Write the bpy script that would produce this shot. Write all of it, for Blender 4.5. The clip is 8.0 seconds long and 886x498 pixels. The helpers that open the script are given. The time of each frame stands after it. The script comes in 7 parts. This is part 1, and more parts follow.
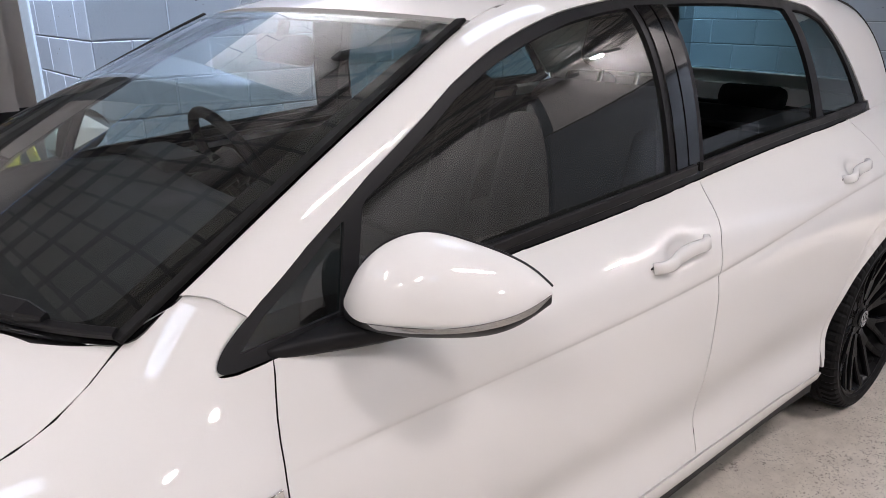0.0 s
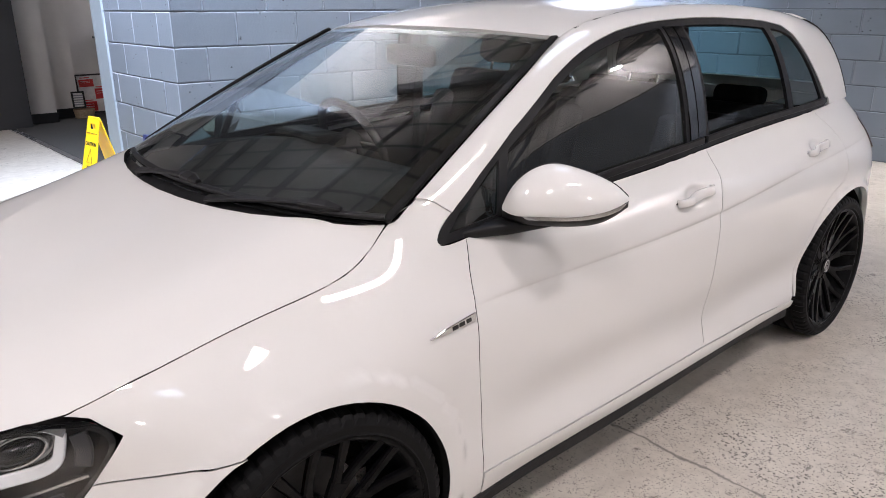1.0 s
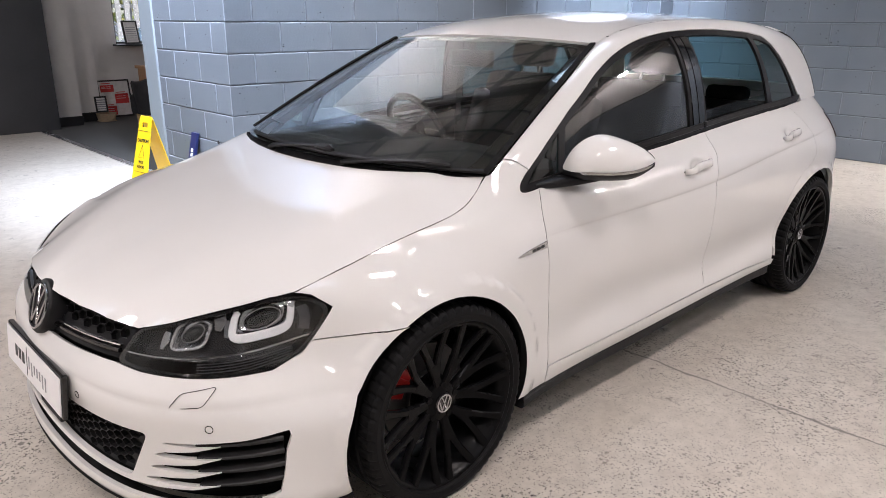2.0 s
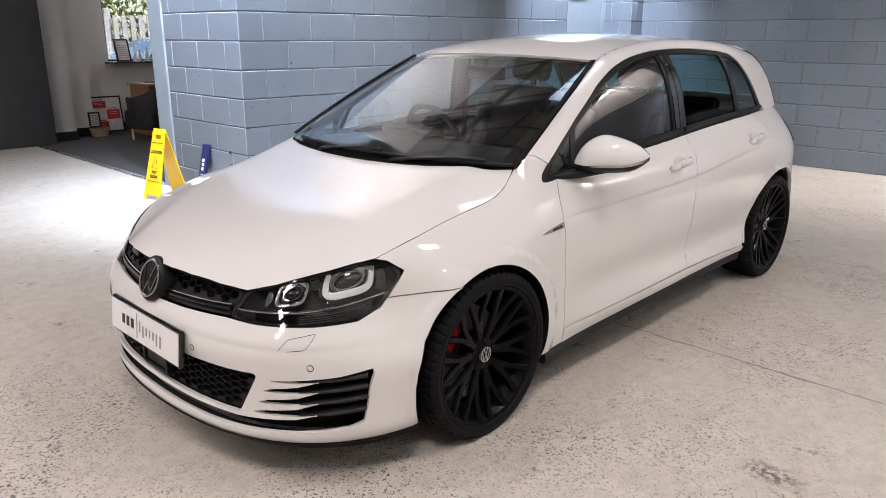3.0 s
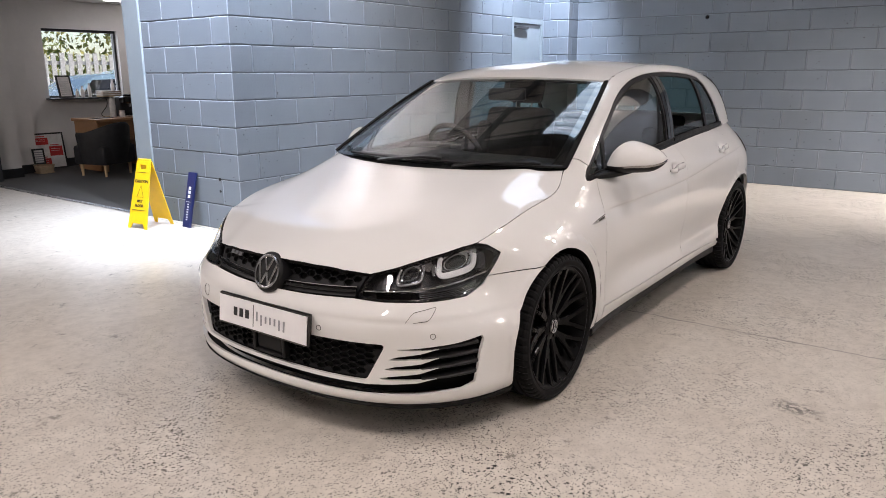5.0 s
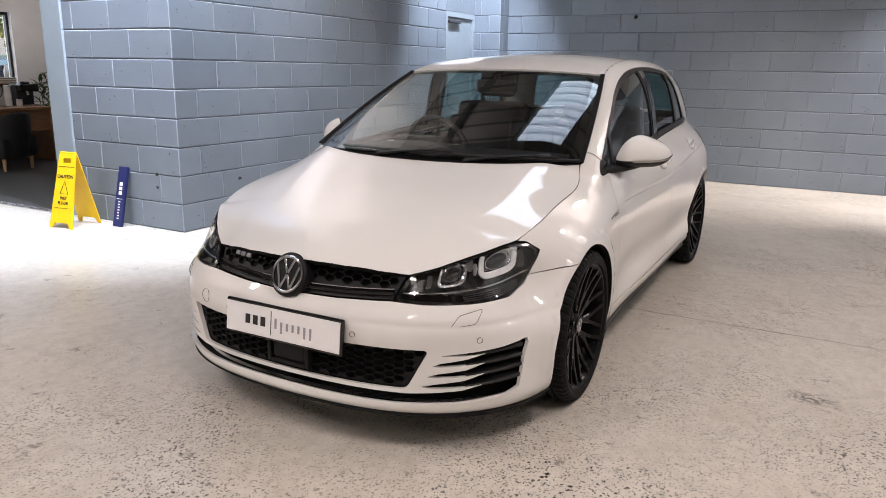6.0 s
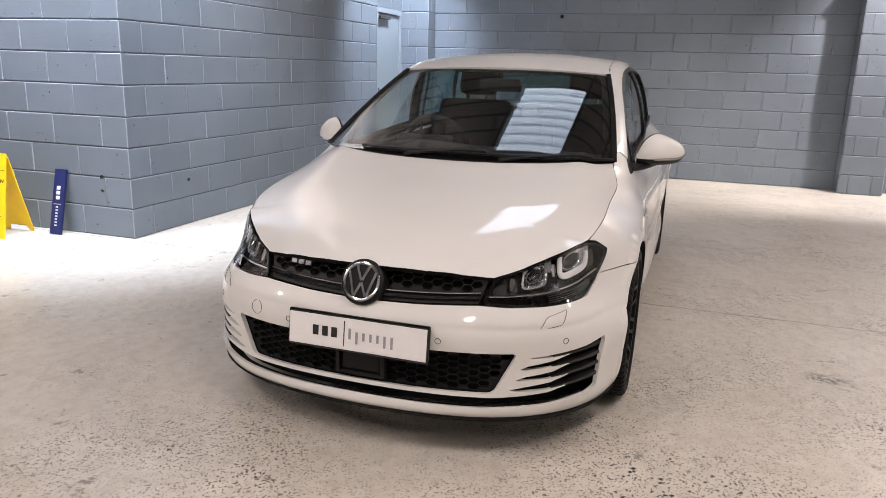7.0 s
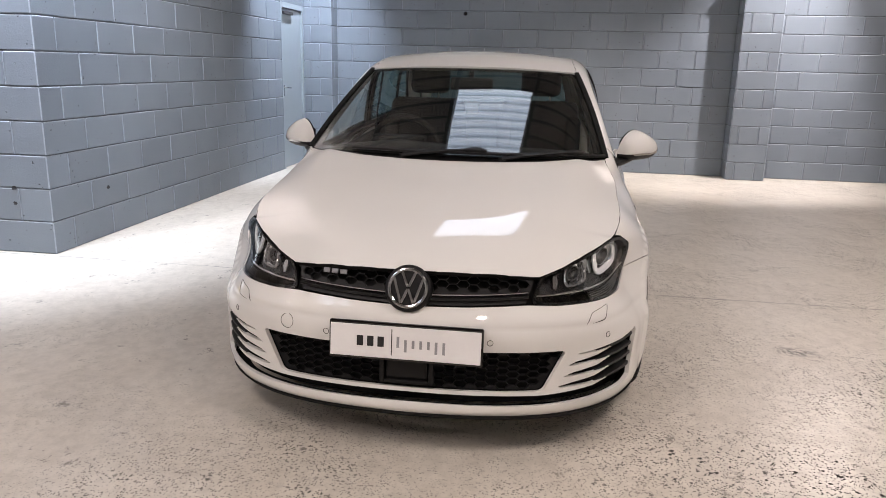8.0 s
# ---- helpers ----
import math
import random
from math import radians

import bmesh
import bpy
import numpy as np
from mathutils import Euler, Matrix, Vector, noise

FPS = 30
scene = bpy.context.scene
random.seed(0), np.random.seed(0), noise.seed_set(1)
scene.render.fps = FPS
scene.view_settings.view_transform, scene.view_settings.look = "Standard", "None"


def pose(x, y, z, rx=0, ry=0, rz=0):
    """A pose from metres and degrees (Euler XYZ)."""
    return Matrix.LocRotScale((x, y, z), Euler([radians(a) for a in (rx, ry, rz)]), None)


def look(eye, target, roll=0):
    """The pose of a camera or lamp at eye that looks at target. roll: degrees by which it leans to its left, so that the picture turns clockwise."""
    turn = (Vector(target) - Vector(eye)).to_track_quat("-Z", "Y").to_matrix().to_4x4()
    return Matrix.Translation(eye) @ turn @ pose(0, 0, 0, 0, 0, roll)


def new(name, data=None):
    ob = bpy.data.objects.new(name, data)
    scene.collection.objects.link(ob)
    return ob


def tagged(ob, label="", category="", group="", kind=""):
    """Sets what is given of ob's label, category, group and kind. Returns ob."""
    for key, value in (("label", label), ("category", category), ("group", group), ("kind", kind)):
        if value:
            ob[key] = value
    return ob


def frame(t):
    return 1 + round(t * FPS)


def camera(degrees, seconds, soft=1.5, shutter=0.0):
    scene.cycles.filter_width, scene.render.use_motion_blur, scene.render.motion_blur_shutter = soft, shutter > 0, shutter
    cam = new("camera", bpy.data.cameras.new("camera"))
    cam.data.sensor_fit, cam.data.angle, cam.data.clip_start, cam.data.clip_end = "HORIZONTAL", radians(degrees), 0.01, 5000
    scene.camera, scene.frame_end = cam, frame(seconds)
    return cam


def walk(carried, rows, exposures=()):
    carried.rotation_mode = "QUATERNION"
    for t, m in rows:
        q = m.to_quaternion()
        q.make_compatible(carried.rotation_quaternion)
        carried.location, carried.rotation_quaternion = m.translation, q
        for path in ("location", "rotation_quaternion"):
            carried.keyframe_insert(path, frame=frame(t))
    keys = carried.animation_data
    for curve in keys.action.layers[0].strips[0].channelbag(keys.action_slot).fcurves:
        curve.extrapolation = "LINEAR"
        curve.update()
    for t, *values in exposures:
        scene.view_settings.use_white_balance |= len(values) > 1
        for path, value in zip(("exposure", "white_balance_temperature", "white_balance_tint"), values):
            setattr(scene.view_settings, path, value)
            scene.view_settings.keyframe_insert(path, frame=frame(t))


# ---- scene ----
cam = camera(62.9, 8.0, soft=0.5)
PATH = [
    (0, (0.061, -1.618, 1.362), (1.29, -0.182, 0.708), -0.5),
    (0.5, (-0.311, -1.769, 1.392), (0.934, -0.344, 0.744), -0.1),
    (1, (-0.653, -1.949, 1.405), (0.613, -0.536, 0.77), -0.1),
    (1.5, (-1.006, -2.083, 1.412), (0.281, -0.684, 0.789), 0.0),
    (2, (-1.328, -2.229, 1.414), (-0.019, -0.845, 0.805), 0.2),
    (3.3, (-1.985, -2.454, 1.434), (-0.581, -1.139, 0.889), 0.1),
    (3.5, (-2.065, -2.497, 1.435), (-0.647, -1.19, 0.907), 0.0),
    (4, (-2.273, -2.573, 1.421), (-0.813, -1.297, 0.927), -0.2),
    (4.5, (-2.46, -2.472, 1.401), (-0.959, -1.24, 0.925), -0.3),
    (4.7, (-2.554, -2.361, 1.392), (-1.03, -1.156, 0.916), -0.4),
    (5.8, (-2.735, -1.773, 1.322), (-1.049, -0.806, 0.851), 0.8),
    (6, (-2.786, -1.664, 1.335), (-1.071, -0.754, 0.854), 1.0),
    (6.5, (-2.955, -1.357, 1.346), (-1.173, -0.592, 0.858), 1.5),
    (7, (-3.016, -1.024, 1.334), (-1.177, -0.406, 0.849), 1.6),
    (7.5, (-3.106, -0.707, 1.35), (-1.216, -0.263, 0.867), 1.6),
    (8, (-3.138, -0.442, 1.342), (-1.218, -0.17, 0.853), 1.4),
]
EXPOSURE = ((0.0, 0.52), (2.0, 0.45), (3.5, 0.33), (4.5, 0.26), (8.0, 0.15))
walk(cam, [(t, look(eye, target, roll)) for t, eye, target, roll in PATH], [(t, e, 6060 + 72 * t, 18) for t, e in EXPOSURE])

# ---- light ----
world = bpy.data.worlds.new("world")
scene.world = world
world.use_nodes = True
wt = world.node_tree
sky = wt.nodes.new("ShaderNodeTexSky")
sky.sky_type = "NISHITA"
sky.sun_disc = False
sky.sun_elevation, sky.sun_rotation = radians(42), radians(200)
wt.nodes["Background"].inputs[1].default_value = 0.15
wt.links.new(sky.outputs[0], wt.nodes["Background"].inputs[0])
sun = new("sun", bpy.data.lights.new("sun", "SUN"))
sun.data.energy, sun.data.angle, sun.data.color = 5.0, radians(0.5), (1, 0.95, 0.88)
sun.matrix_world = look((0, 0, 0), (-0.50, 0.42, -0.75))


def lamp(name, kind, eye, target, watts, color=(1, 1, 1), size=0.3, size_y=None, spot=120, blend=0.6):
    """A lamp of the place or an added fill, looking from eye to target."""
    data = bpy.data.lights.new(name, kind)
    ob = new(name, data)
    data.energy, data.color = watts, color
    if kind == "AREA":
        data.size = size
        if size_y:
            data.shape, data.size_y = "RECTANGLE", size_y
    else:
        data.shadow_soft_size = size
    if kind == "SPOT":
        data.spot_size, data.spot_blend = radians(spot), blend
    ob.matrix_world = look(eye, target)
    return ob


COOL, WARM = (0.76, 0.88, 1.0), (1.0, 0.93, 0.82)
# wall washers under the roof, close to the walls
NEUTRAL = (1.0, 0.97, 0.94)
for wx, wy, tx, ty, tz, watts, wide, tone in (
    (0.75, 3.75, 0.88, 3.6, 0, 225, 66, COOL),
    (0.85, 2.25, 1.5, 2.92, 2.1, 900, 80, COOL),
    (0.55, 3.2, 1.33, 3.6, 2.2, 380, 85, COOL),
    (3.2, 2.3, 3.3, 2.75, 0, 170, 62, WARM),
    (2.4, 2.15, 2.4, 2.92, 3.35, 260, 84, NEUTRAL),
    (5.55, 2.1, 6.05, 2.9, 1.9, 1000, 74, COOL),
    (5.75, -3.85, 6.6, -2.95, 0.8, 900, 66, NEUTRAL),
    (5.70, -0.9, 5.95, -0.9, 0, 330, 60, WARM),
    (5.75, 1.2, 5.95, 1.2, 0, 150, 56, WARM),
    (-0.9, 5.6, -0.9, 5.6, 0, 120, 80, COOL),
):
    lamp("spot_lamp", "SPOT", (wx, wy, 3.95), (tx, ty, tz), watts, tone, 0.05, spot=wide, blend=0.8)
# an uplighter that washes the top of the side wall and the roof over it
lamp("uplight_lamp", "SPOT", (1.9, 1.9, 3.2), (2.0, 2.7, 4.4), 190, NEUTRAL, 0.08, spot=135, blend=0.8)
# unseen warm area lamps added over the bay to fill it with light
for lx, ly, watts in ((-2.2, -2.6, 80), (1.5, -2.9, 66), (-3.4, 1.6, 74), (-5.2, -1.2, 72)):
    lamp("bay_fill", "AREA", (lx, ly, 4.3), (lx, ly, 0), watts, (1, 0.91, 0.82), 1.2, 0.3)
# unseen point lamps added below the roof, which brighten walls and roof alike
for lx, ly, watts in ((-3.6, -5.6, 20), (1.2, -5.8, 64), (6.3, -4.4, 190), (-3.8, 5.2, 210)):
    lamp("wall_fill", "POINT", (lx, ly, 4.3 if lx > 5 else 3.5), (lx, ly, 0), watts, (1, 0.94, 0.88), 0.12)


# ---- materials ----
def shader(name):
    m = bpy.data.materials.new(name)
    m.use_nodes = True
    nt = m.node_tree
    return m, nt, nt.nodes["Principled BSDF"]


def nod(nt, kind, **inputs):
    n = nt.nodes.new(kind)
    for k, v in inputs.items():
        n.inputs[k.replace("_", " ")].default_value = v
    return n


def noise_tex(nt, scale, detail=4.0, rough=0.6, coord=None):
    n = nod(nt, "ShaderNodeTexNoise", Scale=scale, Detail=detail, Roughness=rough)
    if coord is None:
        coord = nt.nodes.new("ShaderNodeTexCoord").outputs["Object"]
    nt.links.new(coord, n.inputs["Vector"])
    return n


def ramp(nt, src, stops):
    r = nt.nodes.new("ShaderNodeValToRGB")
    while len(r.color_ramp.elements) < len(stops):
        r.color_ramp.elements.new(0.5)
    for e, (p, c) in zip(r.color_ramp.elements, stops):
        e.position = p
        e.color = (*c, 1) if len(c) == 3 else c
    nt.links.new(src, r.inputs[0])
    return r


def g3(v):
    return (v, v, v)


def mix_rgb(nt, fac, a, b, mode="MIX"):
    m = nt.nodes.new("ShaderNodeMix")
    m.data_type, m.blend_type = "RGBA", mode
    for sock, v in ((m.inputs[0], fac), (m.inputs[6], a), (m.inputs[7], b)):
        if isinstance(v, (int, float)):
            sock.default_value = v
        elif isinstance(v, tuple):
            sock.default_value = (*v, 1)
        else:
            nt.links.new(v, sock)
    return m.outputs[2]


def bump(nt, bsdf, height, strength=0.2, dist=0.005):
    b = nod(nt, "ShaderNodeBump", Strength=strength, Distance=dist)
    nt.links.new(height, b.inputs["Height"])
    nt.links.new(b.outputs[0], bsdf.inputs["Normal"])


def plain(name, color, rough=0.5, metal=0.0, vary=0.12, scale=14.0, bumps=0.0, coat=0.0, spec=0.5):
    """A surface of one colour with faint mottling at two scales."""
    m, nt, b = shader(name)
    n1, n2 = noise_tex(nt, scale), noise_tex(nt, scale * 9)
    lo, hi = tuple(c * (1 - vary) for c in color), tuple(min(1, c * (1 + vary)) for c in color)
    big = ramp(nt, n1.outputs[0], ((0.3, lo), (0.7, hi)))
    fine = ramp(nt, n2.outputs[0], ((0.3, g3(1 - vary / 2)), (0.7, g3(1.0))))
    nt.links.new(mix_rgb(nt, 1.0, big.outputs[0], fine.outputs[0], "MULTIPLY"), b.inputs["Base Color"])
    rr = ramp(nt, n1.outputs[0], ((0.3, g3(max(0.02, rough * 0.85))), (0.7, g3(min(1, rough * 1.15)))))
    nt.links.new(rr.outputs[0], b.inputs["Roughness"])
    b.inputs["Metallic"].default_value = metal
    b.inputs["Coat Weight"].default_value = coat
    b.inputs["Coat Roughness"].default_value = 0.03
    b.inputs["Specular IOR Level"].default_value = spec
    if bumps:
        bump(nt, b, n2.outputs[0], bumps, 0.002)
    return m


def car_paint():
    m, nt, b = shader("white pearl paint")
    n = noise_tex(nt, 2.2, 2)
    c = ramp(nt, n.outputs[0], ((0.3, (0.745, 0.738, 0.720)), (0.7, (0.775, 0.768, 0.750))))
    flake = noise_tex(nt, 900, 1)
    f = ramp(nt, flake.outputs[0], ((0.45, g3(0.97)), (0.6, g3(1.0))))
    nt.links.new(mix_rgb(nt, 1.0, c.outputs[0], f.outputs[0], "MULTIPLY"), b.inputs["Base Color"])
    b.inputs["Roughness"].default_value = 0.5
    b.inputs["Specular IOR Level"].default_value = 0.25
    b.inputs["Coat Weight"].default_value = 1.0
    b.inputs["Coat Roughness"].default_value = 0.025
    b.inputs["Coat IOR"].default_value = 1.65
    dust_haze = noise_tex(nt, 30, 6)
    bump(nt, b, dust_haze.outputs[0], 0.015, 0.001)
    return m


def glass_mat(name, tint, gloss_rough=0.005, ior=1.5, dust_haze=0.0):
    """Thin glass: tinted see-through with a Fresnel gloss and a pale film that paints in haze."""
    m = bpy.data.materials.new(name)
    m.use_nodes = True
    nt = m.node_tree
    nt.nodes.remove(nt.nodes["Principled BSDF"])
    out = nt.nodes["Material Output"]
    tr, gl = nt.nodes.new("ShaderNodeBsdfTransparent"), nt.nodes.new("ShaderNodeBsdfGlossy")
    tr.inputs[0].default_value = (*tint, 1)
    gl.inputs["Roughness"].default_value = gloss_rough
    gl.inputs["Color"].default_value = (1, 1, 1, 1)
    # gloss of both faces of a thin pane, alike from within and without
    f0 = 1.8 * ((ior - 1) / (ior + 1)) ** 2
    lw = nod(nt, "ShaderNodeLayerWeight", Blend=0.5)
    steep = nt.nodes.new("ShaderNodeMath")
    steep.operation = "POWER"
    nt.links.new(lw.outputs["Facing"], steep.inputs[0])
    steep.inputs[1].default_value = 6.2
    fr = nt.nodes.new("ShaderNodeMath")
    fr.operation = "MULTIPLY_ADD"
    nt.links.new(steep.outputs[0], fr.inputs[0])
    fr.inputs[1].default_value = 1 - f0
    fr.inputs[2].default_value = f0
    mx = nt.nodes.new("ShaderNodeMixShader")
    nt.links.new(fr.outputs[0], mx.inputs[0])
    nt.links.new(tr.outputs[0], mx.inputs[1])
    nt.links.new(gl.outputs[0], mx.inputs[2])
    nt.links.new(mx.outputs[0], out.inputs[0])
    # diffuse film greys the pane in place of the veil of reflected light
    if dust_haze:
        film = nt.nodes.new("ShaderNodeBsdfDiffuse")
        film.inputs[0].default_value = (0.78, 0.77, 0.74, 1)
        n = noise_tex(nt, 3.0, 5, 0.6)
        fac = ramp(nt, n.outputs[0], ((0.3, g3(dust_haze * 0.7)), (0.7, g3(dust_haze * 1.3))))
        m2 = nt.nodes.new("ShaderNodeMixShader")
        nt.links.new(fac.outputs[0], m2.inputs[0])
        nt.links.new(mx.outputs[0], m2.inputs[1])
        nt.links.new(film.outputs[0], m2.inputs[2])
        nt.links.new(m2.outputs[0], out.inputs[0])
    return m


def glow(name, color, strength):
    m, nt, b = shader(name)
    b.inputs["Base Color"].default_value = (*color, 1)
    b.inputs["Emission Color"].default_value = (*color, 1)
    b.inputs["Emission Strength"].default_value = strength
    return m


def block_paint():
    """Satin masonry paint over concrete blocks: pits, drips of paint, slight change from block to block."""
    m, nt, b = shader("blue grey masonry paint")
    tc = nt.nodes.new("ShaderNodeTexCoord")
    geo = nt.nodes.new("ShaderNodeNewGeometry")
    oi = nt.nodes.new("ShaderNodeObjectInfo")
    big = noise_tex(nt, 1.3, 3, coord=geo.outputs["Position"])
    fine = noise_tex(nt, 60, 6, 0.7, coord=geo.outputs["Position"])
    pits = nod(nt, "ShaderNodeTexVoronoi", Scale=20.0)
    wob = noise_tex(nt, 70, 3, 0.6, coord=geo.outputs["Position"])
    mv = nt.nodes.new("ShaderNodeVectorMath")
    mv.operation = "MULTIPLY_ADD"
    nt.links.new(wob.outputs["Color"], mv.inputs[0])
    mv.inputs[1].default_value = (0.012, 0.012, 0.012)
    nt.links.new(geo.outputs["Position"], mv.inputs[2])
    st = nt.nodes.new("ShaderNodeVectorMath")
    st.operation = "MULTIPLY"
    nt.links.new(mv.outputs[0], st.inputs[0])
    st.inputs[1].default_value = (1.0, 1.0, 1.7)
    nt.links.new(st.outputs[0], pits.inputs["Vector"])
    where = noise_tex(nt, 9, 3, coord=geo.outputs["Position"])
    base = ramp(nt, big.outputs[0], ((0.3, (0.150, 0.178, 0.214)), (0.7, (0.178, 0.210, 0.250))))
    per = ramp(nt, oi.outputs["Random"], ((0.0, g3(0.93)), (1.0, g3(1.05))))
    c1 = mix_rgb(nt, 1.0, base.outputs[0], per.outputs[0], "MULTIPLY")
    pit = ramp(nt, pits.outputs["Distance"], ((0.12, g3(1.0)), (0.20, g3(0.0))))
    sel = ramp(nt, where.outputs[0], ((0.56, g3(0.0)), (0.63, g3(1.0))))
    pm = mix_rgb(nt, 1.0, pit.outputs[0], sel.outputs[0], "MULTIPLY")
    c2 = mix_rgb(nt, pm, c1, (0.035, 0.04, 0.05))
    nt.links.new(c2, b.inputs["Base Color"])
    b.inputs["Roughness"].default_value = 0.55
    h = nt.nodes.new("ShaderNodeMath")
    h.operation = "MULTIPLY_ADD"
    nt.links.new(pm, h.inputs[0])
    h.inputs[1].default_value = -1.6
    nt.links.new(fine.outputs[0], h.inputs[2])
    bump(nt, b, h.outputs[0], 0.6, 0.004)
    return m


def floor_paint():
    """Worn light floor paint on concrete: chips, speckled bare patches, scuffs."""
    m, nt, b = shader("worn grey floor paint")
    geo = nt.nodes.new("ShaderNodeNewGeometry")
    pos = geo.outputs["Position"]
    big = noise_tex(nt, 0.5, 4, coord=pos)
    mid = noise_tex(nt, 3.5, 6, 0.65, coord=pos)
    base = ramp(nt, mid.outputs[0], ((0.25, (0.57, 0.518, 0.452)), (0.75, (0.69, 0.640, 0.568))))
    scuff = noise_tex(nt, 14, 8, 0.75, coord=pos)
    sc = ramp(nt, scuff.outputs[0], ((0.35, g3(0.86)), (0.6, g3(1.0))))
    c1 = mix_rgb(nt, 1.0, base.outputs[0], sc.outputs[0], "MULTIPLY")
    # chips: dark pits where the paint has gone, ragged and of many sizes, crowded in patches
    warp = noise_tex(nt, 38, 5, 0.75, coord=pos)
    addv = nt.nodes.new("ShaderNodeVectorMath")
    addv.operation = "MULTIPLY_ADD"
    nt.links.new(warp.outputs["Color"], addv.inputs[0])
    addv.inputs[1].default_value = (0.034, 0.034, 0.0)
    nt.links.new(pos, addv.inputs[2])
    dens = noise_tex(nt, 0.9, 7, 0.7, coord=pos)
    # more wear on the side where cars are driven past
    sy = nt.nodes.new("ShaderNodeSeparateXYZ")
    nt.links.new(pos, sy.inputs[0])
    side_wear = nt.nodes.new("ShaderNodeMapRange")
    nt.links.new(sy.outputs[1], side_wear.inputs[0])
    for slot, v in ((1, -1.4), (2, 0.6), (3, 0.06), (4, -0.12)):
        side_wear.inputs[slot].default_value = v
    worn_d = nt.nodes.new("ShaderNodeMath")
    nt.links.new(dens.outputs[0], worn_d.inputs[0])
    # and more by the entrance than behind the joint
    deep_wear = nt.nodes.new("ShaderNodeMapRange")
    nt.links.new(sy.outputs[0], deep_wear.inputs[0])
    for slot, v in ((1, -1.7), (2, 0.9), (3, 0.065), (4, -0.12)):
        deep_wear.inputs[slot].default_value = v
    both_wear = nt.nodes.new("ShaderNodeMath")
    nt.links.new(side_wear.outputs[0], both_wear.inputs[0])
    nt.links.new(deep_wear.outputs[0], both_wear.inputs[1])
    nt.links.new(both_wear.outputs[0], worn_d.inputs[1])
    layers = []
    for scale, lo, hi, d0, d1, c0 in ((66.0, 0.30, 0.32, 0.39, 0.55, 0.40), (29.0, 0.225, 0.24, 0.45, 0.57, 0.52), (135.0, 0.35, 0.38, 0.32, 0.53, 0.30)):
        v1 = nod(nt, "ShaderNodeTexVoronoi", Scale=scale)
        nt.links.new(addv.outputs[0], v1.inputs["Vector"])
        # each pit has a size of its own
        sep = nt.nodes.new("ShaderNodeSeparateColor")
        nt.links.new(v1.outputs["Color"], sep.inputs[0])
        size = nt.nodes.new("ShaderNodeMath")
        size.operation = "MULTIPLY_ADD"
        nt.links.new(sep.outputs[1], size.inputs[0])
        size.inputs[1].default_value = 0.26
        nt.links.new(v1.outputs["Distance"], size.inputs[2])
        chip = ramp(nt, size.outputs[0], ((lo + 0.065, g3(1.0)), (hi + 0.06, g3(0.0))))
        dsel = ramp(nt, worn_d.outputs[0], ((d0, g3(0.0)), (d1, g3(1.0))))
        v1r = ramp(nt, sep.outputs[0], ((c0, g3(0.0)), (c0 + 0.03, g3(1.0))))
        layers.append(mix_rgb(nt, 1.0, mix_rgb(nt, 1.0, chip.outputs[0], dsel.outputs[0], "MULTIPLY"), v1r.outputs[0], "MULTIPLY"))
    chips = mix_rgb(nt, 1.0, mix_rgb(nt, 1.0, layers[0], layers[1], "LIGHTEN"), layers[2], "LIGHTEN")
    c2 = mix_rgb(nt, chips, c1, (0.023, 0.021, 0.019))
    # larger worn marks
    v2 = nod(nt, "ShaderNodeTexNoise", Scale=6.0, Detail=10.0, Roughness=0.8)
    nt.links.new(addv.outputs[0], v2.inputs["Vector"])
    worn = ramp(nt, v2.outputs[0], ((0.60, g3(0.0)), (0.625, g3(0.85))))
    c3 = mix_rgb(nt, worn.outputs[0], c2, (0.20, 0.175, 0.15))
    # an old construction joint across the bay, and one scuffed patch beside the car
    sepp = nt.nodes.new("ShaderNodeSeparateXYZ")
    nt.links.new(pos, sepp.inputs[0])

    def mth(op, a, c=0.0):
        q = nt.nodes.new("ShaderNodeMath")
        q.operation = op
        for sock, v in ((q.inputs[0], a), (q.inputs[1], c)):
            if isinstance(v, (int, float)):
                sock.default_value = v
            else:
                nt.links.new(v, sock)
        return q.outputs[0]

    wig = noise_tex(nt, 7, 6, 0.7, coord=pos)
    wide = noise_tex(nt, 1.7, 3, 0.6, coord=pos)
    jx = mth("ABSOLUTE", mth("ADD", mth("SUBTRACT", sepp.outputs[0], 1.29), mth("MULTIPLY", mth("SUBTRACT", wig.outputs[0], 0.5), 0.07)))
    jw = mth("SUBTRACT", mth("MULTIPLY", wide.outputs[0], 0.016), jx)
    jm = ramp(nt, jw, ((0.0, g3(0.0)), (0.006, g3(1.0))))
    c3 = mix_rgb(nt, mth("MULTIPLY", jm.outputs[0], 0.8), c3, (0.10, 0.09, 0.08))
    ex = mth("DIVIDE", mth("SUBTRACT", sepp.outputs[0], 0.47), 0.075)
    ey = mth("DIVIDE", mth("SUBTRACT", sepp.outputs[1], -1.72), 0.13)
    er = mth("ADD", mth("MULTIPLY", ex, ex), mth("MULTIPLY", ey, ey))
    em = mth("MULTIPLY", mth("MAXIMUM", mth("SUBTRACT", 1.0, er), 0.0), ramp(nt, warp.outputs[0], ((0.47, g3(0.0)), (0.53, g3(1.0)))).outputs[0])
    c3 = mix_rgb(nt, em, c3, (0.11, 0.10, 0.09))
    nt.links.new(c3, b.inputs["Base Color"])
    rr = ramp(nt, scuff.outputs[0], ((0.3, g3(0.38)), (0.7, g3(0.25))))
    nt.links.new(mix_rgb(nt, chips, rr.outputs[0], (0.9, 0.9, 0.9)), b.inputs["Roughness"])
    hh = nt.nodes.new("ShaderNodeMath")
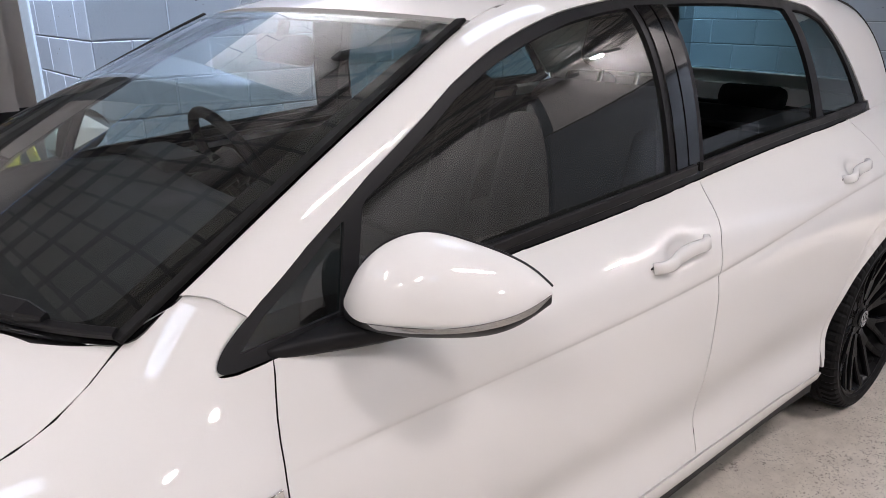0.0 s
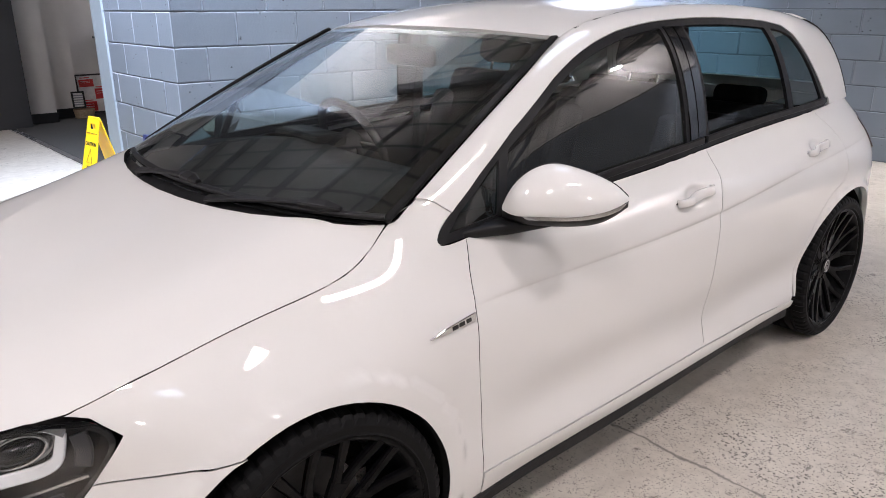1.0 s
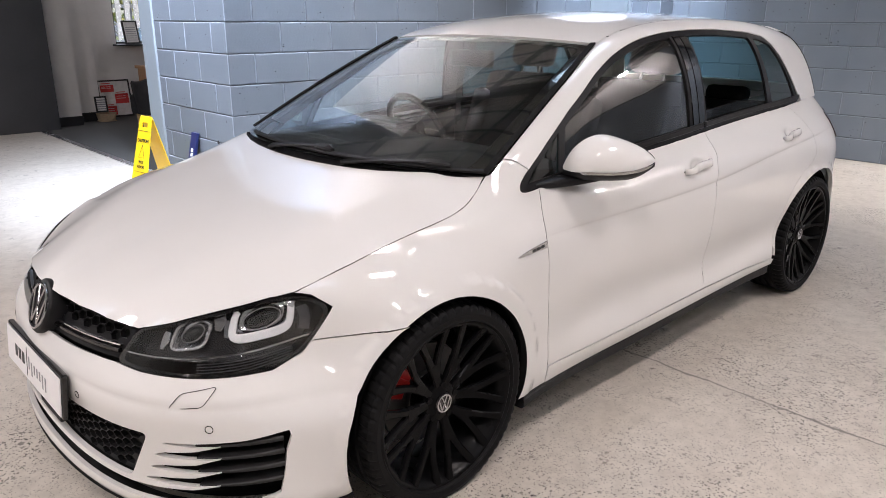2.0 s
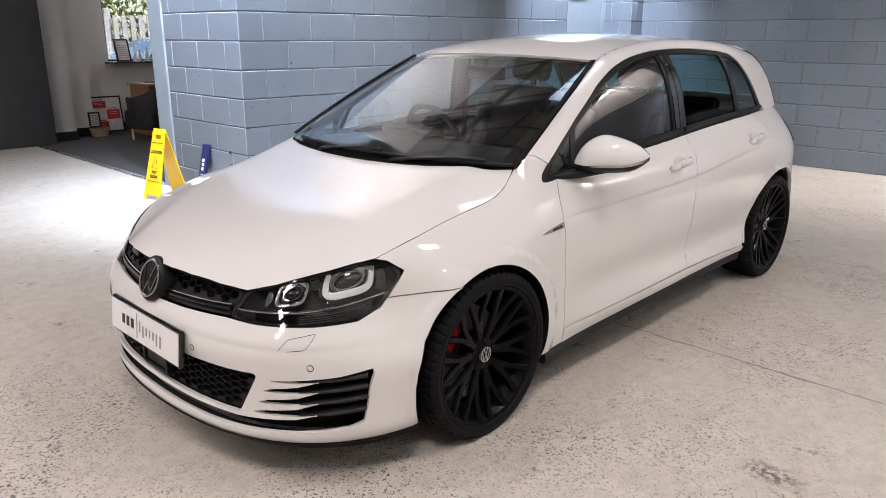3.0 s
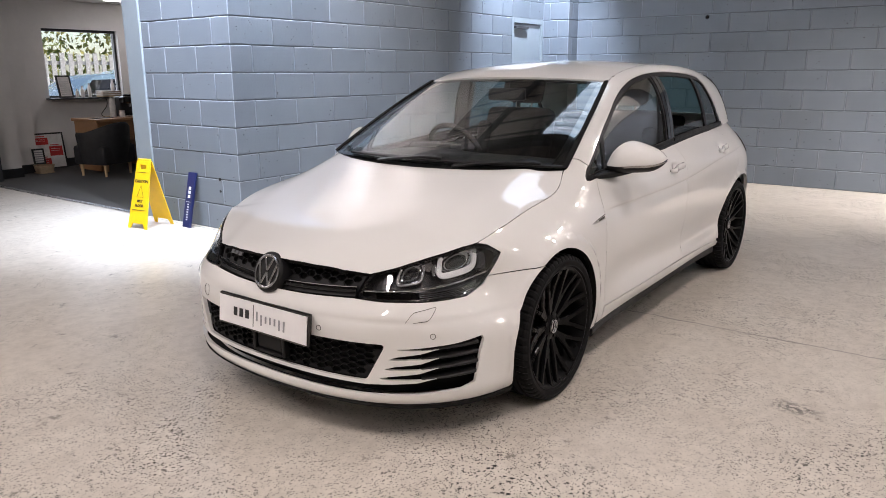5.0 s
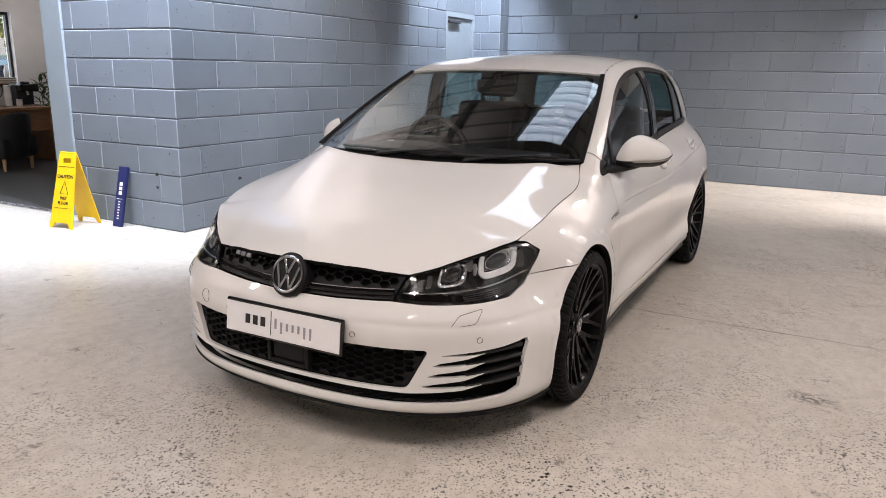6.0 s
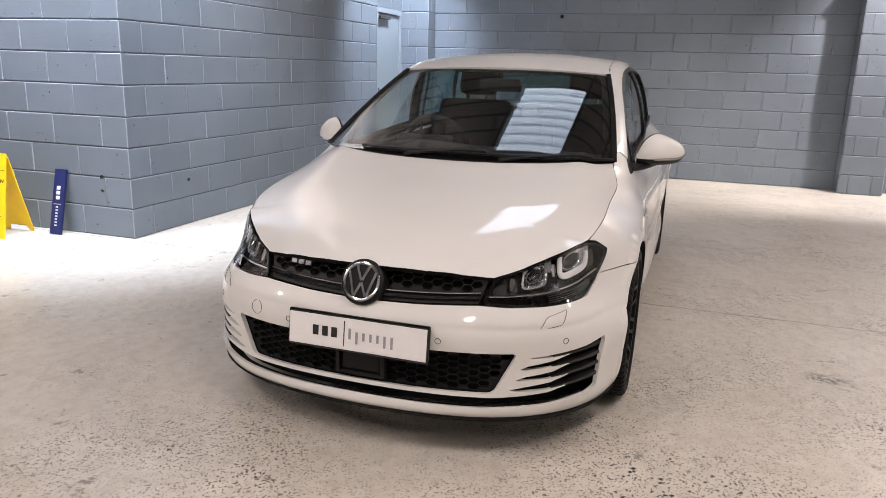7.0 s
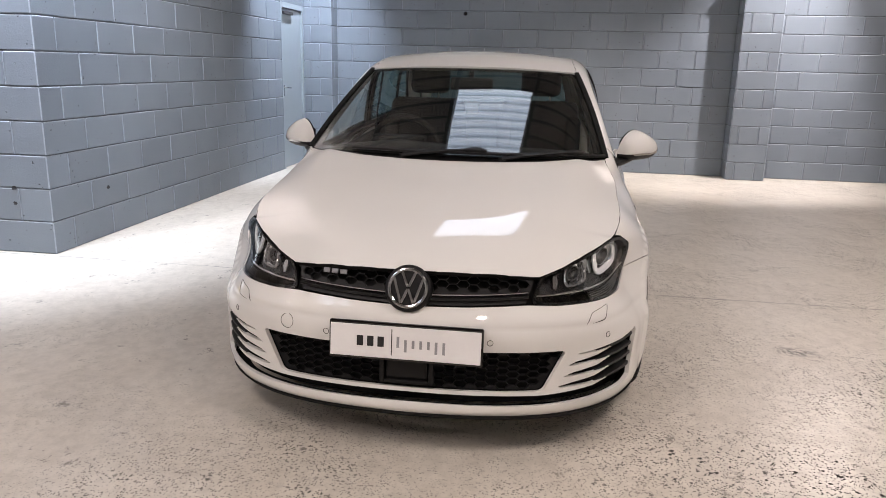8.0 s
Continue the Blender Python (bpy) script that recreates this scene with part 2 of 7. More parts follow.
    hh.operation = "MULTIPLY_ADD"
    nt.links.new(chips, hh.inputs[0])
    hh.inputs[1].default_value = -1.5
    nt.links.new(mth("ADD", mid.outputs[0], mth("MULTIPLY", scuff.outputs[0], 0.45)), hh.inputs[2])
    bump(nt, b, hh.outputs[0], 0.5, 0.004)
    return m


def wood_mat(name, a, c):
    m, nt, b = shader(name)
    tc = nt.nodes.new("ShaderNodeTexCoord")
    mp = nod(nt, "ShaderNodeMapping", Scale=(2.0, 22.0, 22.0))
    nt.links.new(tc.outputs["Object"], mp.inputs["Vector"])
    n = noise_tex(nt, 3, 6, 0.6, coord=mp.outputs[0])
    r = ramp(nt, n.outputs[0], ((0.3, a), (0.7, c)))
    nt.links.new(r.outputs[0], b.inputs["Base Color"])
    b.inputs["Roughness"].default_value = 0.45
    bump(nt, b, n.outputs[0], 0.1, 0.002)
    return m


PAINT = car_paint()
GLASS = glass_mat("clear windscreen glass", (0.79, 0.835, 0.82), ior=1.56, dust_haze=0.004)
GLASS_F = glass_mat("green tinted side glass", (0.76, 0.83, 0.80), ior=1.70, dust_haze=0.012)
GLASS_R = glass_mat("dark privacy glass", (0.24, 0.38, 0.385), dust_haze=0.008)
LENS = glass_mat("clear lamp lens", (0.94, 0.95, 0.96))
PANE = glass_mat("window pane glass", (0.95, 0.97, 0.97))
TRIM = plain("black plastic trim", (0.009, 0.009, 0.010), 0.45, scale=30, bumps=0.05, spec=0.22)
GLOSSBLK = plain("gloss black plastic", (0.006, 0.006, 0.0065), 0.08, coat=0.3)
RUBBER = plain("tyre rubber", (0.009, 0.009, 0.0095), 0.6, vary=0.25, bumps=0.2, spec=0.1)
RIM = plain("gloss black alloy", (0.0045, 0.0045, 0.005), 0.3, 0.0, spec=0.10)
CHROME = plain("chrome", (0.75, 0.75, 0.76), 0.07, 1.0, vary=0.03)
SILVER = plain("satin silver", (0.55, 0.55, 0.56), 0.25, 0.9, vary=0.05)
STEEL = plain("brake disc steel", (0.10, 0.10, 0.10), 0.4, 1.0, vary=0.15)
RED = plain("red caliper paint", (0.45, 0.012, 0.012), 0.3, coat=0.4)
CABIN = plain("dark cabin cloth", (0.009, 0.009, 0.010), 0.9, vary=0.12, scale=6, spec=0.2)
SPOKE = plain("gloss black alloy face", (0.004, 0.004, 0.0045), 0.16, spec=0.07)
DASH = plain("soft black dashboard", (0.009, 0.009, 0.010), 0.65, vary=0.1, scale=5, spec=0.25)
DARKCHROME = plain("smoked chrome", (0.42, 0.42, 0.43), 0.14, 1.0, vary=0.05)
LINER = plain("light headlining", (0.42, 0.41, 0.39), 0.9)
UNDER = plain("underbody black", (0.005, 0.005, 0.005), 0.8, spec=0.2)
REFLECT = plain("lamp reflector", (0.7, 0.71, 0.73), 0.12, 1.0, vary=0.03)
LAMPBLK = plain("lamp housing black", (0.02, 0.02, 0.022), 0.25)
LAMPGREY = plain("lamp housing grey", (0.07, 0.07, 0.074), 0.42, 0.4)
DRL = plain("white light guide", (0.88, 0.89, 0.91), 0.15, coat=0.5)
TAIL = plain("dark red tail lamp", (0.06, 0.004, 0.006), 0.1, coat=0.8)
BLADE = plain("dark grey plastic", (0.022, 0.022, 0.023), 0.5, spec=0.3)
BADGE = plain("satin grey metal", (0.20, 0.20, 0.21), 0.38, 0.85, vary=0.05)
PLATE_W = plain("white plate", (0.82, 0.81, 0.82), 0.35, vary=0.03)
INK = plain("black ink", (0.015, 0.015, 0.017), 0.5)
INK_G = plain("grey ink", (0.30, 0.30, 0.32), 0.5)
BLOCK = block_paint()
MORTAR = plain("painted mortar", (0.10, 0.12, 0.145), 0.7, scale=20, bumps=0.3)
JOINT_AND_EDGE = plain("pale mortar ridge and lit block edge", (0.30, 0.34, 0.40), 0.6, scale=20)
CHIP = plain("raw dark concrete", (0.035, 0.036, 0.04), 0.95, vary=0.4, scale=90)
FLOOR = floor_paint()
GREYPAINT = plain("grey blue gloss paint", (0.25, 0.295, 0.33), 0.4, vary=0.06, scale=3, bumps=0.04)
DARKWALL = plain("dark grey wall paint", (0.045, 0.047, 0.052), 0.5, vary=0.1, scale=3)
WHITEWALL = plain("white wall paint", (0.72, 0.70, 0.68), 0.7, vary=0.05, scale=3, bumps=0.05)
GREYWALL = plain("grey wall paint", (0.36, 0.36, 0.345), 0.7, vary=0.06, scale=3)
CARPET = plain("dark grey carpet", (0.06, 0.058, 0.056), 0.95, vary=0.3, scale=40, bumps=0.5)
SKIRT = plain("black skirting paint", (0.02, 0.02, 0.022), 0.4)
ROOFING = plain("brown grey roof sheeting", (0.27, 0.25, 0.228), 0.55, vary=0.1, scale=4)
STEELWORK = plain("dark painted steelwork", (0.05, 0.052, 0.056), 0.5)
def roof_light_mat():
    """Corrugated translucent sheet: bands across its glow colour stand for the waves' shading."""
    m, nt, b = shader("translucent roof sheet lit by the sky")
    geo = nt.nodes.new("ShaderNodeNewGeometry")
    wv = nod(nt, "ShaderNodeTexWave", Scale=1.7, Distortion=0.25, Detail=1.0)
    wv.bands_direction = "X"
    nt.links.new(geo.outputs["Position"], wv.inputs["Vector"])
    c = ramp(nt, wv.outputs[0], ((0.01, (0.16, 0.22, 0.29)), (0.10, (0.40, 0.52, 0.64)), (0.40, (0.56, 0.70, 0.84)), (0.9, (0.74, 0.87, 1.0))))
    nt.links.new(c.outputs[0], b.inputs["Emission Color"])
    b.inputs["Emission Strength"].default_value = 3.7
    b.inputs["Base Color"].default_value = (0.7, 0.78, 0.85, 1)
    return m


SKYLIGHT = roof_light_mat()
YELLOW = plain("yellow plastic", (0.85, 0.56, 0.005), 0.4, vary=0.05)
NAVY = plain("navy blue board", (0.012, 0.02, 0.10), 0.35, vary=0.06)
WHITEINK = plain("white ink", (0.85, 0.85, 0.85), 0.5, vary=0.02)
POSTER_R = plain("red print", (0.55, 0.05, 0.05), 0.4)
POSTER_W = plain("white print", (0.7, 0.69, 0.68), 0.4)
WOOD = wood_mat("oak desk", (0.22, 0.11, 0.05), (0.36, 0.20, 0.10))
PALEWOOD = wood_mat("pale wood", (0.42, 0.27, 0.14), (0.55, 0.38, 0.22))
BLACKCLOTH = plain("black upholstery", (0.012, 0.012, 0.014), 0.7, vary=0.2, bumps=0.15)
WICKER = plain("wicker", (0.36, 0.27, 0.18), 0.8, vary=0.3, scale=60, bumps=0.5)
PAPER = plain("paper", (0.75, 0.74, 0.72), 0.6)
CERAMIC = plain("white ceramic", (0.75, 0.74, 0.73), 0.2)
FENCE = plain("pale timber fence", (0.62, 0.60, 0.56), 0.8, vary=0.2)
LEAF = plain("hedge leaves", (0.20, 0.25, 0.06), 0.6, vary=0.5, scale=6)
LEAF2 = plain("yellow hedge leaves", (0.42, 0.40, 0.10), 0.6, vary=0.4, scale=6)
CARBLUE = plain("pale blue car paint", (0.24, 0.36, 0.44), 0.25, coat=1.0)
TARMAC = plain("tarmac", (0.09, 0.09, 0.09), 0.85, vary=0.25, scale=8, bumps=0.4)


# ---- mesh helpers ----
def link(name, bm, material, smooth=False):
    me = bpy.data.meshes.new(name)
    bm.to_mesh(me)
    bm.free()
    for mt in material if isinstance(material, (list, tuple)) else (material,):
        me.materials.append(mt)
    if smooth:
        me.polygons.foreach_set("use_smooth", [True] * len(me.polygons))
    return new(name, me)


def thing(name, label, category, group="", at=(0, 0, 0), kind="", turn=0):
    ob = new(name)
    ob.empty_display_size = 0.1
    ob.matrix_world = pose(*at, 0, 0, turn)
    return tagged(ob, label, category, group, kind)


def part(name, bm, material, parent, label="", smooth=False):
    ob = link(name, bm, material, smooth)
    ob.parent = parent
    return tagged(ob, label) if label else ob


def solid(name, bm, material, label, category, group="", kind="", smooth=False):
    return tagged(link(name, bm, material, smooth), label, category, group, kind)


def add_box(bm, x0, x1, y0, y1, z0, z1, bevel=0.0, m=None, seg=2):
    vs = [bm.verts.new((x, y, z)) for z in (z0, z1) for y in (y0, y1) for x in (x0, x1)]
    fs = [bm.faces.new([vs[i] for i in q]) for q in ((0, 2, 3, 1), (4, 5, 7, 6), (0, 1, 5, 4), (2, 6, 7, 3), (0, 4, 6, 2), (1, 3, 7, 5))]
    if bevel:
        es = list({e for f in fs for e in f.edges})
        r = bmesh.ops.bevel(bm, geom=es, offset=bevel, segments=seg, affect="EDGES", profile=0.5)
        vs = list({v for f in r["faces"] for v in f.verts} | {v for v in vs if v.is_valid})
    if m is not None:
        bmesh.ops.transform(bm, matrix=m, verts=vs)
    return vs


def box(*a, **k):
    bm = bmesh.new()
    add_box(bm, *a, **k)
    return bm


def add_cyl(bm, r0, r1, h, m=None, n=24, caps=True):
    """A cone or cylinder along z from 0 to h."""
    a = [2 * math.pi * i / n for i in range(n)]
    lo = [bm.verts.new((r0 * math.cos(t), r0 * math.sin(t), 0)) for t in a]
    hi = [bm.verts.new((r1 * math.cos(t), r1 * math.sin(t), h)) for t in a]
    for i in range(n):
        j = (i + 1) % n
        bm.faces.new((lo[i], lo[j], hi[j], hi[i]))
    if caps:
        bm.faces.new(lo[::-1]), bm.faces.new(hi)
    if m is not None:
        bmesh.ops.transform(bm, matrix=m, verts=lo + hi)


def add_lathe(bm, prof, m=None, n=48):
    """Turns the (radius, height) profile round z."""
    rings = []
    for r, z in prof:
        rings.append([bm.verts.new((r * math.cos(2 * math.pi * i / n), r * math.sin(2 * math.pi * i / n), z)) for i in range(n)])
    for p, q in zip(rings, rings[1:]):
        for i in range(n):
            j = (i + 1) % n
            bm.faces.new((p[i], p[j], q[j], q[i]))
    if m is not None:
        bmesh.ops.transform(bm, matrix=m, verts=[v for r in rings for v in r])


def add_sweep(bm, pts, wide, high, up=(0, 0, 1), closed=False):
    """A bar of rectangular section, with chamfered edges, along the points. wide, high: numbers or one per point."""
    pts = [Vector(p) for p in pts]
    n = len(pts)
    rings = []
    for i, p in enumerate(pts):
        a, b = pts[(i - 1) % n if closed else max(i - 1, 0)], pts[(i + 1) % n if closed else min(i + 1, n - 1)]
        t = (b - a).normalized()
        u = up[i] if isinstance(up, list) else Vector(up)
        s = t.cross(u).normalized()
        u = s.cross(t).normalized()
        w = (wide[i] if isinstance(wide, (list, tuple)) else wide) / 2
        h = (high[i] if isinstance(high, (list, tuple)) else high) / 2
        c = min(w, h) * 0.45
        rings.append([bm.verts.new(p + s * x + u * y) for x, y in ((-w, -h + c), (-w + c, -h), (w - c, -h), (w, -h + c), (w, h - c), (w - c, h), (-w + c, h), (-w, h - c))])
    for p, q in zip(rings, rings[1:] + ([rings[0]] if closed else [])):
        for i in range(8):
            j = (i + 1) % 8
            bm.faces.new((p[i], p[j], q[j], q[i]))
    if not closed:
        bm.faces.new(rings[0][::-1]), bm.faces.new(rings[-1])


def lettering(name, text, size, material, m, parent, bold=0.0):
    """Raised writing in the built-in font, as a mesh."""
    cu = bpy.data.curves.new(name, "FONT")
    cu.body, cu.size, cu.extrude, cu.offset = text, size, 0.0006, bold
    cu.align_x, cu.align_y = "CENTER", "CENTER"
    tmp = bpy.data.objects.new(name, cu)
    me = bpy.data.meshes.new_from_object(tmp)
    bpy.data.objects.remove(tmp)
    me.materials.clear()
    me.materials.append(material)
    ob = new(name, me)
    ob.parent = parent
    ob.matrix_local = m
    return ob


# ---- the room ----
H_COURSE, L_BLOCK = 0.2295, 0.458
ROOF_Z = 4.5

bm = box(-7.2, 7.2, -7.2, 8.2, -0.15, 0.0)
solid("floor", bm, FLOOR, "worn light grey painted concrete floor with chips", "floor", kind="structure")
bm = box(1.36, 6.2, 3.13, 9.0, -0.01, 0.006)
solid("floor_office", bm, CARPET, "dark grey carpet of the office", "floor", kind="structure")
bm = box(1.30, 1.36, 4.47, 8.04, 0.0, 0.009, 0.003)
solid("trim_threshold", bm, SILVER, "metal threshold strip between paint and carpet", "trim", kind="structure")

BLOCK_MESHES = {}


def block_mesh(length, low, end0=True, end1=True):
    """A painted block, front at local y = 0, from x 0 to length, with worn chamfers, the top one coloured as if lit."""
    key = (round(length, 3), round(low, 3))
    if key not in BLOCK_MESHES:
        bm = bmesh.new()
        g, c, d = 0.0034, 0.0055, 0.05
        x0, x1, z0, z1 = g, length - g, g, low - g
        f = [bm.verts.new(p) for p in ((x0 + c, 0, z0 + c), (x1 - c, 0, z0 + c), (x1 - c, 0, z1 - c), (x0 + c, 0, z1 - c))]
        e = [bm.verts.new(p) for p in ((x0, c, z0), (x1, c, z0), (x1, c, z1), (x0, c, z1))]
        k = [bm.verts.new(p) for p in ((x0, d, z0), (x1, d, z0), (x1, d, z1), (x0, d, z1))]
        bm.faces.new(f)
        for i in range(4):
            j = (i + 1) % 4
            # top chamfer gets the pale colour, a highlight painted along the block's upper edge
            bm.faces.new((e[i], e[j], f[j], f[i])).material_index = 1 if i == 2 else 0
            bm.faces.new((k[i], k[j], e[j], e[i]))
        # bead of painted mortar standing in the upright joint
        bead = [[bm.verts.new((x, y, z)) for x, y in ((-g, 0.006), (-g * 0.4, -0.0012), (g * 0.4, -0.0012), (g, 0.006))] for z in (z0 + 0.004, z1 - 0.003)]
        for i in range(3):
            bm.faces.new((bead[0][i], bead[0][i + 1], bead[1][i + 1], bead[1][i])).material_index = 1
        me = bpy.data.meshes.new("block")
        bm.to_mesh(me)
        bm.free()
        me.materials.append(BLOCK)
        me.materials.append(JOINT_AND_EDGE)
        BLOCK_MESHES[key] = me
    return BLOCK_MESHES[key]


def block_face(parent, origin, turn, length, phase_even, phase_odd, courses, skip=None, first=0, pitch=L_BLOCK):
    """Lays running bond on a face. origin: its lower corner at the left, seen from the front; turn: degrees of the face's x axis about z."""
    rnd = random.Random(round(origin[0] * 100 + origin[1] * 10 + length))
    base = pose(*origin, 0, 0, turn)
    for n in range(first, courses):
        ph = phase_odd if n % 2 else phase_even
        cuts = [0.0]
        x = ph
        while x < length - 0.03:
            if x > 0.03:
                cuts.append(x)
            x += pitch
        cuts.append(length)
        for a, b in zip(cuts, cuts[1:]):
            if skip and skip(a, b, n):
                continue
            ob = new("block", block_mesh(b - a, H_COURSE))
            ob.parent = parent
            ob.matrix_world = base @ pose(a, rnd.uniform(-0.0012, 0.0012), n * H_COURSE, rnd.uniform(-0.15, 0.15), 0, rnd.uniform(-0.12, 0.12))


def wall_core(name, label, boxes, material=None):
    bm = bmesh.new()
    for b in boxes:
        add_box(bm, *b)
    return solid(name, bm, material or MORTAR, label, "wall", kind="structure")


N_LOW = 11
G = 0.010  # joints lie this far behind the blocks
WALL_L = "painted blue grey concrete block wall"
wall_side = wall_core("wall_side", WALL_L, ((1.33 + G, 5.83, 2.92 + G, 3.12, 0, ROOF_Z), (5.83, 6.69, 2.92 + G, 3.12, 2.09, ROOF_Z), (6.69, 7.15, 2.92 + G, 3.12, 0, ROOF_Z)))
wall_front = wall_core("wall_front", WALL_L, ((1.33 + G, 1.53, 3.13, 4.2, 0, ROOF_Z), (1.33 + G, 1.53, 4.2, 8.05, 2.43, ROOF_Z)))
wall_back = wall_core("wall_back", WALL_L, ((6.95 + G, 7.15, -7.0, 2.92, 0, ROOF_Z),))
wall_pier = wall_core("wall_pier", "painted block pier against the back wall", ((6.667 + G, 6.95, -3.208 + G, -2.732 - G, 0, ROOF_Z),))
wall_nib = wall_core("wall_nib", "painted block nib in the corner", ((6.667 + G, 6.95, 2.53 + G, 2.92, 0, ROOF_Z),))
wall_core("wall_right", "plain painted wall behind the walk", ((-7.2, 7.2, -7.2, -7.0, 0, ROOF_Z),), GREYWALL)
wall_core("wall_end", "plain painted wall closing the bay", ((-7.2, -7.0, -7.0, 8.1, 0, ROOF_Z),), GREYWALL)
wall_core("wall_dark", "dark grey painted wall beside the office opening", ((-7.0, 1.56, 8.08, 8.3, 0, 2.6),), DARKWALL)
wall_core("wall_upper", "pale wall above the dark partition", ((-7.0, 1.53, 8.08, 8.3, 2.6, ROOF_Z),), WHITEWALL)

# cored hole high in the back wall, with a plastered rim
hole = thing("vent_hole", "small round cored hole in the block wall", "hole", at=(6.947, 0.76, 2.03))
bm = bmesh.new()
add_lathe(bm, [(0.030, 0.0), (0.024, 0.003), (0.022, -0.001), (0.021, -0.0025)], pose(0, 0, 0, 0, -90, 0), 20)
part("hole_rim", bm, MORTAR, hole)
bm = bmesh.new()
add_lathe(bm, [(0.0, -0.001), (0.0225, -0.001)], pose(0, 0, 0, 0, -90, 0), 20)
part("hole_dark", bm, UNDER, hole, "dark inside of the hole")

# knocked-out chips in the blocks near the corner
for px, py, pz, turn, r in ((1.3272, 3.19, 0.352, -90, 0.013), (1.3272, 3.185, 0.458, -90, 0.017), (1.99, 2.9172, 0.372, 0, 0.016)):
    crng = random.Random(round(px * 97 + pz * 31))
    bm = bmesh.new()
    n = 13
    rim = [bm.verts.new((r * crng.uniform(0.6, 1.25) * math.cos(6.283 * i / n) * 1.25, -0.0012, r * crng.uniform(0.6, 1.2) * math.sin(6.283 * i / n))) for i in range(n)]
    mid_v = [bm.verts.new((v.co.x * 0.6 + 0.1 * r, 0.0012, v.co.z * 0.6 - 0.1 * r)) for v in rim]
    for i in range(n):
        bm.faces.new((rim[i], rim[(i + 1) % n], mid_v[(i + 1) % n], mid_v[i]))
    bm.faces.new(mid_v)
    ob = solid("wall_chip", bm, CHIP, "dark chip knocked out of a wall block", "chip")
    ob.matrix_world = pose(px, py, pz, 0, 0, turn)

# ---- roof of the bay: sheeting on purlins, translucent sheets between ----
bm = bmesh.new()
SKY_SHEETS = ((2.14, 3.62, -0.56, 0.62), (-1.6, -0.7, -3.9, -3.1), (-4.6, -2.6, 2.9, 3.8))


def add_corrugated(bm, x0, x1, y0, y1, z, pitch=0.185, deep=0.03):
    """Sheet with waves along x; two rows of points in y."""
    n = max(2, int((x1 - x0) / pitch * 6))
    prev = None
    for i in range(n + 1):
        x = x0 + (x1 - x0) * i / n
        zz = z + deep * math.cos(2 * math.pi * x / pitch)
        cur = (bm.verts.new((x, y0, zz)), bm.verts.new((x, y1, zz)))
        if prev:
            bm.faces.new((prev[0], prev[1], cur[1], cur[0]))
        prev = cur


add_box(bm, -7.2, 7.2, -7.2, 8.3, ROOF_Z + 0.12, ROOF_Z + 0.2)
n_sheet = len(bm.faces)
for i in range(40):
    add_box(bm, -7.0 + 0.345 * i, -6.965 + 0.345 * i, -7.0, 8.1, ROOF_Z + 0.09, ROOF_Z + 0.125)
bm.faces.ensure_lookup_table()
for f in bm.faces[n_sheet:]:
    f.material_index = 1
roof_sheets = solid("ceiling", bm, ROOFING, "grey sheeted roof over the bay with dark laps", "ceiling", kind="structure")
roof_sheets.data.materials.append(STEELWORK)
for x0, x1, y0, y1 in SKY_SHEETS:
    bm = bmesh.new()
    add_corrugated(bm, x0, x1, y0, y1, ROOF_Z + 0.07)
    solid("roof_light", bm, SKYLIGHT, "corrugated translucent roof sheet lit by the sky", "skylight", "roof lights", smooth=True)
for i in range(12):
    y = -6.86 + 1.25 * i
    bm = box(-7.0, 6.95, y - 0.03, y + 0.03, ROOF_Z - 0.16, ROOF_Z + 0.02) if y < 2.9 else box(-7.0, 1.3, y - 0.03, y + 0.03, ROOF_Z - 0.16, ROOF_Z + 0.02)
    solid("purlin", bm, STEELWORK, "dark painted steel purlin under the roof", "beam", "roof purlins", kind="structure")
for i in range(4):
    x = -4.9 + 3.4 * i
    bm = box(x - 0.06, x + 0.06, -7.0, 2.9 if x > 1.2 else 8.05, ROOF_Z - 0.42, ROOF_Z - 0.17)
    solid("rafter", bm, STEELWORK, "dark painted steel rafter", "beam", "roof rafters", kind="structure")

# ---- door in the side wall ----
door = thing("door_1", "grey painted flush steel door in the block wall", "door", at=(6.25, 2.95, 0), kind="structure")
part("door_leaf", box(-0.36, 0.36, -0.005, 0.035, 0.01, 2.0, 0.003), GREYPAINT, door)
bm = bmesh.new()
add_box(bm, -0.415, -0.365, -0.028, 0.06, 0, 2.09, 0.003)
add_box(bm, 0.365, 0.415, -0.028, 0.06, 0, 2.09, 0.003)
add_box(bm, -0.365, 0.365, -0.028, 0.06, 2.005, 2.09, 0.003)
part("door_frame", bm, GREYPAINT, door)
bm = bmesh.new()
add_box(bm, -0.33, -0.29, -0.012, -0.004, 0.92, 1.06, 0.003)
add_sweep(bm, ((-0.31, -0.01, 1.03), (-0.31, -0.05, 1.03), (-0.29, -0.055, 1.03), (-0.19, -0.055, 1.025)), 0.016, 0.016)
part("door_handle", bm, SILVER, door, "worn metal lever handle")
part("door_closer", box(-0.34, -0.02, -0.05, -0.006, 1.93, 1.965, 0.004), DARKWALL, door, "dark door closer bar")

# ---- grey post at the office opening ----
bm = box(1.315, 1.53, 4.2, 4.46, 0, ROOF_Z, 0.008)
solid("trim_post", bm, GREYPAINT, "smooth grey painted post at the office opening", "post", kind="structure")

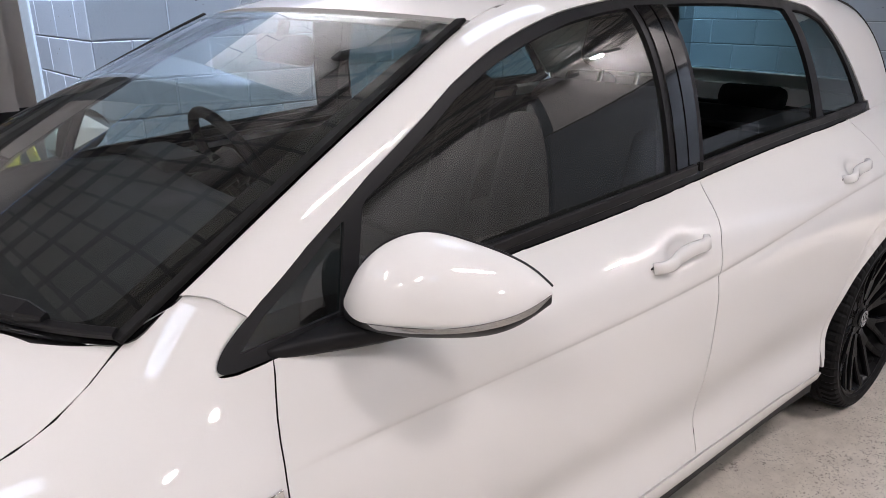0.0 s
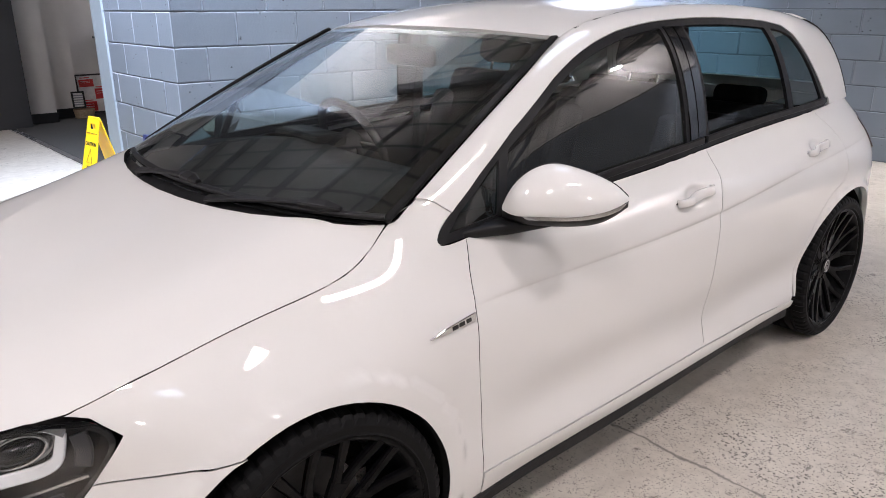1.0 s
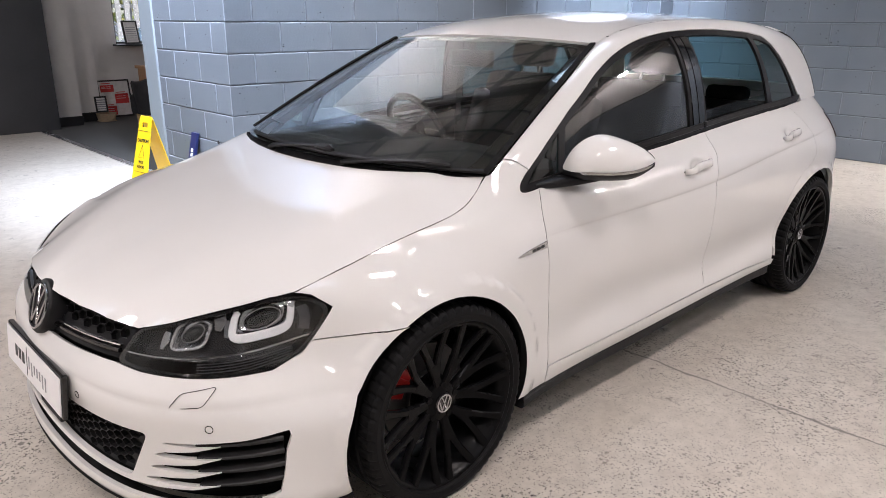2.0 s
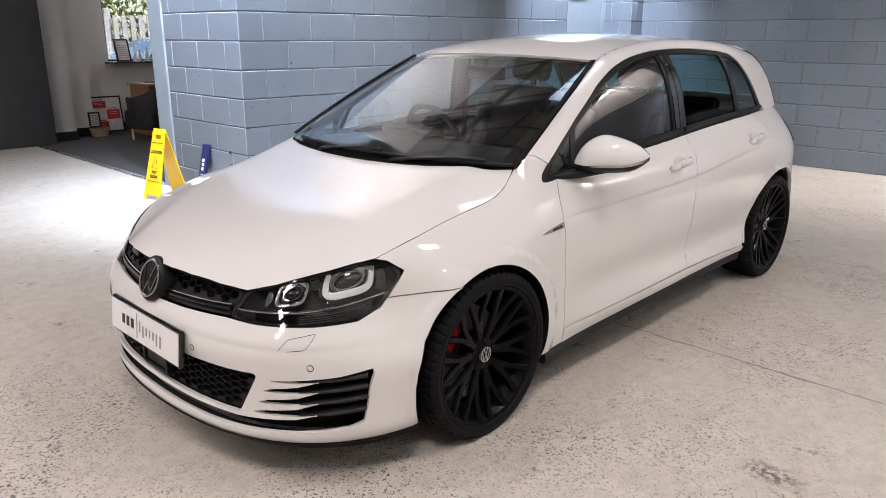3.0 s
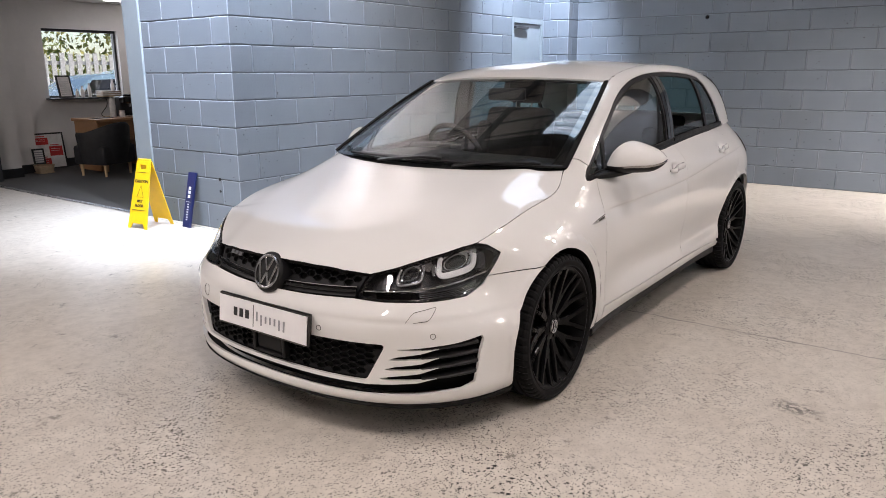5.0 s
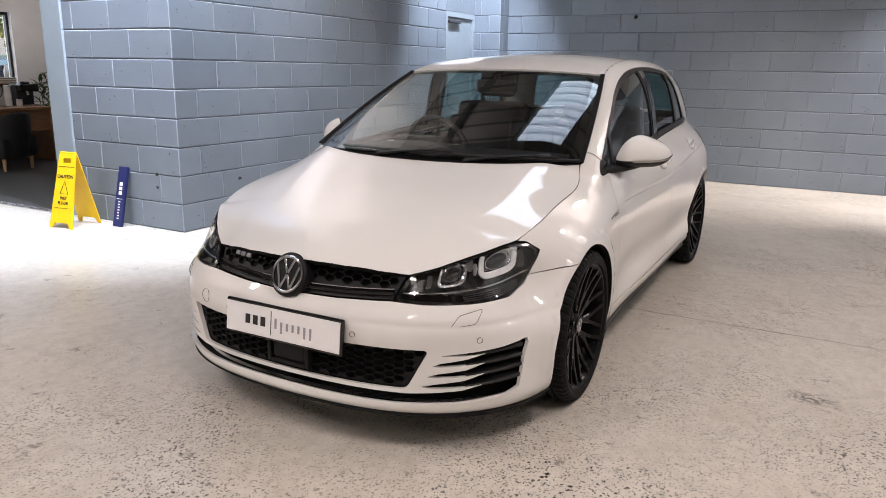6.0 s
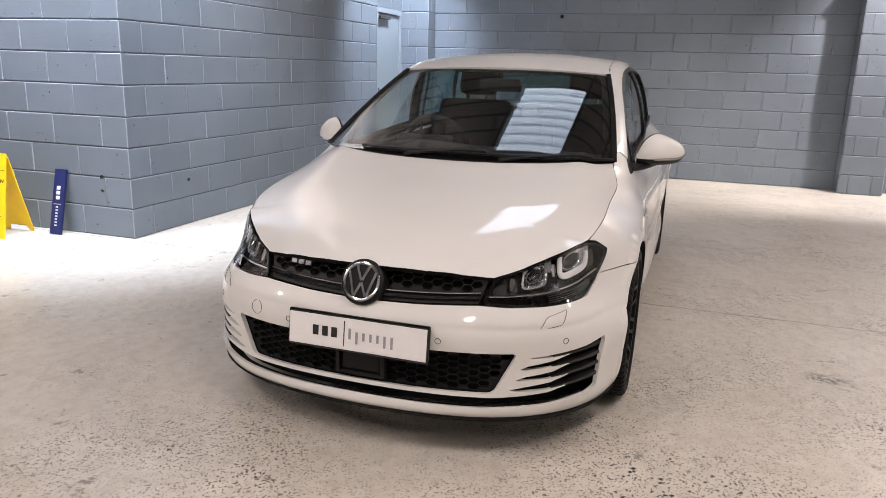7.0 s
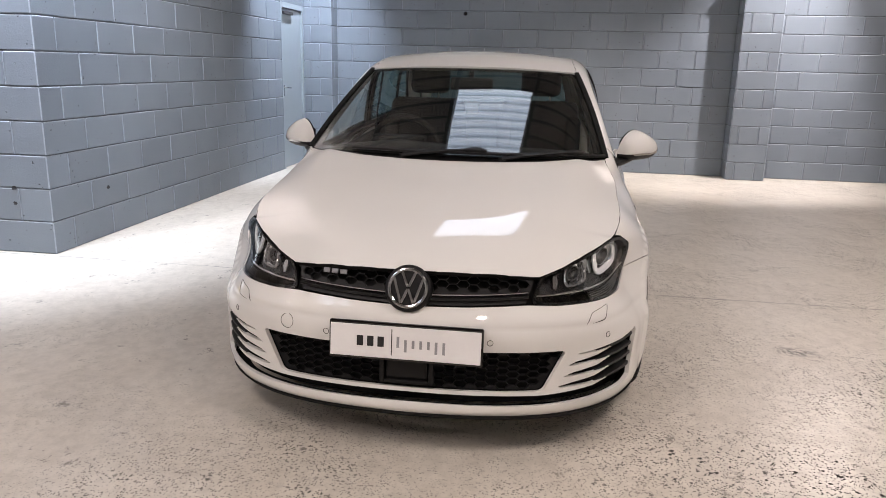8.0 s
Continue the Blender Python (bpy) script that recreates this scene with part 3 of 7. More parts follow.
# ---- office shell ----
bm = bmesh.new()
_o, _w = ((1.42, 0.0), (6.4, 0.0), (6.4, 2.6), (1.42, 2.6)), ((2.73, 1.0), (3.90, 1.0), (3.90, 2.03), (2.73, 2.03))
for y in (9.0, 9.2):
    a, b = [bm.verts.new((x, y, z)) for x, z in _o], [bm.verts.new((x, y, z)) for x, z in _w]
    for i in range(4):
        bm.faces.new((a[i], a[(i + 1) % 4], b[(i + 1) % 4], b[i]))
    if y == 9.0:
        first = a, b
    else:
        for p, q in zip(first, (a, b)):
            for i in range(4):
                bm.faces.new((p[i], p[(i + 1) % 4], q[(i + 1) % 4], q[i]))
bmesh.ops.recalc_face_normals(bm, faces=bm.faces)
solid("wall_office_far", bm, WHITEWALL, "white painted office wall with a window opening", "wall", kind="structure")
wall_core("wall_office_end", "plain white wall closing the office", ((6.2, 6.4, 3.12, 9.0, 0, 2.6),), WHITEWALL)
wall_core("wall_office_left", "white painted boxed column beside the opening", ((1.50, 1.91, 8.31, 9.0, 0, 2.6), (1.91, 2.27, 8.62, 9.0, 0, 2.6)), WHITEWALL)
bm = box(1.53, 6.4, 3.12, 9.2, 2.43, 2.62)
for i in range(8):
    add_box(bm, 1.9 + 0.6 * i, 1.924 + 0.6 * i, 3.12, 9.0, 2.424, 2.432)
for i in range(9):
    add_box(bm, 1.53, 6.2, 3.7 + 0.6 * i, 3.724 + 0.6 * i, 2.423, 2.432)

solid("ceiling_office", bm, WHITEWALL, "white office ceiling", "ceiling", kind="structure")
bm = bmesh.new()
add_box(bm, 2.27, 6.2, 8.985, 8.999, 0.006, 0.13, 0.003)
add_box(bm, 1.915, 2.28, 8.606, 8.619, 0.006, 0.13, 0.003)
add_box(bm, 1.56, 1.92, 8.296, 8.309, 0.006, 0.13, 0.003)
solid("baseboard", bm, SKIRT, "black painted skirting board", "skirting", kind="structure")

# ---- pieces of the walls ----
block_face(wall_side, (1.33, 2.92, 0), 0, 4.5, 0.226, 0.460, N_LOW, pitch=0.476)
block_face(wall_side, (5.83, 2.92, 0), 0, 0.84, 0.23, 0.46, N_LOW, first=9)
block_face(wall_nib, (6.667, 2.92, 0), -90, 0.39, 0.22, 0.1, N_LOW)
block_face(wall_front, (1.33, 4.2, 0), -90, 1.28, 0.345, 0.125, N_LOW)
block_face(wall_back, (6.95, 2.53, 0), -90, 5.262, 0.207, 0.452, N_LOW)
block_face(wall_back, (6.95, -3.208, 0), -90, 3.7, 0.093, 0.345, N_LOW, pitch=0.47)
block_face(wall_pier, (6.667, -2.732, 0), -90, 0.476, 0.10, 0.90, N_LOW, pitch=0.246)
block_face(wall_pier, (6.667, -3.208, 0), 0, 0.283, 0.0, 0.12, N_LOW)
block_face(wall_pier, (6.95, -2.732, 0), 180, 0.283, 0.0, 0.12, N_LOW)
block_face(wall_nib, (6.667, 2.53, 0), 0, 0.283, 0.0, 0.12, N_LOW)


def block_stuff(name, origin, turn, length, material=None):
    """Blocks high on the wall, joined."""
    material = material or BLOCK
    bm = bmesh.new()
    n = N_LOW
    while (n + 1) * H_COURSE < ROOF_Z + 0.1:
        x = -0.23 * (n % 2)
        while x < length:
            a, b = max(0, x), min(length, x + L_BLOCK)
            if b - a > 0.04:
                add_box(bm, a + 0.005, b - 0.005, 0.0, 0.03, n * H_COURSE + 0.005, (n + 1) * H_COURSE - 0.005)
            x += L_BLOCK
        n += 1
    ob = solid(name, bm, material, "painted blocks high on the wall", "wall", kind="stuff")
    ob.matrix_world = pose(*origin, 0, 0, turn)


block_stuff("high_blocks_side", (1.33, 2.92, 0), 0, 5.34, WHITEWALL)
block_stuff("high_blocks_front", (1.33, 4.2, 0), -90, 1.28)
block_stuff("high_blocks_back", (6.95, 2.53, 0), -90, 9.3, WHITEWALL)
for nm, q in (("trim_rail_back", (6.915, 6.948, -6.99, -3.212, 2.535, 2.60)), ("trim_rail_pier", (6.632, 6.665, -3.21, -2.73, 2.535, 2.60))):
    solid(nm, box(*q, 0.004), SKIRT, "dark rail along the top of the blue paint", "rail", kind="structure")


# ---- the car: surfaces ----
from mathutils.geometry import delaunay_2d_cdt


class Spline:
    """Natural cubic through knots; straight beyond them."""

    def __init__(self, x, y):
        self.x, self.y = np.array(x, float), np.array(y, float)
        n = len(x)
        h, a = np.diff(self.x), np.zeros((n, n))
        r = np.zeros(n)
        a[0, 0] = a[-1, -1] = 1
        for i in range(1, n - 1):
            a[i, i - 1], a[i, i], a[i, i + 1] = h[i - 1], 2 * (h[i - 1] + h[i]), h[i]
            r[i] = 6 * ((self.y[i + 1] - self.y[i]) / h[i] - (self.y[i] - self.y[i - 1]) / h[i - 1])
        self.m, self.h = np.linalg.solve(a, r), h

    def __call__(self, t):
        t = np.asarray(t, float)
        c = np.clip(t, self.x[0], self.x[-1])
        i = np.clip(np.searchsorted(self.x, c) - 1, 0, len(self.h) - 1)
        h, u, v = self.h[i], self.x[i + 1] - c, c - self.x[i]
        val = self.m[i] * u**3 / (6 * h) + self.m[i + 1] * v**3 / (6 * h) + (self.y[i] / h - self.m[i] * h / 6) * u + (self.y[i + 1] / h - self.m[i + 1] * h / 6) * v
        h0, h1 = self.h[0], self.h[-1]
        s0 = (self.y[1] - self.y[0]) / h0 - h0 * self.m[1] / 6
        s1 = (self.y[-1] - self.y[-2]) / h1 + h1 * self.m[-2] / 6
        return val + np.where(t < c, (t - c) * s0, 0) + np.where(t > c, (t - c) * s1, 0)


# outline in plan of the right half, from the middle of the nose to the middle of the tail (x back, y out)
PLAN = ((-0.868, 0.0), (-0.851, 0.285), (-0.79, 0.51), (-0.668, 0.69), (-0.51, 0.80), (-0.33, 0.854), (-0.12, 0.872), (0.12, 0.876), (0.47, 0.868), (1.0, 0.876), (1.5, 0.884), (2.2, 0.885), (2.65, 0.889), (2.92, 0.852), (3.11, 0.768), (3.25, 0.60), (3.325, 0.31), (3.345, 0.0))
_px = [(x, -y) for x, y in PLAN[3:0:-1]] + list(PLAN) + [(x, -y) for x, y in PLAN[-2:-5:-1]]
_len = np.concatenate([[0], np.cumsum([math.dist(a, b) for a, b in zip(_px, _px[1:])])])
_len -= _len[3]
PX, PY = Spline(_len, [p[0] for p in _px]), Spline(_len, [p[1] for p in _px])
S_TAIL = _len[3 + len(PLAN) - 1]
_ss = np.linspace(0, S_TAIL, 3000)
_sx, _sy = PX(_ss), PY(_ss)


def s_of_x(x):
    k = np.argmin(np.where(_sy > 0.78, abs(_sx - x), 9))
    return float(_ss[k])


# how far the skin lies inside (-) that outline, by height, at stations along the side
STATIONS = (
    (0.0, (0.14, 0.17, 0.20, 0.24, 0.30, 0.40, 0.46, 0.52, 0.555, 0.61, 0.67, 0.72), (-0.04, -0.002, 0.004, -0.010, -0.016, -0.008, 0.0, -0.010, -0.030, -0.058, -0.085, -0.13)),
    (0.43, (0.14, 0.17, 0.20, 0.24, 0.30, 0.40, 0.46, 0.52, 0.56, 0.61, 0.65, 0.72), (-0.045, -0.010, 0.0, -0.008, -0.012, -0.006, 0.0, -0.018, -0.045, -0.074, -0.096, -0.15)),
    (0.80, (0.14, 0.17, 0.20, 0.25, 0.35, 0.44, 0.48, 0.53, 0.56, 0.62, 0.68, 0.74, 0.80), (-0.04, -0.015, -0.002, 0.0, 0.0, 0.0, -0.006, -0.032, -0.052, -0.085, -0.108, -0.14, -0.19)),
    (1.06, (0.14, 0.17, 0.20, 0.25, 0.35, 0.44, 0.50, 0.55, 0.62, 0.70, 0.735, 0.78, 0.84), (-0.04, -0.02, -0.006, -0.002, 0.0, -0.004, -0.034, -0.062, -0.078, -0.088, -0.105, -0.14, -0.20)),
    (1.22, (0.16, 0.25, 0.40, 0.50, 0.56, 0.625, 0.70, 0.76, 0.80, 0.85, 0.90), (-0.03, -0.006, 0.0, -0.003, -0.007, -0.015, -0.045, -0.090, -0.130, -0.175, -0.23)),
    (1.44, (0.16, 0.25, 0.40, 0.50, 0.60, 0.66, 0.72, 0.78, 0.83, 0.88, 0.93), (-0.03, -0.008, 0.0, 0.0, -0.001, -0.009, -0.038, -0.088, -0.130, -0.18, -0.24)),
    (1.70, (0.16, 0.25, 0.40, 0.55, 0.66, 0.72, 0.79, 0.85, 0.90, 0.95), (-0.035, -0.014, -0.002, 0.0, -0.004, -0.018, -0.05, -0.095, -0.145, -0.20)),
    (1.86, (0.16, 0.25, 0.40, 0.55, 0.66, 0.72, 0.79, 0.85, 0.892, 0.945, 0.98, 1.02), (-0.04, -0.02, -0.008, -0.002, -0.005, -0.015, -0.042, -0.072, -0.093, -0.124, -0.148, -0.18)),
    (2.06, (0.16, 0.22, 0.28, 0.40, 0.52, 0.64, 0.72, 0.80, 0.855, 0.88, 0.93, 0.98, 1.02), (-0.045, -0.028, -0.008, -0.020, -0.006, -0.004, -0.012, -0.033, -0.057, -0.078, -0.121, -0.152, -0.185)),
    (2.60, (0.16, 0.22, 0.28, 0.40, 0.52, 0.66, 0.74, 0.81, 0.86, 0.885, 0.92, 0.97, 1.02), (-0.045, -0.026, -0.003, -0.021, -0.007, -0.003, -0.007, -0.023, -0.045, -0.067, -0.108, -0.150, -0.19)),
    (3.10, (0.16, 0.22, 0.28, 0.40, 0.52, 0.66, 0.75, 0.82, 0.87, 0.895, 0.93, 0.98, 1.03), (-0.045, -0.026, -0.002, -0.020, -0.007, -0.002, -0.005, -0.019, -0.042, -0.064, -0.106, -0.159, -0.20)),
    (3.80, (0.16, 0.22, 0.28, 0.40, 0.52, 0.66, 0.76, 0.84, 0.90, 0.96, 1.01, 1.06), (-0.045, -0.03, -0.008, -0.014, -0.004, -0.002, -0.006, -0.03, -0.08, -0.138, -0.185, -0.23)),
    (4.25, (0.16, 0.22, 0.30, 0.50, 0.66, 0.78, 0.86, 0.93, 0.99, 1.05), (-0.05, -0.03, -0.01, 0.0, 0.0, -0.008, -0.045, -0.105, -0.17, -0.23)),
    (4.75, (0.18, 0.25, 0.35, 0.50, 0.66, 0.80, 0.90, 1.0, 1.05), (-0.05, -0.02, 0.0, 0.0, -0.01, -0.03, -0.07, -0.13, -0.17)),
    (5.40, (0.18, 0.25, 0.35, 0.50, 0.66, 0.80, 0.90, 1.0, 1.05), (-0.05, -0.02, 0.0, 0.0, -0.02, -0.05, -0.09, -0.15, -0.19)),
)
_prof = [Spline(z, d) for _, z, d in STATIONS]
_card = []
for _k in range(len(STATIONS)):
    _card.append(Spline([s for s, _, _ in STATIONS], [1.0 if i == _k else 0.0 for i in range(len(STATIONS))]))
Z_CREASE = Spline((0.35, 1.0, 1.5, 2.1, 2.7, 3.1), (0.742, 0.752, 0.768, 0.812, 0.85, 0.87))


def ease(t):
    t = np.clip(t, 0, 1)
    return t * t * (3 - 2 * t)


def skin(s, z, side=-1, out=0.0):
    """Point of the lower body at s along the outline and height z; out: metres above the surface."""
    s, z = np.asarray(s, float), np.asarray(z, float)
    d = sum(c(s) * p(z) for c, p in zip(_card, _prof))
    x = PX(s)
    # tornado line: a shallow undercut below the crease
    zc = Z_CREASE(x)
    fade = ease((x - 0.36) / 0.25) * ease((3.05 - x) / 0.5) * (s > 1.3)
    below = np.clip(zc - z, -0.2, 1)
    d = d - fade * 0.0085 * np.where(below > 0, np.exp(-below / 0.06), np.exp(below / 0.010))
    # edge over the bumper corners
    fade = ease((1.25 - s) / 0.2) * ease((s - 0.15) / 0.25)
    below = 0.487 - z
    d = d - fade * 0.010 * np.where(below > 0, np.exp(-np.abs(below) / 0.035), np.exp(-np.abs(below) / 0.004))
    # lips round the wheel openings
    for cx in (0.0, 2.625):
        r = np.hypot(x - cx, z - 0.31)
        lip = 0.008 * ease((0.404 - r) / 0.016) * (s > 1.0) * ease((z - 0.12) / 0.15)
        d = d + lip
    # fuller corner in front of the front wheel opening
    d = d + 0.017 * np.exp(-(((x + 0.31) / 0.10) ** 2)) * ease((z - 0.20) / 0.10) * ease((0.64 - z) / 0.11) * (s > 1.0) * (s < 2.0)
    # dished recesses behind the door handles
    for hx, hz in ((1.391, 0.848), (2.332, 0.876)):
        d = d - 0.019 * np.exp(-(((x - hx) / 0.055) ** 2 + ((z - hz) / 0.026) ** 2) ** 1.5) * (s > 1.9)
    e = 1e-4
    tx, ty = PX(s + e) - PX(s - e), PY(s + e) - PY(s - e)
    ln = np.hypot(tx, ty)
    nx, ny = -ty / ln, tx / ln
    return np.stack([x + nx * (d + out), side * (PY(s) + ny * (d + out)), z + 0 * s], -1)


def uv_at(x, y, z):
    """(s, z) of the skin nearest to a place given for the right half."""
    p = skin(_ss, np.full_like(_ss, z), 1)
    k = np.argmin((p[:, 0] - x) ** 2 + (p[:, 1] - y) ** 2)
    return float(_ss[k]), z


def uvs(*pts):
    return [uv_at(*p) for p in pts]


def side_uv(*pts):
    return [(s_of_x(x), z) for x, z in pts]


# upper edge of the body side: windscreen edge, then the roof gap
EX = (0.29, 0.45, 0.66, 0.85, 1.02, 1.2, 1.43, 1.9, 2.4, 2.75, 3.0, 3.2)
E_Y = Spline(EX, (0.716, 0.690, 0.652, 0.613, 0.574, 0.556, 0.548, 0.540, 0.525, 0.505, 0.485, 0.47))
E_Z = Spline(EX, (0.938, 1.028, 1.142, 1.238, 1.319, 1.368, 1.398, 1.412, 1.392, 1.350, 1.296, 1.22))
BELT_Z = Spline((0.25, 0.40, 0.9, 1.6, 2.2, 2.7, 3.3), (0.874, 0.886, 0.918, 0.955, 0.982, 1.0, 1.02))
C_Y = Spline((0.3, 0.45, 0.66, 1.02, 1.45, 2.1, 2.6, 3.0, 3.2), (0.735, 0.737, 0.732, 0.712, 0.715, 0.695, 0.655, 0.61, 0.58))
C_DROP = Spline((0.3, 0.7, 1.05, 1.4, 3.2), (0.030, 0.034, 0.026, 0.016, 0.016))


def upper(x, v, side=-1, out=0.0):
    """Point of the upper body side: v 0 at the belt, 1 at the roof gap."""
    x, v = np.asarray(x, float), np.asarray(v, float)
    zb = BELT_Z(x)
    b = skin(np.interp(x, _sx[_BELT], _ss[_BELT]), zb, 1)
    yb, ye, ze, yc = b[..., 1], E_Y(x), E_Z(x), C_Y(x)
    zc = np.maximum(ze - C_DROP(x), zb + 0.02)
    y = (1 - v) ** 2 * yb + 2 * v * (1 - v) * yc + v * v * ye
    z = (1 - v) ** 2 * zb + 2 * v * (1 - v) * zc + v * v * ze
    n = out * (1 - 0.75 * v)
    return np.stack([x + 0 * v, side * (y + n), z + out * 0.9 * v], -1)


_BELT = slice(int(np.argmax(_sy > 0.84)), int(len(_ss) - np.argmax(_sy[::-1] > 0.7)))


def v_at(x, z):
    zb, ze = float(BELT_Z(x)), float(E_Z(x))
    zc = max(ze - float(C_DROP(x)), zb + 0.02)
    a, b, c = zb - 2 * zc + ze, 2 * (zc - zb), zb - z
    if abs(a) < 1e-9:
        return -c / b
    return (-b + math.sqrt(max(0, b * b - 4 * a * c))) / (2 * a)


def up_uv(*pts):
    return [(x, v_at(x, z)) for x, z in pts]


# bonnet
GAP_X = (-0.9, -0.7, -0.6, -0.454, -0.25, -0.08, 0.10, 0.20, 0.26, 0.302)
GAP_Z = Spline(GAP_X, (0.50, 0.622, 0.680, 0.741, 0.793, 0.825, 0.854, 0.883, 0.915, 0.943))
HOOD_C = Spline((-0.90, -0.805, -0.72, -0.60, -0.45, -0.25, 0.0, 0.15, 0.32), (0.615, 0.690, 0.722, 0.760, 0.800, 0.850, 0.917, 0.965, 1.015))
_gx = np.linspace(-0.454, 0.302, 60)
_gp = np.array([skin(s_of_x(float(x)), float(GAP_Z(x)), 1) for x in _gx])
_gpx, _gpy = _gp[:, 0], _gp[:, 1]
GAP_Y = Spline((-0.9, -0.6) + tuple(_gpx[::8]) + (_gpx[-1],), (0.60, 0.665) + tuple(_gpy[::8]) + (_gpy[-1],))
EDGE_Z = Spline((-0.9, -0.6) + tuple(_gpx[::8]) + (_gpx[-1],), (0.50, 0.678) + tuple(_gp[::8, 2]) + (_gp[-1, 2],))


def bonnet_base(x, y):
    x, y = np.asarray(x, float), np.asarray(y, float)
    f = np.abs(y) / GAP_Y(x)
    zc, ze = HOOD_C(x), EDGE_Z(x)
    fc = np.interp(x, (-0.8, -0.65, -0.4, 0.2), (0.48, 0.56, 0.70, 0.80))
    w = 0.032
    kink = lambda q: w * np.log1p(np.exp((q - fc) / w))
    g = 0.30 * f * f + 0.7 * kink(f) / kink(1.0)
    return zc - (zc - ze) * g


# leading edge of the bonnet: place and height by distance from the middle
LEAD_Y = (0.0, 0.10, 0.22, 0.34, 0.438, 0.515, 0.575, 0.635, 0.690, 0.76)
LEAD_X = Spline(LEAD_Y, (-0.812, -0.806, -0.789, -0.760, -0.718, -0.657, -0.60, -0.533, -0.458, -0.36))
LEAD_Z = Spline(LEAD_Y, (0.668, 0.667, 0.663, 0.655, 0.646, 0.668, 0.692, 0.715, 0.739, 0.765))


def bonnet_lead(x, a):
    xl = LEAD_X(a)
    return bonnet_base(x, a) + (LEAD_Z(a) - bonnet_base(xl, a)) * np.exp(-np.clip(x - xl, -0.03, 2) / (0.12 + 0.10 * ease((a - 0.1) / 0.5)))


def bonnet(x, y, side=-1, out=0.0):
    x, y = np.asarray(x, float), np.asarray(y, float)
    a = np.abs(y)
    z = bonnet_lead(x, a)
    # its edge lies level with the wing
    edge = GAP_Y(x)
    z = z + (EDGE_Z(x) - bonnet_lead(x, edge)) * np.clip(a / edge, 0, 1.05) ** 5 * ease((x + 0.47) / 0.06)
    return np.stack([x, side * y, z + out], -1)


# windscreen: f across (-1 to 1), t up
W_X = Spline((0, 0.5, 1), (0.302, 0.66, 1.02))


_wt = np.linspace(0, 1, 21)
W_Y, W_Z = np.polyfit(_wt, E_Y(W_X(_wt)), 2), np.polyfit(_wt, E_Z(W_X(_wt)), 2)


def screen(f, t, side=-1, out=0.0):
    f, t = np.asarray(f, float), np.asarray(t, float)
    xe = W_X(t)
    ye, ze = np.polyval(W_Y, t), np.polyval(W_Z, t)
    bow = 0.225 - 0.145 * t
    lift = 0.012 * (1 - t) + 0.022 * t
    q = 0.65 * (1 - f * f) + 0.35 * (1 - f**6)
    return np.stack([xe - bow * q - out * 0.45, side * f * (ye + 0.004), ze + lift * q + out * 0.9], -1)


def roof_skin(q, f, side=-1, out=0.0):
    q, f = np.asarray(q, float), np.asarray(f, float)
    w = 1 - f * f
    bow = 0.08 * np.clip((1.5 - q) / 0.48, 0, 1) ** 1.5
    crown = np.interp(q, (1.02, 1.25, 1.6, 2.4, 3.1), (0.022, 0.032, 0.036, 0.034, 0.03))
    return np.stack([q - bow * w, side * f * E_Y(q), E_Z(q) + crown * w + out], -1)


# ---- the car: sheet helper ----
def densify(poly, step):
    out = []
    for a, b in zip(poly, poly[1:] + poly[:1]):
        n = max(1, int(math.dist(a, b) / step))
        out += [(a[0] + (b[0] - a[0]) * i / n, a[1] + (b[1] - a[1]) * i / n) for i in range(n)]
    return out


def inside(px, py, poly):
    px, py = np.asarray(px), np.asarray(py)
    hit = np.zeros(px.shape, bool)
    for (x0, y0), (x1, y1) in zip(poly, poly[1:] + poly[:1]):
        if y0 != y1:
            hit ^= ((y0 > py) != (y1 > py)) & (px < (x1 - x0) * (py - y0) / (y1 - y0) + x0)
    return hit


def rounded(poly, r, n=4):
    """The polygon with its corners rounded."""
    out = []
    k = len(poly)
    for i in range(k):
        p, a, b = Vector(poly[i]), Vector(poly[i - 1]), Vector(poly[(i + 1) % k])
        ra = min(r, (a - p).length * 0.45)
        rb = min(r, (b - p).length * 0.45)
        s, e = p + (a - p).normalized() * ra, p + (b - p).normalized() * rb
        for j in range(n + 1):
            t = j / n
            q = s * (1 - t) ** 2 + p * 2 * t * (1 - t) + e * t * t
            out.append((q.x, q.y))
    return out


def smooth_line(pts, n=6):
    """A Catmull-Rom curve through the points."""
    out = []
    for i in range(len(pts) - 1):
        p0, p1, p2, p3 = (Vector(pts[min(max(i + k, 0), len(pts) - 1)]) for k in (-1, 0, 1, 2))
        for j in range(n):
            t = j / n
            out.append(tuple(0.5 * (2 * p1 + (p2 - p0) * t + (2 * p0 - 5 * p1 + 4 * p2 - p3) * t * t + (3 * p1 - p0 - 3 * p2 + p3) * t**3)))
    out.append(tuple(pts[-1]))
    return out


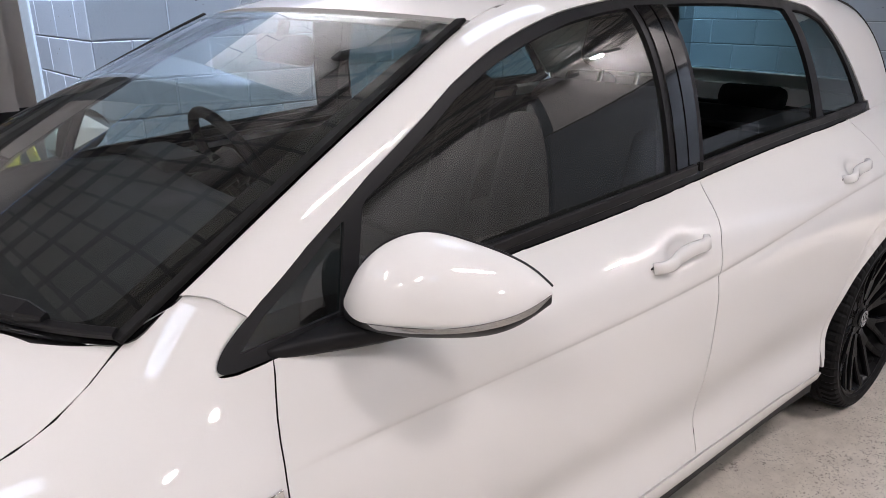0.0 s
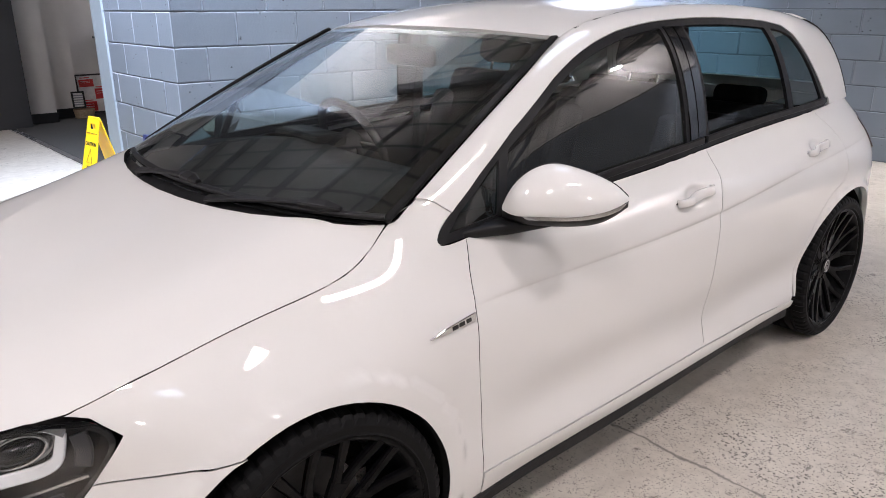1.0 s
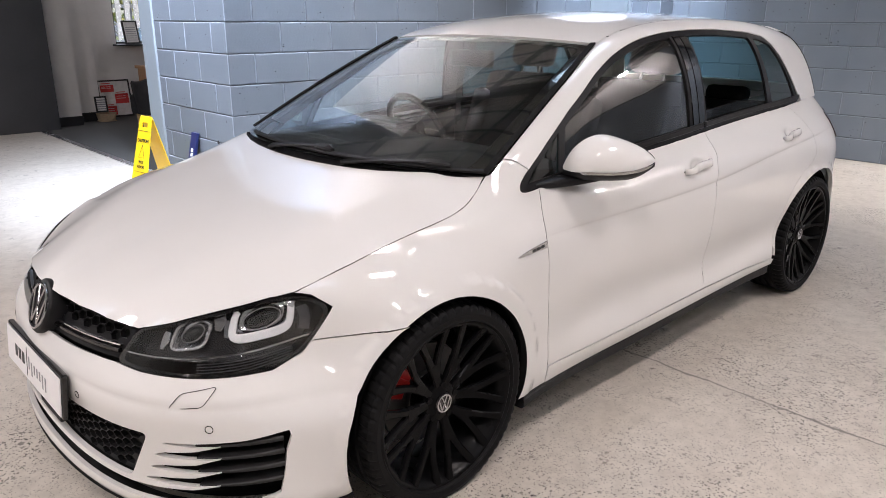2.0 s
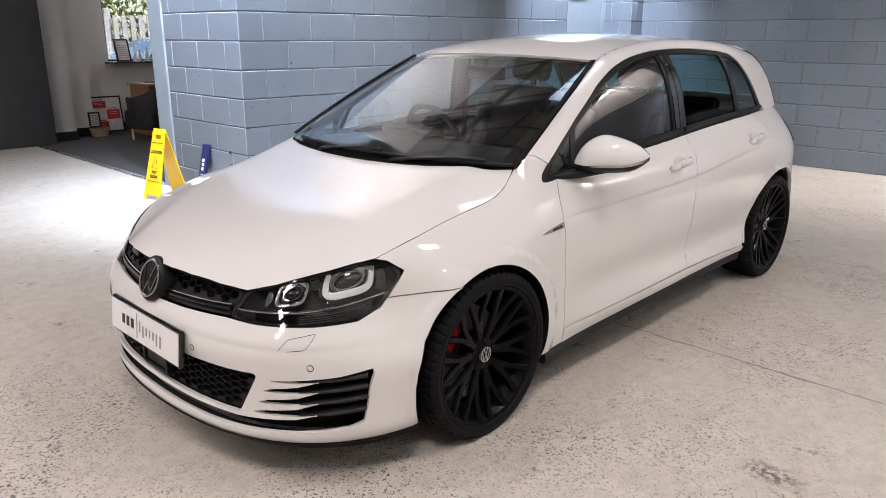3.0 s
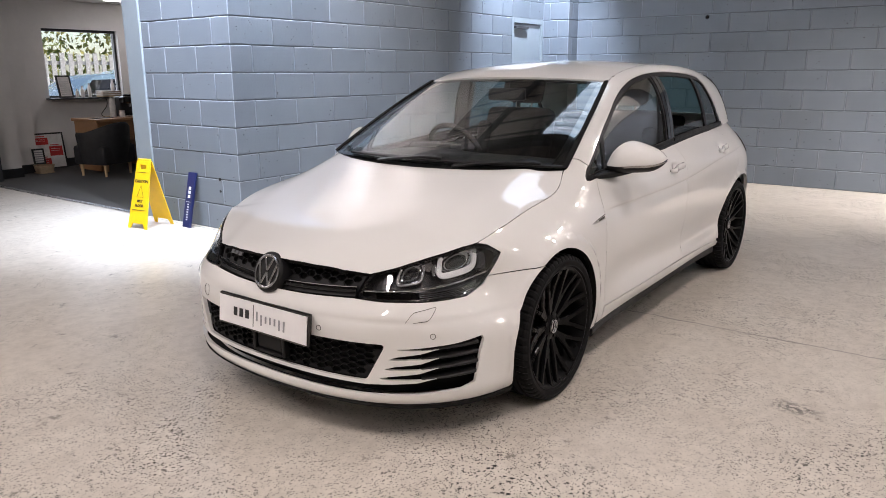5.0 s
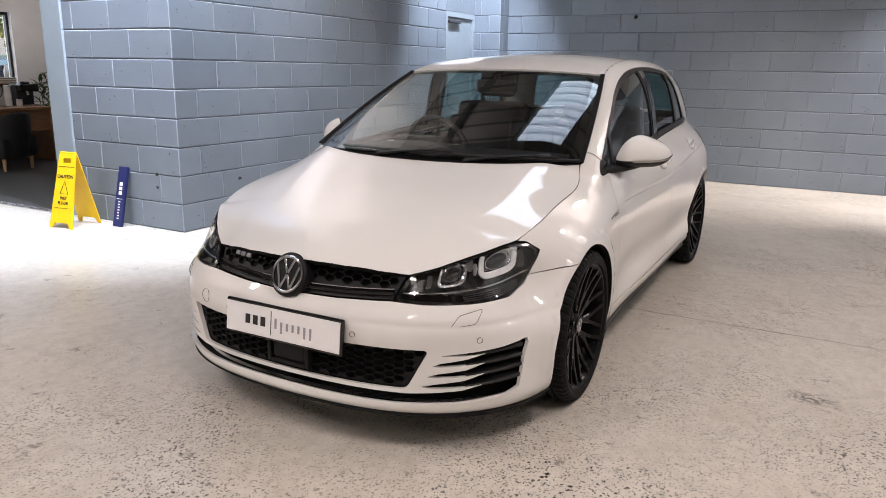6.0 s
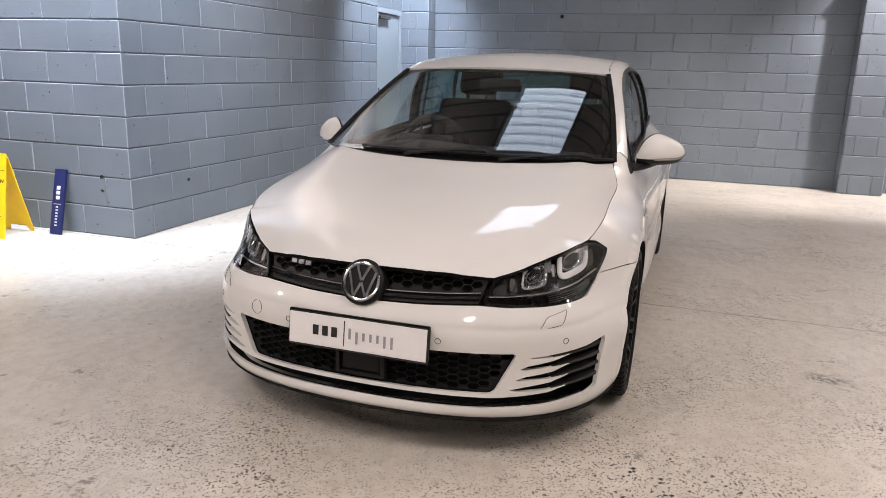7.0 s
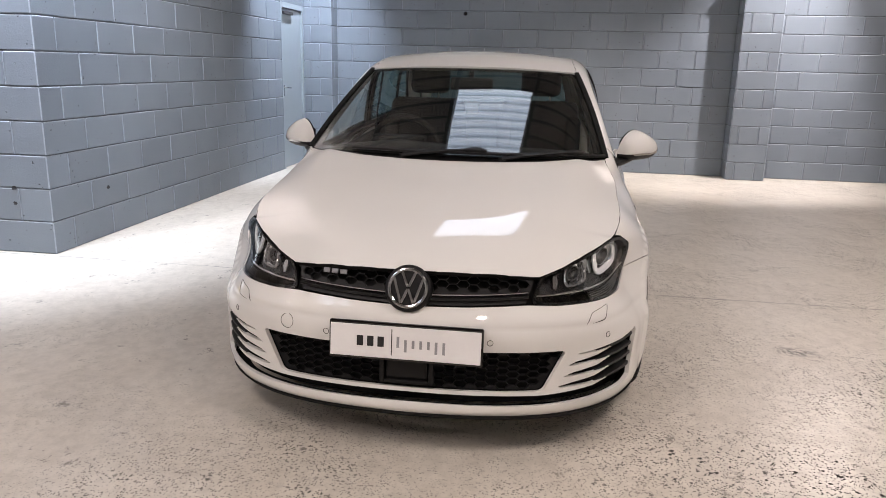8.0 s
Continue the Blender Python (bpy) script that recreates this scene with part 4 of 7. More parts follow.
def sheet(surface, outer, holes=(), step=(0.03, 0.03), edge=0.015, side=-1, out=0.0, gap=0.0, flange=0.012, lines=()):
    """A panel cut from a surface: its outline and holes are polygons in the surface's own two coordinates. The rims turn in by flange."""
    loops = [densify(list(p), edge) for p in (outer, *holes)]
    pts, edges = [], []
    for lp in loops:
        n0 = len(pts)
        pts += lp
        edges += [(n0 + i, n0 + (i + 1) % len(lp)) for i in range(len(lp))]
    xs, ys = [p[0] for p in loops[0]], [p[1] for p in loops[0]]
    for ln in lines:
        ln = [p for p in ln if min(xs) < p[0] < max(xs)]
        n0 = len(pts)
        pts += ln
        edges += [(n0 + i, n0 + i + 1) for i in range(len(ln) - 1)]
    gx, gy = np.meshgrid(np.arange(min(xs) + step[0] * 0.37, max(xs), step[0]), np.arange(min(ys) + step[1] * 0.41, max(ys), step[1]))
    gx, gy = gx.ravel(), gy.ravel()
    ok = inside(gx, gy, loops[0])
    for h in loops[1:]:
        ok &= ~inside(gx, gy, h)
    gx, gy = gx[ok], gy[ok]
    if len(gx):
        bp = np.array(pts)
        near = np.array([np.min(((bp[:, 0] - a) / step[0]) ** 2 + ((bp[:, 1] - b) / step[1]) ** 2) for a, b in zip(gx, gy)])
        gx, gy = gx[near > 0.12], gy[near > 0.12]
    allp = [Vector(p) for p in pts] + [Vector((float(a), float(b))) for a, b in zip(gx, gy)]
    v2, e2, f2, *_ = delaunay_2d_cdt(allp, edges, [], 0, 1e-6)
    u, v = np.array([p.x for p in v2]), np.array([p.y for p in v2])
    tri = np.array([list(f) for f in f2 if len(f) == 3])
    cx, cy = u[tri].mean(1), v[tri].mean(1)
    keep = inside(cx, cy, loops[0])
    for h in loops[1:]:
        keep &= ~inside(cx, cy, h)
    tri = tri[keep]
    pos = surface(u, v, side, out)
    eu, ev = step[0] * 0.1, step[1] * 0.1
    du = surface(u + eu, v, side, out) - surface(u - eu, v, side, out)
    dv = surface(u, v + ev, side, out) - surface(u, v - ev, side, out)
    nor = np.cross(du, dv)
    nor /= np.linalg.norm(nor, axis=1, keepdims=True) + 1e-12
    fn = np.cross(pos[tri[:, 1]] - pos[tri[:, 0]], pos[tri[:, 2]] - pos[tri[:, 0]])
    mid, centre = pos.mean(0), np.array((1.3, 0, 0.55))
    if ((pos - centre) * nor).sum(1).mean() < 0:
        nor = -nor
    flip = (fn * nor[tri[:, 0]]).sum(1) < 0
    tri[flip] = tri[flip][:, ::-1]
    verts, normals, faces = list(map(tuple, pos)), list(map(tuple, nor)), [tuple(map(int, t)) for t in tri]
    # rim: boundary edges, moved in by the gap, turned down by the flange
    count = {}
    for f in faces:
        for a, b in ((f[0], f[1]), (f[1], f[2]), (f[2], f[0])):
            count[(a, b)] = f
    rim = [(a, b, f) for (a, b), f in count.items() if (b, a) not in count]
    if gap:
        shift = {}
        for a, b, f in rim:
            c = next(q for q in f if q not in (a, b))
            e = pos[b] - pos[a]
            w = np.cross(nor[a], e)
            w /= np.linalg.norm(w) + 1e-12
            if w @ (pos[c] - pos[a]) < 0:
                w = -w
            for q in (a, b):
                shift.setdefault(q, []).append(w)
        for q, ws in shift.items():
            w = np.mean(ws, axis=0)
            verts[q] = tuple(np.array(verts[q]) + w * gap)
    if flange:
        low = {}
        for a, b, f in rim:
            for q in (a, b):
                if q not in low:
                    p, n = np.array(verts[q]), nor[q]
                    k = len(verts)
                    verts += [tuple(p - n * 0.0012), tuple(p - n * flange)]
                    normals += [tuple(n), tuple(n)]
                    low[q] = k
            ka, kb = low[a], low[b]
            faces += [(b, a, ka), (b, ka, kb), (kb, ka, ka + 1), (kb, ka + 1, kb + 1)]
    return verts, normals, faces, len(tri)


def sheet_mesh(name, pieces, material, seam=None):
    """One mesh out of sheets, shaded by the surfaces' own normals."""
    V, F, N, top = [], [], [], []
    for verts, normals, faces, n in pieces:
        k = len(V)
        V += verts
        N += normals
        F += [tuple(i + k for i in f) for f in faces]
        top += [True] * n + [False] * (len(faces) - n)
    me = bpy.data.meshes.new(name)
    me.from_pydata(V, [], F)
    me.materials.append(material)
    if seam:
        me.materials.append(seam)
        deep = []
        for verts, normals, faces, n in pieces:
            deep += [0] * n + [1 if i % 4 > 1 else 0 for i in range(len(faces) - n)]
        me.polygons.foreach_set("material_index", deep)
    me.polygons.foreach_set("use_smooth", top)
    flat = [p.normal.copy() for p in me.polygons]
    loops = []
    for p, t in zip(me.polygons, top):
        for vi in p.vertices:
            loops.append(N[vi] if t else tuple(flat[p.index]))
    me.normals_split_custom_set(loops)
    return me


def panel(name, pieces, material, parent, label="", seam=None):
    ob = new(name, sheet_mesh(name, pieces if isinstance(pieces, list) else [pieces], material, seam))
    ob.parent = parent
    return tagged(ob, label) if label else ob


def arc(cx, cz, r, a0, a1, n=28):
    """Arc in the side view, as (s, z)."""
    out = []
    for i in range(n + 1):
        a = radians(a0 + (a1 - a0) * i / n)
        out.append((s_of_x(cx + r * math.cos(a)), cz + r * math.sin(a)))
    return out


# ---- the car: body ----
car = thing("car", "white hatchback car with black alloy wheels and honeycomb grille", "car", at=(0, 0, 0))
HUB_Z, AXLE_R = 0.312, 2.625
ARCH, ARCH_X = 0.355, -0.02
LAMP_POLY = uvs((-0.718, 0.440, 0.6455), (-0.60, 0.575, 0.6915), (-0.454, 0.689, 0.734), (-0.385, 0.742, 0.730), (-0.345, 0.769, 0.700), (-0.385, 0.757, 0.632), (-0.425, 0.747, 0.588), (-0.50, 0.72, 0.561), (-0.64, 0.64, 0.558), (-0.735, 0.50, 0.558), (-0.769, 0.408, 0.563))
LAMP_POLY = rounded(LAMP_POLY, 0.03)
GRILLE_POLY = uvs((-0.775, 0.0, 0.672), (-0.76, 0.2, 0.666), (-0.722, 0.430, 0.646), (-0.772, 0.402, 0.562), (-0.82, 0.2, 0.553), (-0.83, 0.0, 0.550))
GRILLE_FULL = GRILLE_POLY + [(-s, z) for s, z in reversed(GRILLE_POLY[1:-1])]
LOWER_POLY = uvs((-0.79, 0.556, 0.404), (-0.82, 0.478, 0.259))
LOWER_FULL = rounded([LOWER_POLY[0], LOWER_POLY[1], (-LOWER_POLY[1][0], 0.259), (-LOWER_POLY[0][0], 0.404)], 0.02)


S_IN = uv_at(-0.80, 0.47, 0.25)[0]
S_OUT = uv_at(-0.54, 0.785, 0.25)[0]
# side intakes: a dark opening with long tips between tapered fins
_q = lambda y, z, x=-0.78: uv_at(x, y, z)[0]
SIDE_IN = [(_q(0.803, 0.42, -0.51), 0.421), (_q(0.745, 0.40, -0.6), 0.404), (_q(0.66, 0.39, -0.7), 0.393), (_q(0.60, 0.385), 0.386), (_q(0.66, 0.38, -0.7), 0.384), (_q(0.705, 0.385, -0.65), 0.387), (_q(0.66, 0.37, -0.7), 0.370), (_q(0.60, 0.36), 0.357), (_q(0.565, 0.35), 0.346), (_q(0.60, 0.345), 0.345), (_q(0.66, 0.35, -0.7), 0.349), (_q(0.702, 0.353, -0.65), 0.352), (_q(0.66, 0.335, -0.7), 0.331), (_q(0.59, 0.315), 0.318), (_q(0.545, 0.308), 0.307), (_q(0.58, 0.304), 0.305), (_q(0.65, 0.31, -0.7), 0.308), (_q(0.698, 0.313, -0.65), 0.313), (_q(0.65, 0.297, -0.7), 0.292), (_q(0.58, 0.28), 0.280), (_q(0.522, 0.271), 0.270), (_q(0.56, 0.266), 0.266), (_q(0.64, 0.268, -0.7), 0.268), (_q(0.69, 0.272, -0.65), 0.272), (_q(0.64, 0.258, -0.7), 0.256), (_q(0.56, 0.246), 0.248)]
LIP_SLOT = [(0.0, 0.243), (S_IN, 0.243)] + SIDE_IN[::-1] + [(SIDE_IN[0][0] + 0.004, 0.405), (S_OUT + 0.024, 0.36), (S_OUT + 0.016, 0.30), (S_OUT + 0.002, 0.243), (S_OUT - 0.05, 0.224), (0.5 * (S_IN + S_OUT), 0.212), (S_IN, 0.210), (0.0, 0.214)]
LIP_FULL = LIP_SLOT + [(-s, z) for s, z in reversed(LIP_SLOT[1:-1])]


def nose(s, z, side=1, out=0.0):
    """The skin across the whole nose: s runs from the car's left (-) to its right (+)."""
    s = np.asarray(s, float)
    a = skin(np.abs(s), z, 1, out)
    a[..., 1] *= np.where(s < 0, -1, 1)
    return a


# bumper
fb2 = (s_of_x(-0.165), 0.625)
fb1 = uv_at(-0.402, 0.757, 0.616)
arch_f = [p for p in arc(ARCH_X, HUB_Z - 0.006, ARCH, 112, 205, 26)]
arch_f = [p for p in arch_f if p[1] < 0.622 and p[1] > 0.165]
half = [(0.0, 0.552)] + [uv_at(-0.82, 0.2, 0.554), uv_at(-0.772, 0.402, 0.562)]
half += uvs((-0.735, 0.50, 0.557), (-0.64, 0.64, 0.557), (-0.50, 0.72, 0.560), (-0.425, 0.747, 0.587)) + [fb1, ((fb1[0] + fb2[0]) / 2, 0.623), fb2]
half += arch_f + [(arch_f[-1][0] - 0.02, 0.165), (0.95, 0.168), (0.5, 0.168), (0.0, 0.170)]
outer = half + [(-s, z) for s, z in reversed(half[1:-1])]
holes = [LOWER_FULL, LIP_FULL]
panel("front_bumper", sheet(nose, outer, holes, (0.022, 0.018), 0.012, 1, gap=0.0012, flange=0.016), PAINT, car)
# splitter under the bumper
half = [(0.0, 0.167), (0.5, 0.166), (0.95, 0.165), (1.10, 0.166), (1.10, 0.138), (0.95, 0.138), (0.5, 0.141), (0.0, 0.143)]
panel("splitter", sheet(nose, half + [(-s, z) for s, z in reversed(half[1:-1])], (), (0.04, 0.01), 0.03, 1, out=0.008, flange=0.05), UNDER, car, "black plastic lip under the bumper")
# dark backing behind the openings
half = [(0.0, 0.20), (1.0, 0.20), (1.0, 0.44), (0.62, 0.44), (0.5, 0.55), (0.46, 0.66), (0.0, 0.69)]
panel("bumper_core", sheet(nose, half + [(-s, z) for s, z in reversed(half[1:-1])], (), (0.05, 0.03), 0.04, 1, out=-0.06, flange=0), UNDER, car)

# bonnet
base_x = lambda y: 0.302 - 0.225 * (0.65 * (1 - (y / 0.716) ** 2) + 0.35 * (1 - (y / 0.716) ** 6)) - 0.022 * (1 - (y / 0.716) ** 6)
edge_r = [(float(LEAD_X(y)), y) for y in LEAD_Y[:-1]]
edge_r += [(float(x), float(y)) for x, y in zip(_gpx[4:-1:5], _gpy[4:-1:5])] + [(0.291, 0.701), (0.281, 0.686)]
edge_r += [(base_x(y), y) for y in (0.62, 0.52, 0.42, 0.32, 0.22, 0.12)] + [(base_x(0), 0.0)]
full = edge_r + [(x, -y) for x, y in reversed(edge_r[1:-1])]
panel("bonnet", sheet(bonnet, full, (), (0.028, 0.022), 0.012, 1, gap=0.0014, flange=0.02), PAINT, car, seam=UNDER)

# cowl and windscreen
panel("cowl", sheet(screen, [(-1.0, -0.09), (1.0, -0.09), (1.0, 0.02), (-1.0, 0.02)], (), (0.06, 0.03), 0.04, 1, out=-0.016, flange=0), TRIM, car, "black plastic scuttle below the windscreen")
ws = rounded([(-0.995, 0.0), (0.995, 0.0), (0.995, 0.985), (-0.995, 0.985)], 0.03)
wi = rounded([(-0.915, 0.035), (0.915, 0.035), (0.92, 0.955), (-0.92, 0.955)], 0.04)
windscreen = panel("windscreen", sheet(screen, ws, (), (0.06, 0.05), 0.03, 1, flange=0), GLASS, car, "tinted windscreen glass")
panel("windscreen_border", sheet(screen, ws, [wi], (0.06, 0.05), 0.03, 1, out=-0.004, flange=0.004), GLOSSBLK, car, "black printed edge of the windscreen")
for sd in (-1, 1):
    bm = bmesh.new()
    pts = [tuple(screen(0.985 * sd, t, 1, 0.006)) for t in np.linspace(0.0, 0.99, 14)]
    add_sweep(bm, pts, 0.024, 0.008, up=(-0.4, 0, 0.9))
    part("windscreen_seal", bm, UNDER, car)

# roof
rf = [(1.028, -1), (1.028, 1)] + [(q, 1.0) for q in (1.3, 1.7, 2.2, 2.6, 2.745)] + [(2.745, -1.0)] + [(q, -1.0) for q in (2.6, 2.2, 1.7, 1.3)]
panel("roof", sheet(roof_skin, rf, (), (0.05, 0.05), 0.02, 1, gap=0.002, flange=0.012), PAINT, car)
for sd in (-1, 1):
    bm = bmesh.new()
    add_sweep(bm, [tuple(roof_skin(q, 1.0 * sd, 1, -0.003)) for q in np.linspace(1.1, 2.745, 16)], 0.012, 0.006)
    part("roof_gutter", bm, TRIM, car)


def hatch(f, t, side=1, out=0.0):
    f, t = np.asarray(f, float), np.asarray(t, float)
    e = upper(2.745 + 0.24 * t, 1 - t, 1)
    w = 1 - f * f
    return np.stack([e[..., 0] + 0.09 * w + out * 0.6, f * e[..., 1], e[..., 2] + 0.03 * w * (1 - t) + out * 0.6], -1)


panel("tailgate_window", sheet(hatch, [(-0.9, 0.1), (0.9, 0.1), (0.9, 0.95), (-0.9, 0.95)], (), (0.1, 0.1), 0.08, 1, out=0.004, flange=0), GLASS_R, car, "dark rear window")
panel("tailgate", sheet(hatch, [(-1, 0), (1, 0), (1, 1), (-1, 1)], [[(-0.85, 0.14), (0.85, 0.14), (0.85, 0.9), (-0.85, 0.9)]], (0.1, 0.1), 0.05, 1, flange=0.01), PAINT, car)
bm = bmesh.new()
top = [tuple(hatch(f, 0.02, 1, 0.012)) for f in np.linspace(-0.98, 0.98, 13)]
add_sweep(bm, [(x - 0.01, y, z - 0.006) for x, y, z in top], 0.10, 0.022, up=(0.25, 0, 1))
part("roof_spoiler", bm, PAINT, car, smooth=False)

for sd in (-1, 1):
    panel("tailgate_strip", sheet(hatch, [(0.93 * sd, 0.06), (1.0 * sd, 0.06), (1.0 * sd, 0.98), (0.93 * sd, 0.98)], (), (0.1, 0.1), 0.06, 1, out=0.008, flange=0.01), GLOSSBLK, car, "gloss black strip beside the rear window")
# tail
tail = [(4.55, 0.24), (S_TAIL, 0.24), (S_TAIL, 1.01), (4.75, 1.01), (4.55, 1.01)]
for sd in (-1, 1):
    panel("rear_panel", sheet(skin, tail, (), (0.06, 0.06), 0.04, sd, flange=0.01), PAINT, car)
    tl = rounded([(4.40, 0.80), (4.40, 0.93), (4.75, 0.95), (5.0, 0.93), (5.0, 0.80)], 0.03)
    panel("tail_lamp", sheet(skin, tl, (), (0.04, 0.03), 0.02, sd, out=0.006, flange=0.01), TAIL, car, "dark red tail lamp")

# the two sides
DLO_TOP = [(2.668, 1.035), (2.60, 1.108), (2.48, 1.222), (2.385, 1.298), (2.30, 1.333), (2.15, 1.352), (1.85, 1.367), (1.60, 1.369), (1.40, 1.360), (1.22, 1.336), (1.06, 1.292), (0.90, 1.221), (0.70, 1.108), (0.56, 1.022), (0.470, 0.9645)]
TIP = smooth_line([(0.470, 0.9645), (0.432, 0.9385), (0.408, 0.9195), (0.395, 0.9045), (0.3915, 0.8945), (0.397, 0.888), (0.412, 0.8868)], 4)
DLO = up_uv(*DLO_TOP[:-1], *TIP) + [(x, 0.0) for x in (0.7, 1.1, 1.6, 2.1, 2.5, 2.66)] + [(2.69, 0.03)]
W_TRI = rounded(up_uv((0.424, 0.9075), (0.590, 0.921), (0.630, 1.048), (0.60, 1.031), (0.47, 0.947)), 0.007)
W_FRONT = rounded(up_uv((0.622, 0.933), (1.05, 0.953), (1.478, 0.977), (1.425, 1.343), (1.24, 1.320), (1.07, 1.274), (0.90, 1.201), (0.668, 1.066)), 0.018)
W_REAR = rounded(up_uv((1.625, 0.985), (2.275, 1.014), (2.13, 1.331), (1.85, 1.346), (1.555, 1.348)), 0.02)
W_QUART = rounded(up_uv((2.32, 1.018), (2.625, 1.032), (2.455, 1.222), (2.365, 1.292), (2.28, 1.316), (2.175, 1.328)), 0.025)
GAP2 = [(1.490, 0.312), (1.487, 0.42), (1.495, 0.56), (1.508, 0.68), (1.516, 0.76), (1.535, 0.84), (1.572, 0.91), (1.598, float(BELT_Z(1.598)))]
GAP3 = [(2.505, float(BELT_Z(2.505))), (2.545, 0.93), (2.560, 0.84), (2.535, 0.765)] + [(AXLE_R + (0.435 + 0.02 * (a - 108) / 72) * math.cos(radians(a)), HUB_Z + (0.435 + 0.02 * (a - 108) / 72) * math.sin(radians(a))) for a in range(108, 180, 6)] + [(2.172, 0.288)]
GAP1 = [(0.466, 0.283), (0.453, 0.41), (0.435, 0.575), (0.436, 0.72), (0.450, 0.82), (0.468, float(BELT_Z(0.468)))]
arch_hole_f = arc(ARCH_X, HUB_Z - 0.006, ARCH, -60, 240, 60)
arch_hole_r = []
for _a in range(-60, 241, 5):
    _r = 0.368 + 0.046 * float(ease((_a - 95) / 85))
    arch_hole_r.append((s_of_x(AXLE_R - 0.008 + _r * math.cos(radians(_a))), HUB_Z + _r * math.sin(radians(_a))))
hood_gap = [(s_of_x(float(x)), float(GAP_Z(x))) for x in np.linspace(0.302, -0.454, 16)]
fender = hood_gap + uvs((-0.385, 0.742, 0.733), (-0.341, 0.769, 0.701), (-0.402, 0.757, 0.617)) + [((fb1[0] + fb2[0]) / 2, 0.624), (s_of_x(-0.155), 0.626)]
fender += [(s_of_x(-0.1), 0.45), (s_of_x(0.1), 0.30), (s_of_x(0.30), 0.21)] + side_uv((0.352, 0.207), (0.470, 0.207), *smooth_line(GAP1, 3), (0.415, 0.8862), *[(x - 0.0012, z - 0.0002) for x, z in TIP[::-2][1:] if z < 0.949], (0.447, 0.949), (0.377, 0.981), (0.335, 0.965))
door_f = side_uv(*smooth_line(GAP1, 3), (0.8, float(BELT_Z(0.8))), (1.2, float(BELT_Z(1.2)))) + side_uv(*GAP2[::-1]) + side_uv((1.2, 0.306), (0.8, 0.296))
door_r = side_uv(*GAP2) + side_uv((1.9, float(BELT_Z(1.9))), (2.2, float(BELT_Z(2.2)))) + side_uv(*GAP3) + side_uv((1.9, 0.306))
quarter = side_uv(*GAP3[:-1]) + side_uv((2.19, 0.300), (2.27, 0.290), (2.5, 0.20), (2.9, 0.24)) + [(4.55, 0.24), (4.55, 1.01)] + side_uv((2.98, float(BELT_Z(2.98))), (2.75, float(BELT_Z(2.75))))
SILL_LOW = Spline((0.30, 0.57, 1.0, 1.45, 1.9, 2.3), (0.205, 0.220, 0.242, 0.261, 0.262, 0.250))
sill = side_uv((0.470, 0.2145), (0.470, 0.280), (0.8, 0.293), (1.2, 0.303), (1.5, 0.309), (1.9, 0.303), (2.17, 0.287), (2.196, 0.280), *[(x, float(SILL_LOW(x))) for x in (2.198, 2.1, 1.9, 1.7, 1.45, 1.2, 1.0, 0.8, 0.6)])
frame_side = [(0.377, 1.0)] + [(x, 1.0) for x in (0.5, 0.66, 0.85, 1.02, 1.3, 1.7, 2.2, 2.6, 2.745)] + [(2.795, 0.8), (2.862, 0.5), (2.932, 0.2), (2.98, 0.0), (2.9, 0.0), (2.72, 0.0)] + [(2.70, 0.05)] + up_uv(*DLO_TOP) + up_uv((0.448, 0.9495))
_cx = np.linspace(0.3, 3.2, 120)
CREASE = [[(s_of_x(float(x)), float(Z_CREASE(x)) + dz) for x in _cx] for dz in (0.024, 0.012, 0.004, -0.001, -0.010, -0.028)]
CREASE += [[(s_of_x(hx + 0.07 * k * math.cos(a)), hz + 0.033 * k * math.sin(a)) for a in np.linspace(0, 2 * math.pi, 21)] for hx, hz in ((1.391, 0.848), (2.332, 0.876)) for k in (0.3, 0.6, 0.85, 1.1)]
inner = side_uv((-0.1, 0.2), (2.9, 0.2), (2.9, 0.90), (2.2, 0.93), (1.2, 0.88), (0.5, 0.83), (0.1, 0.75), (-0.1, 0.70))

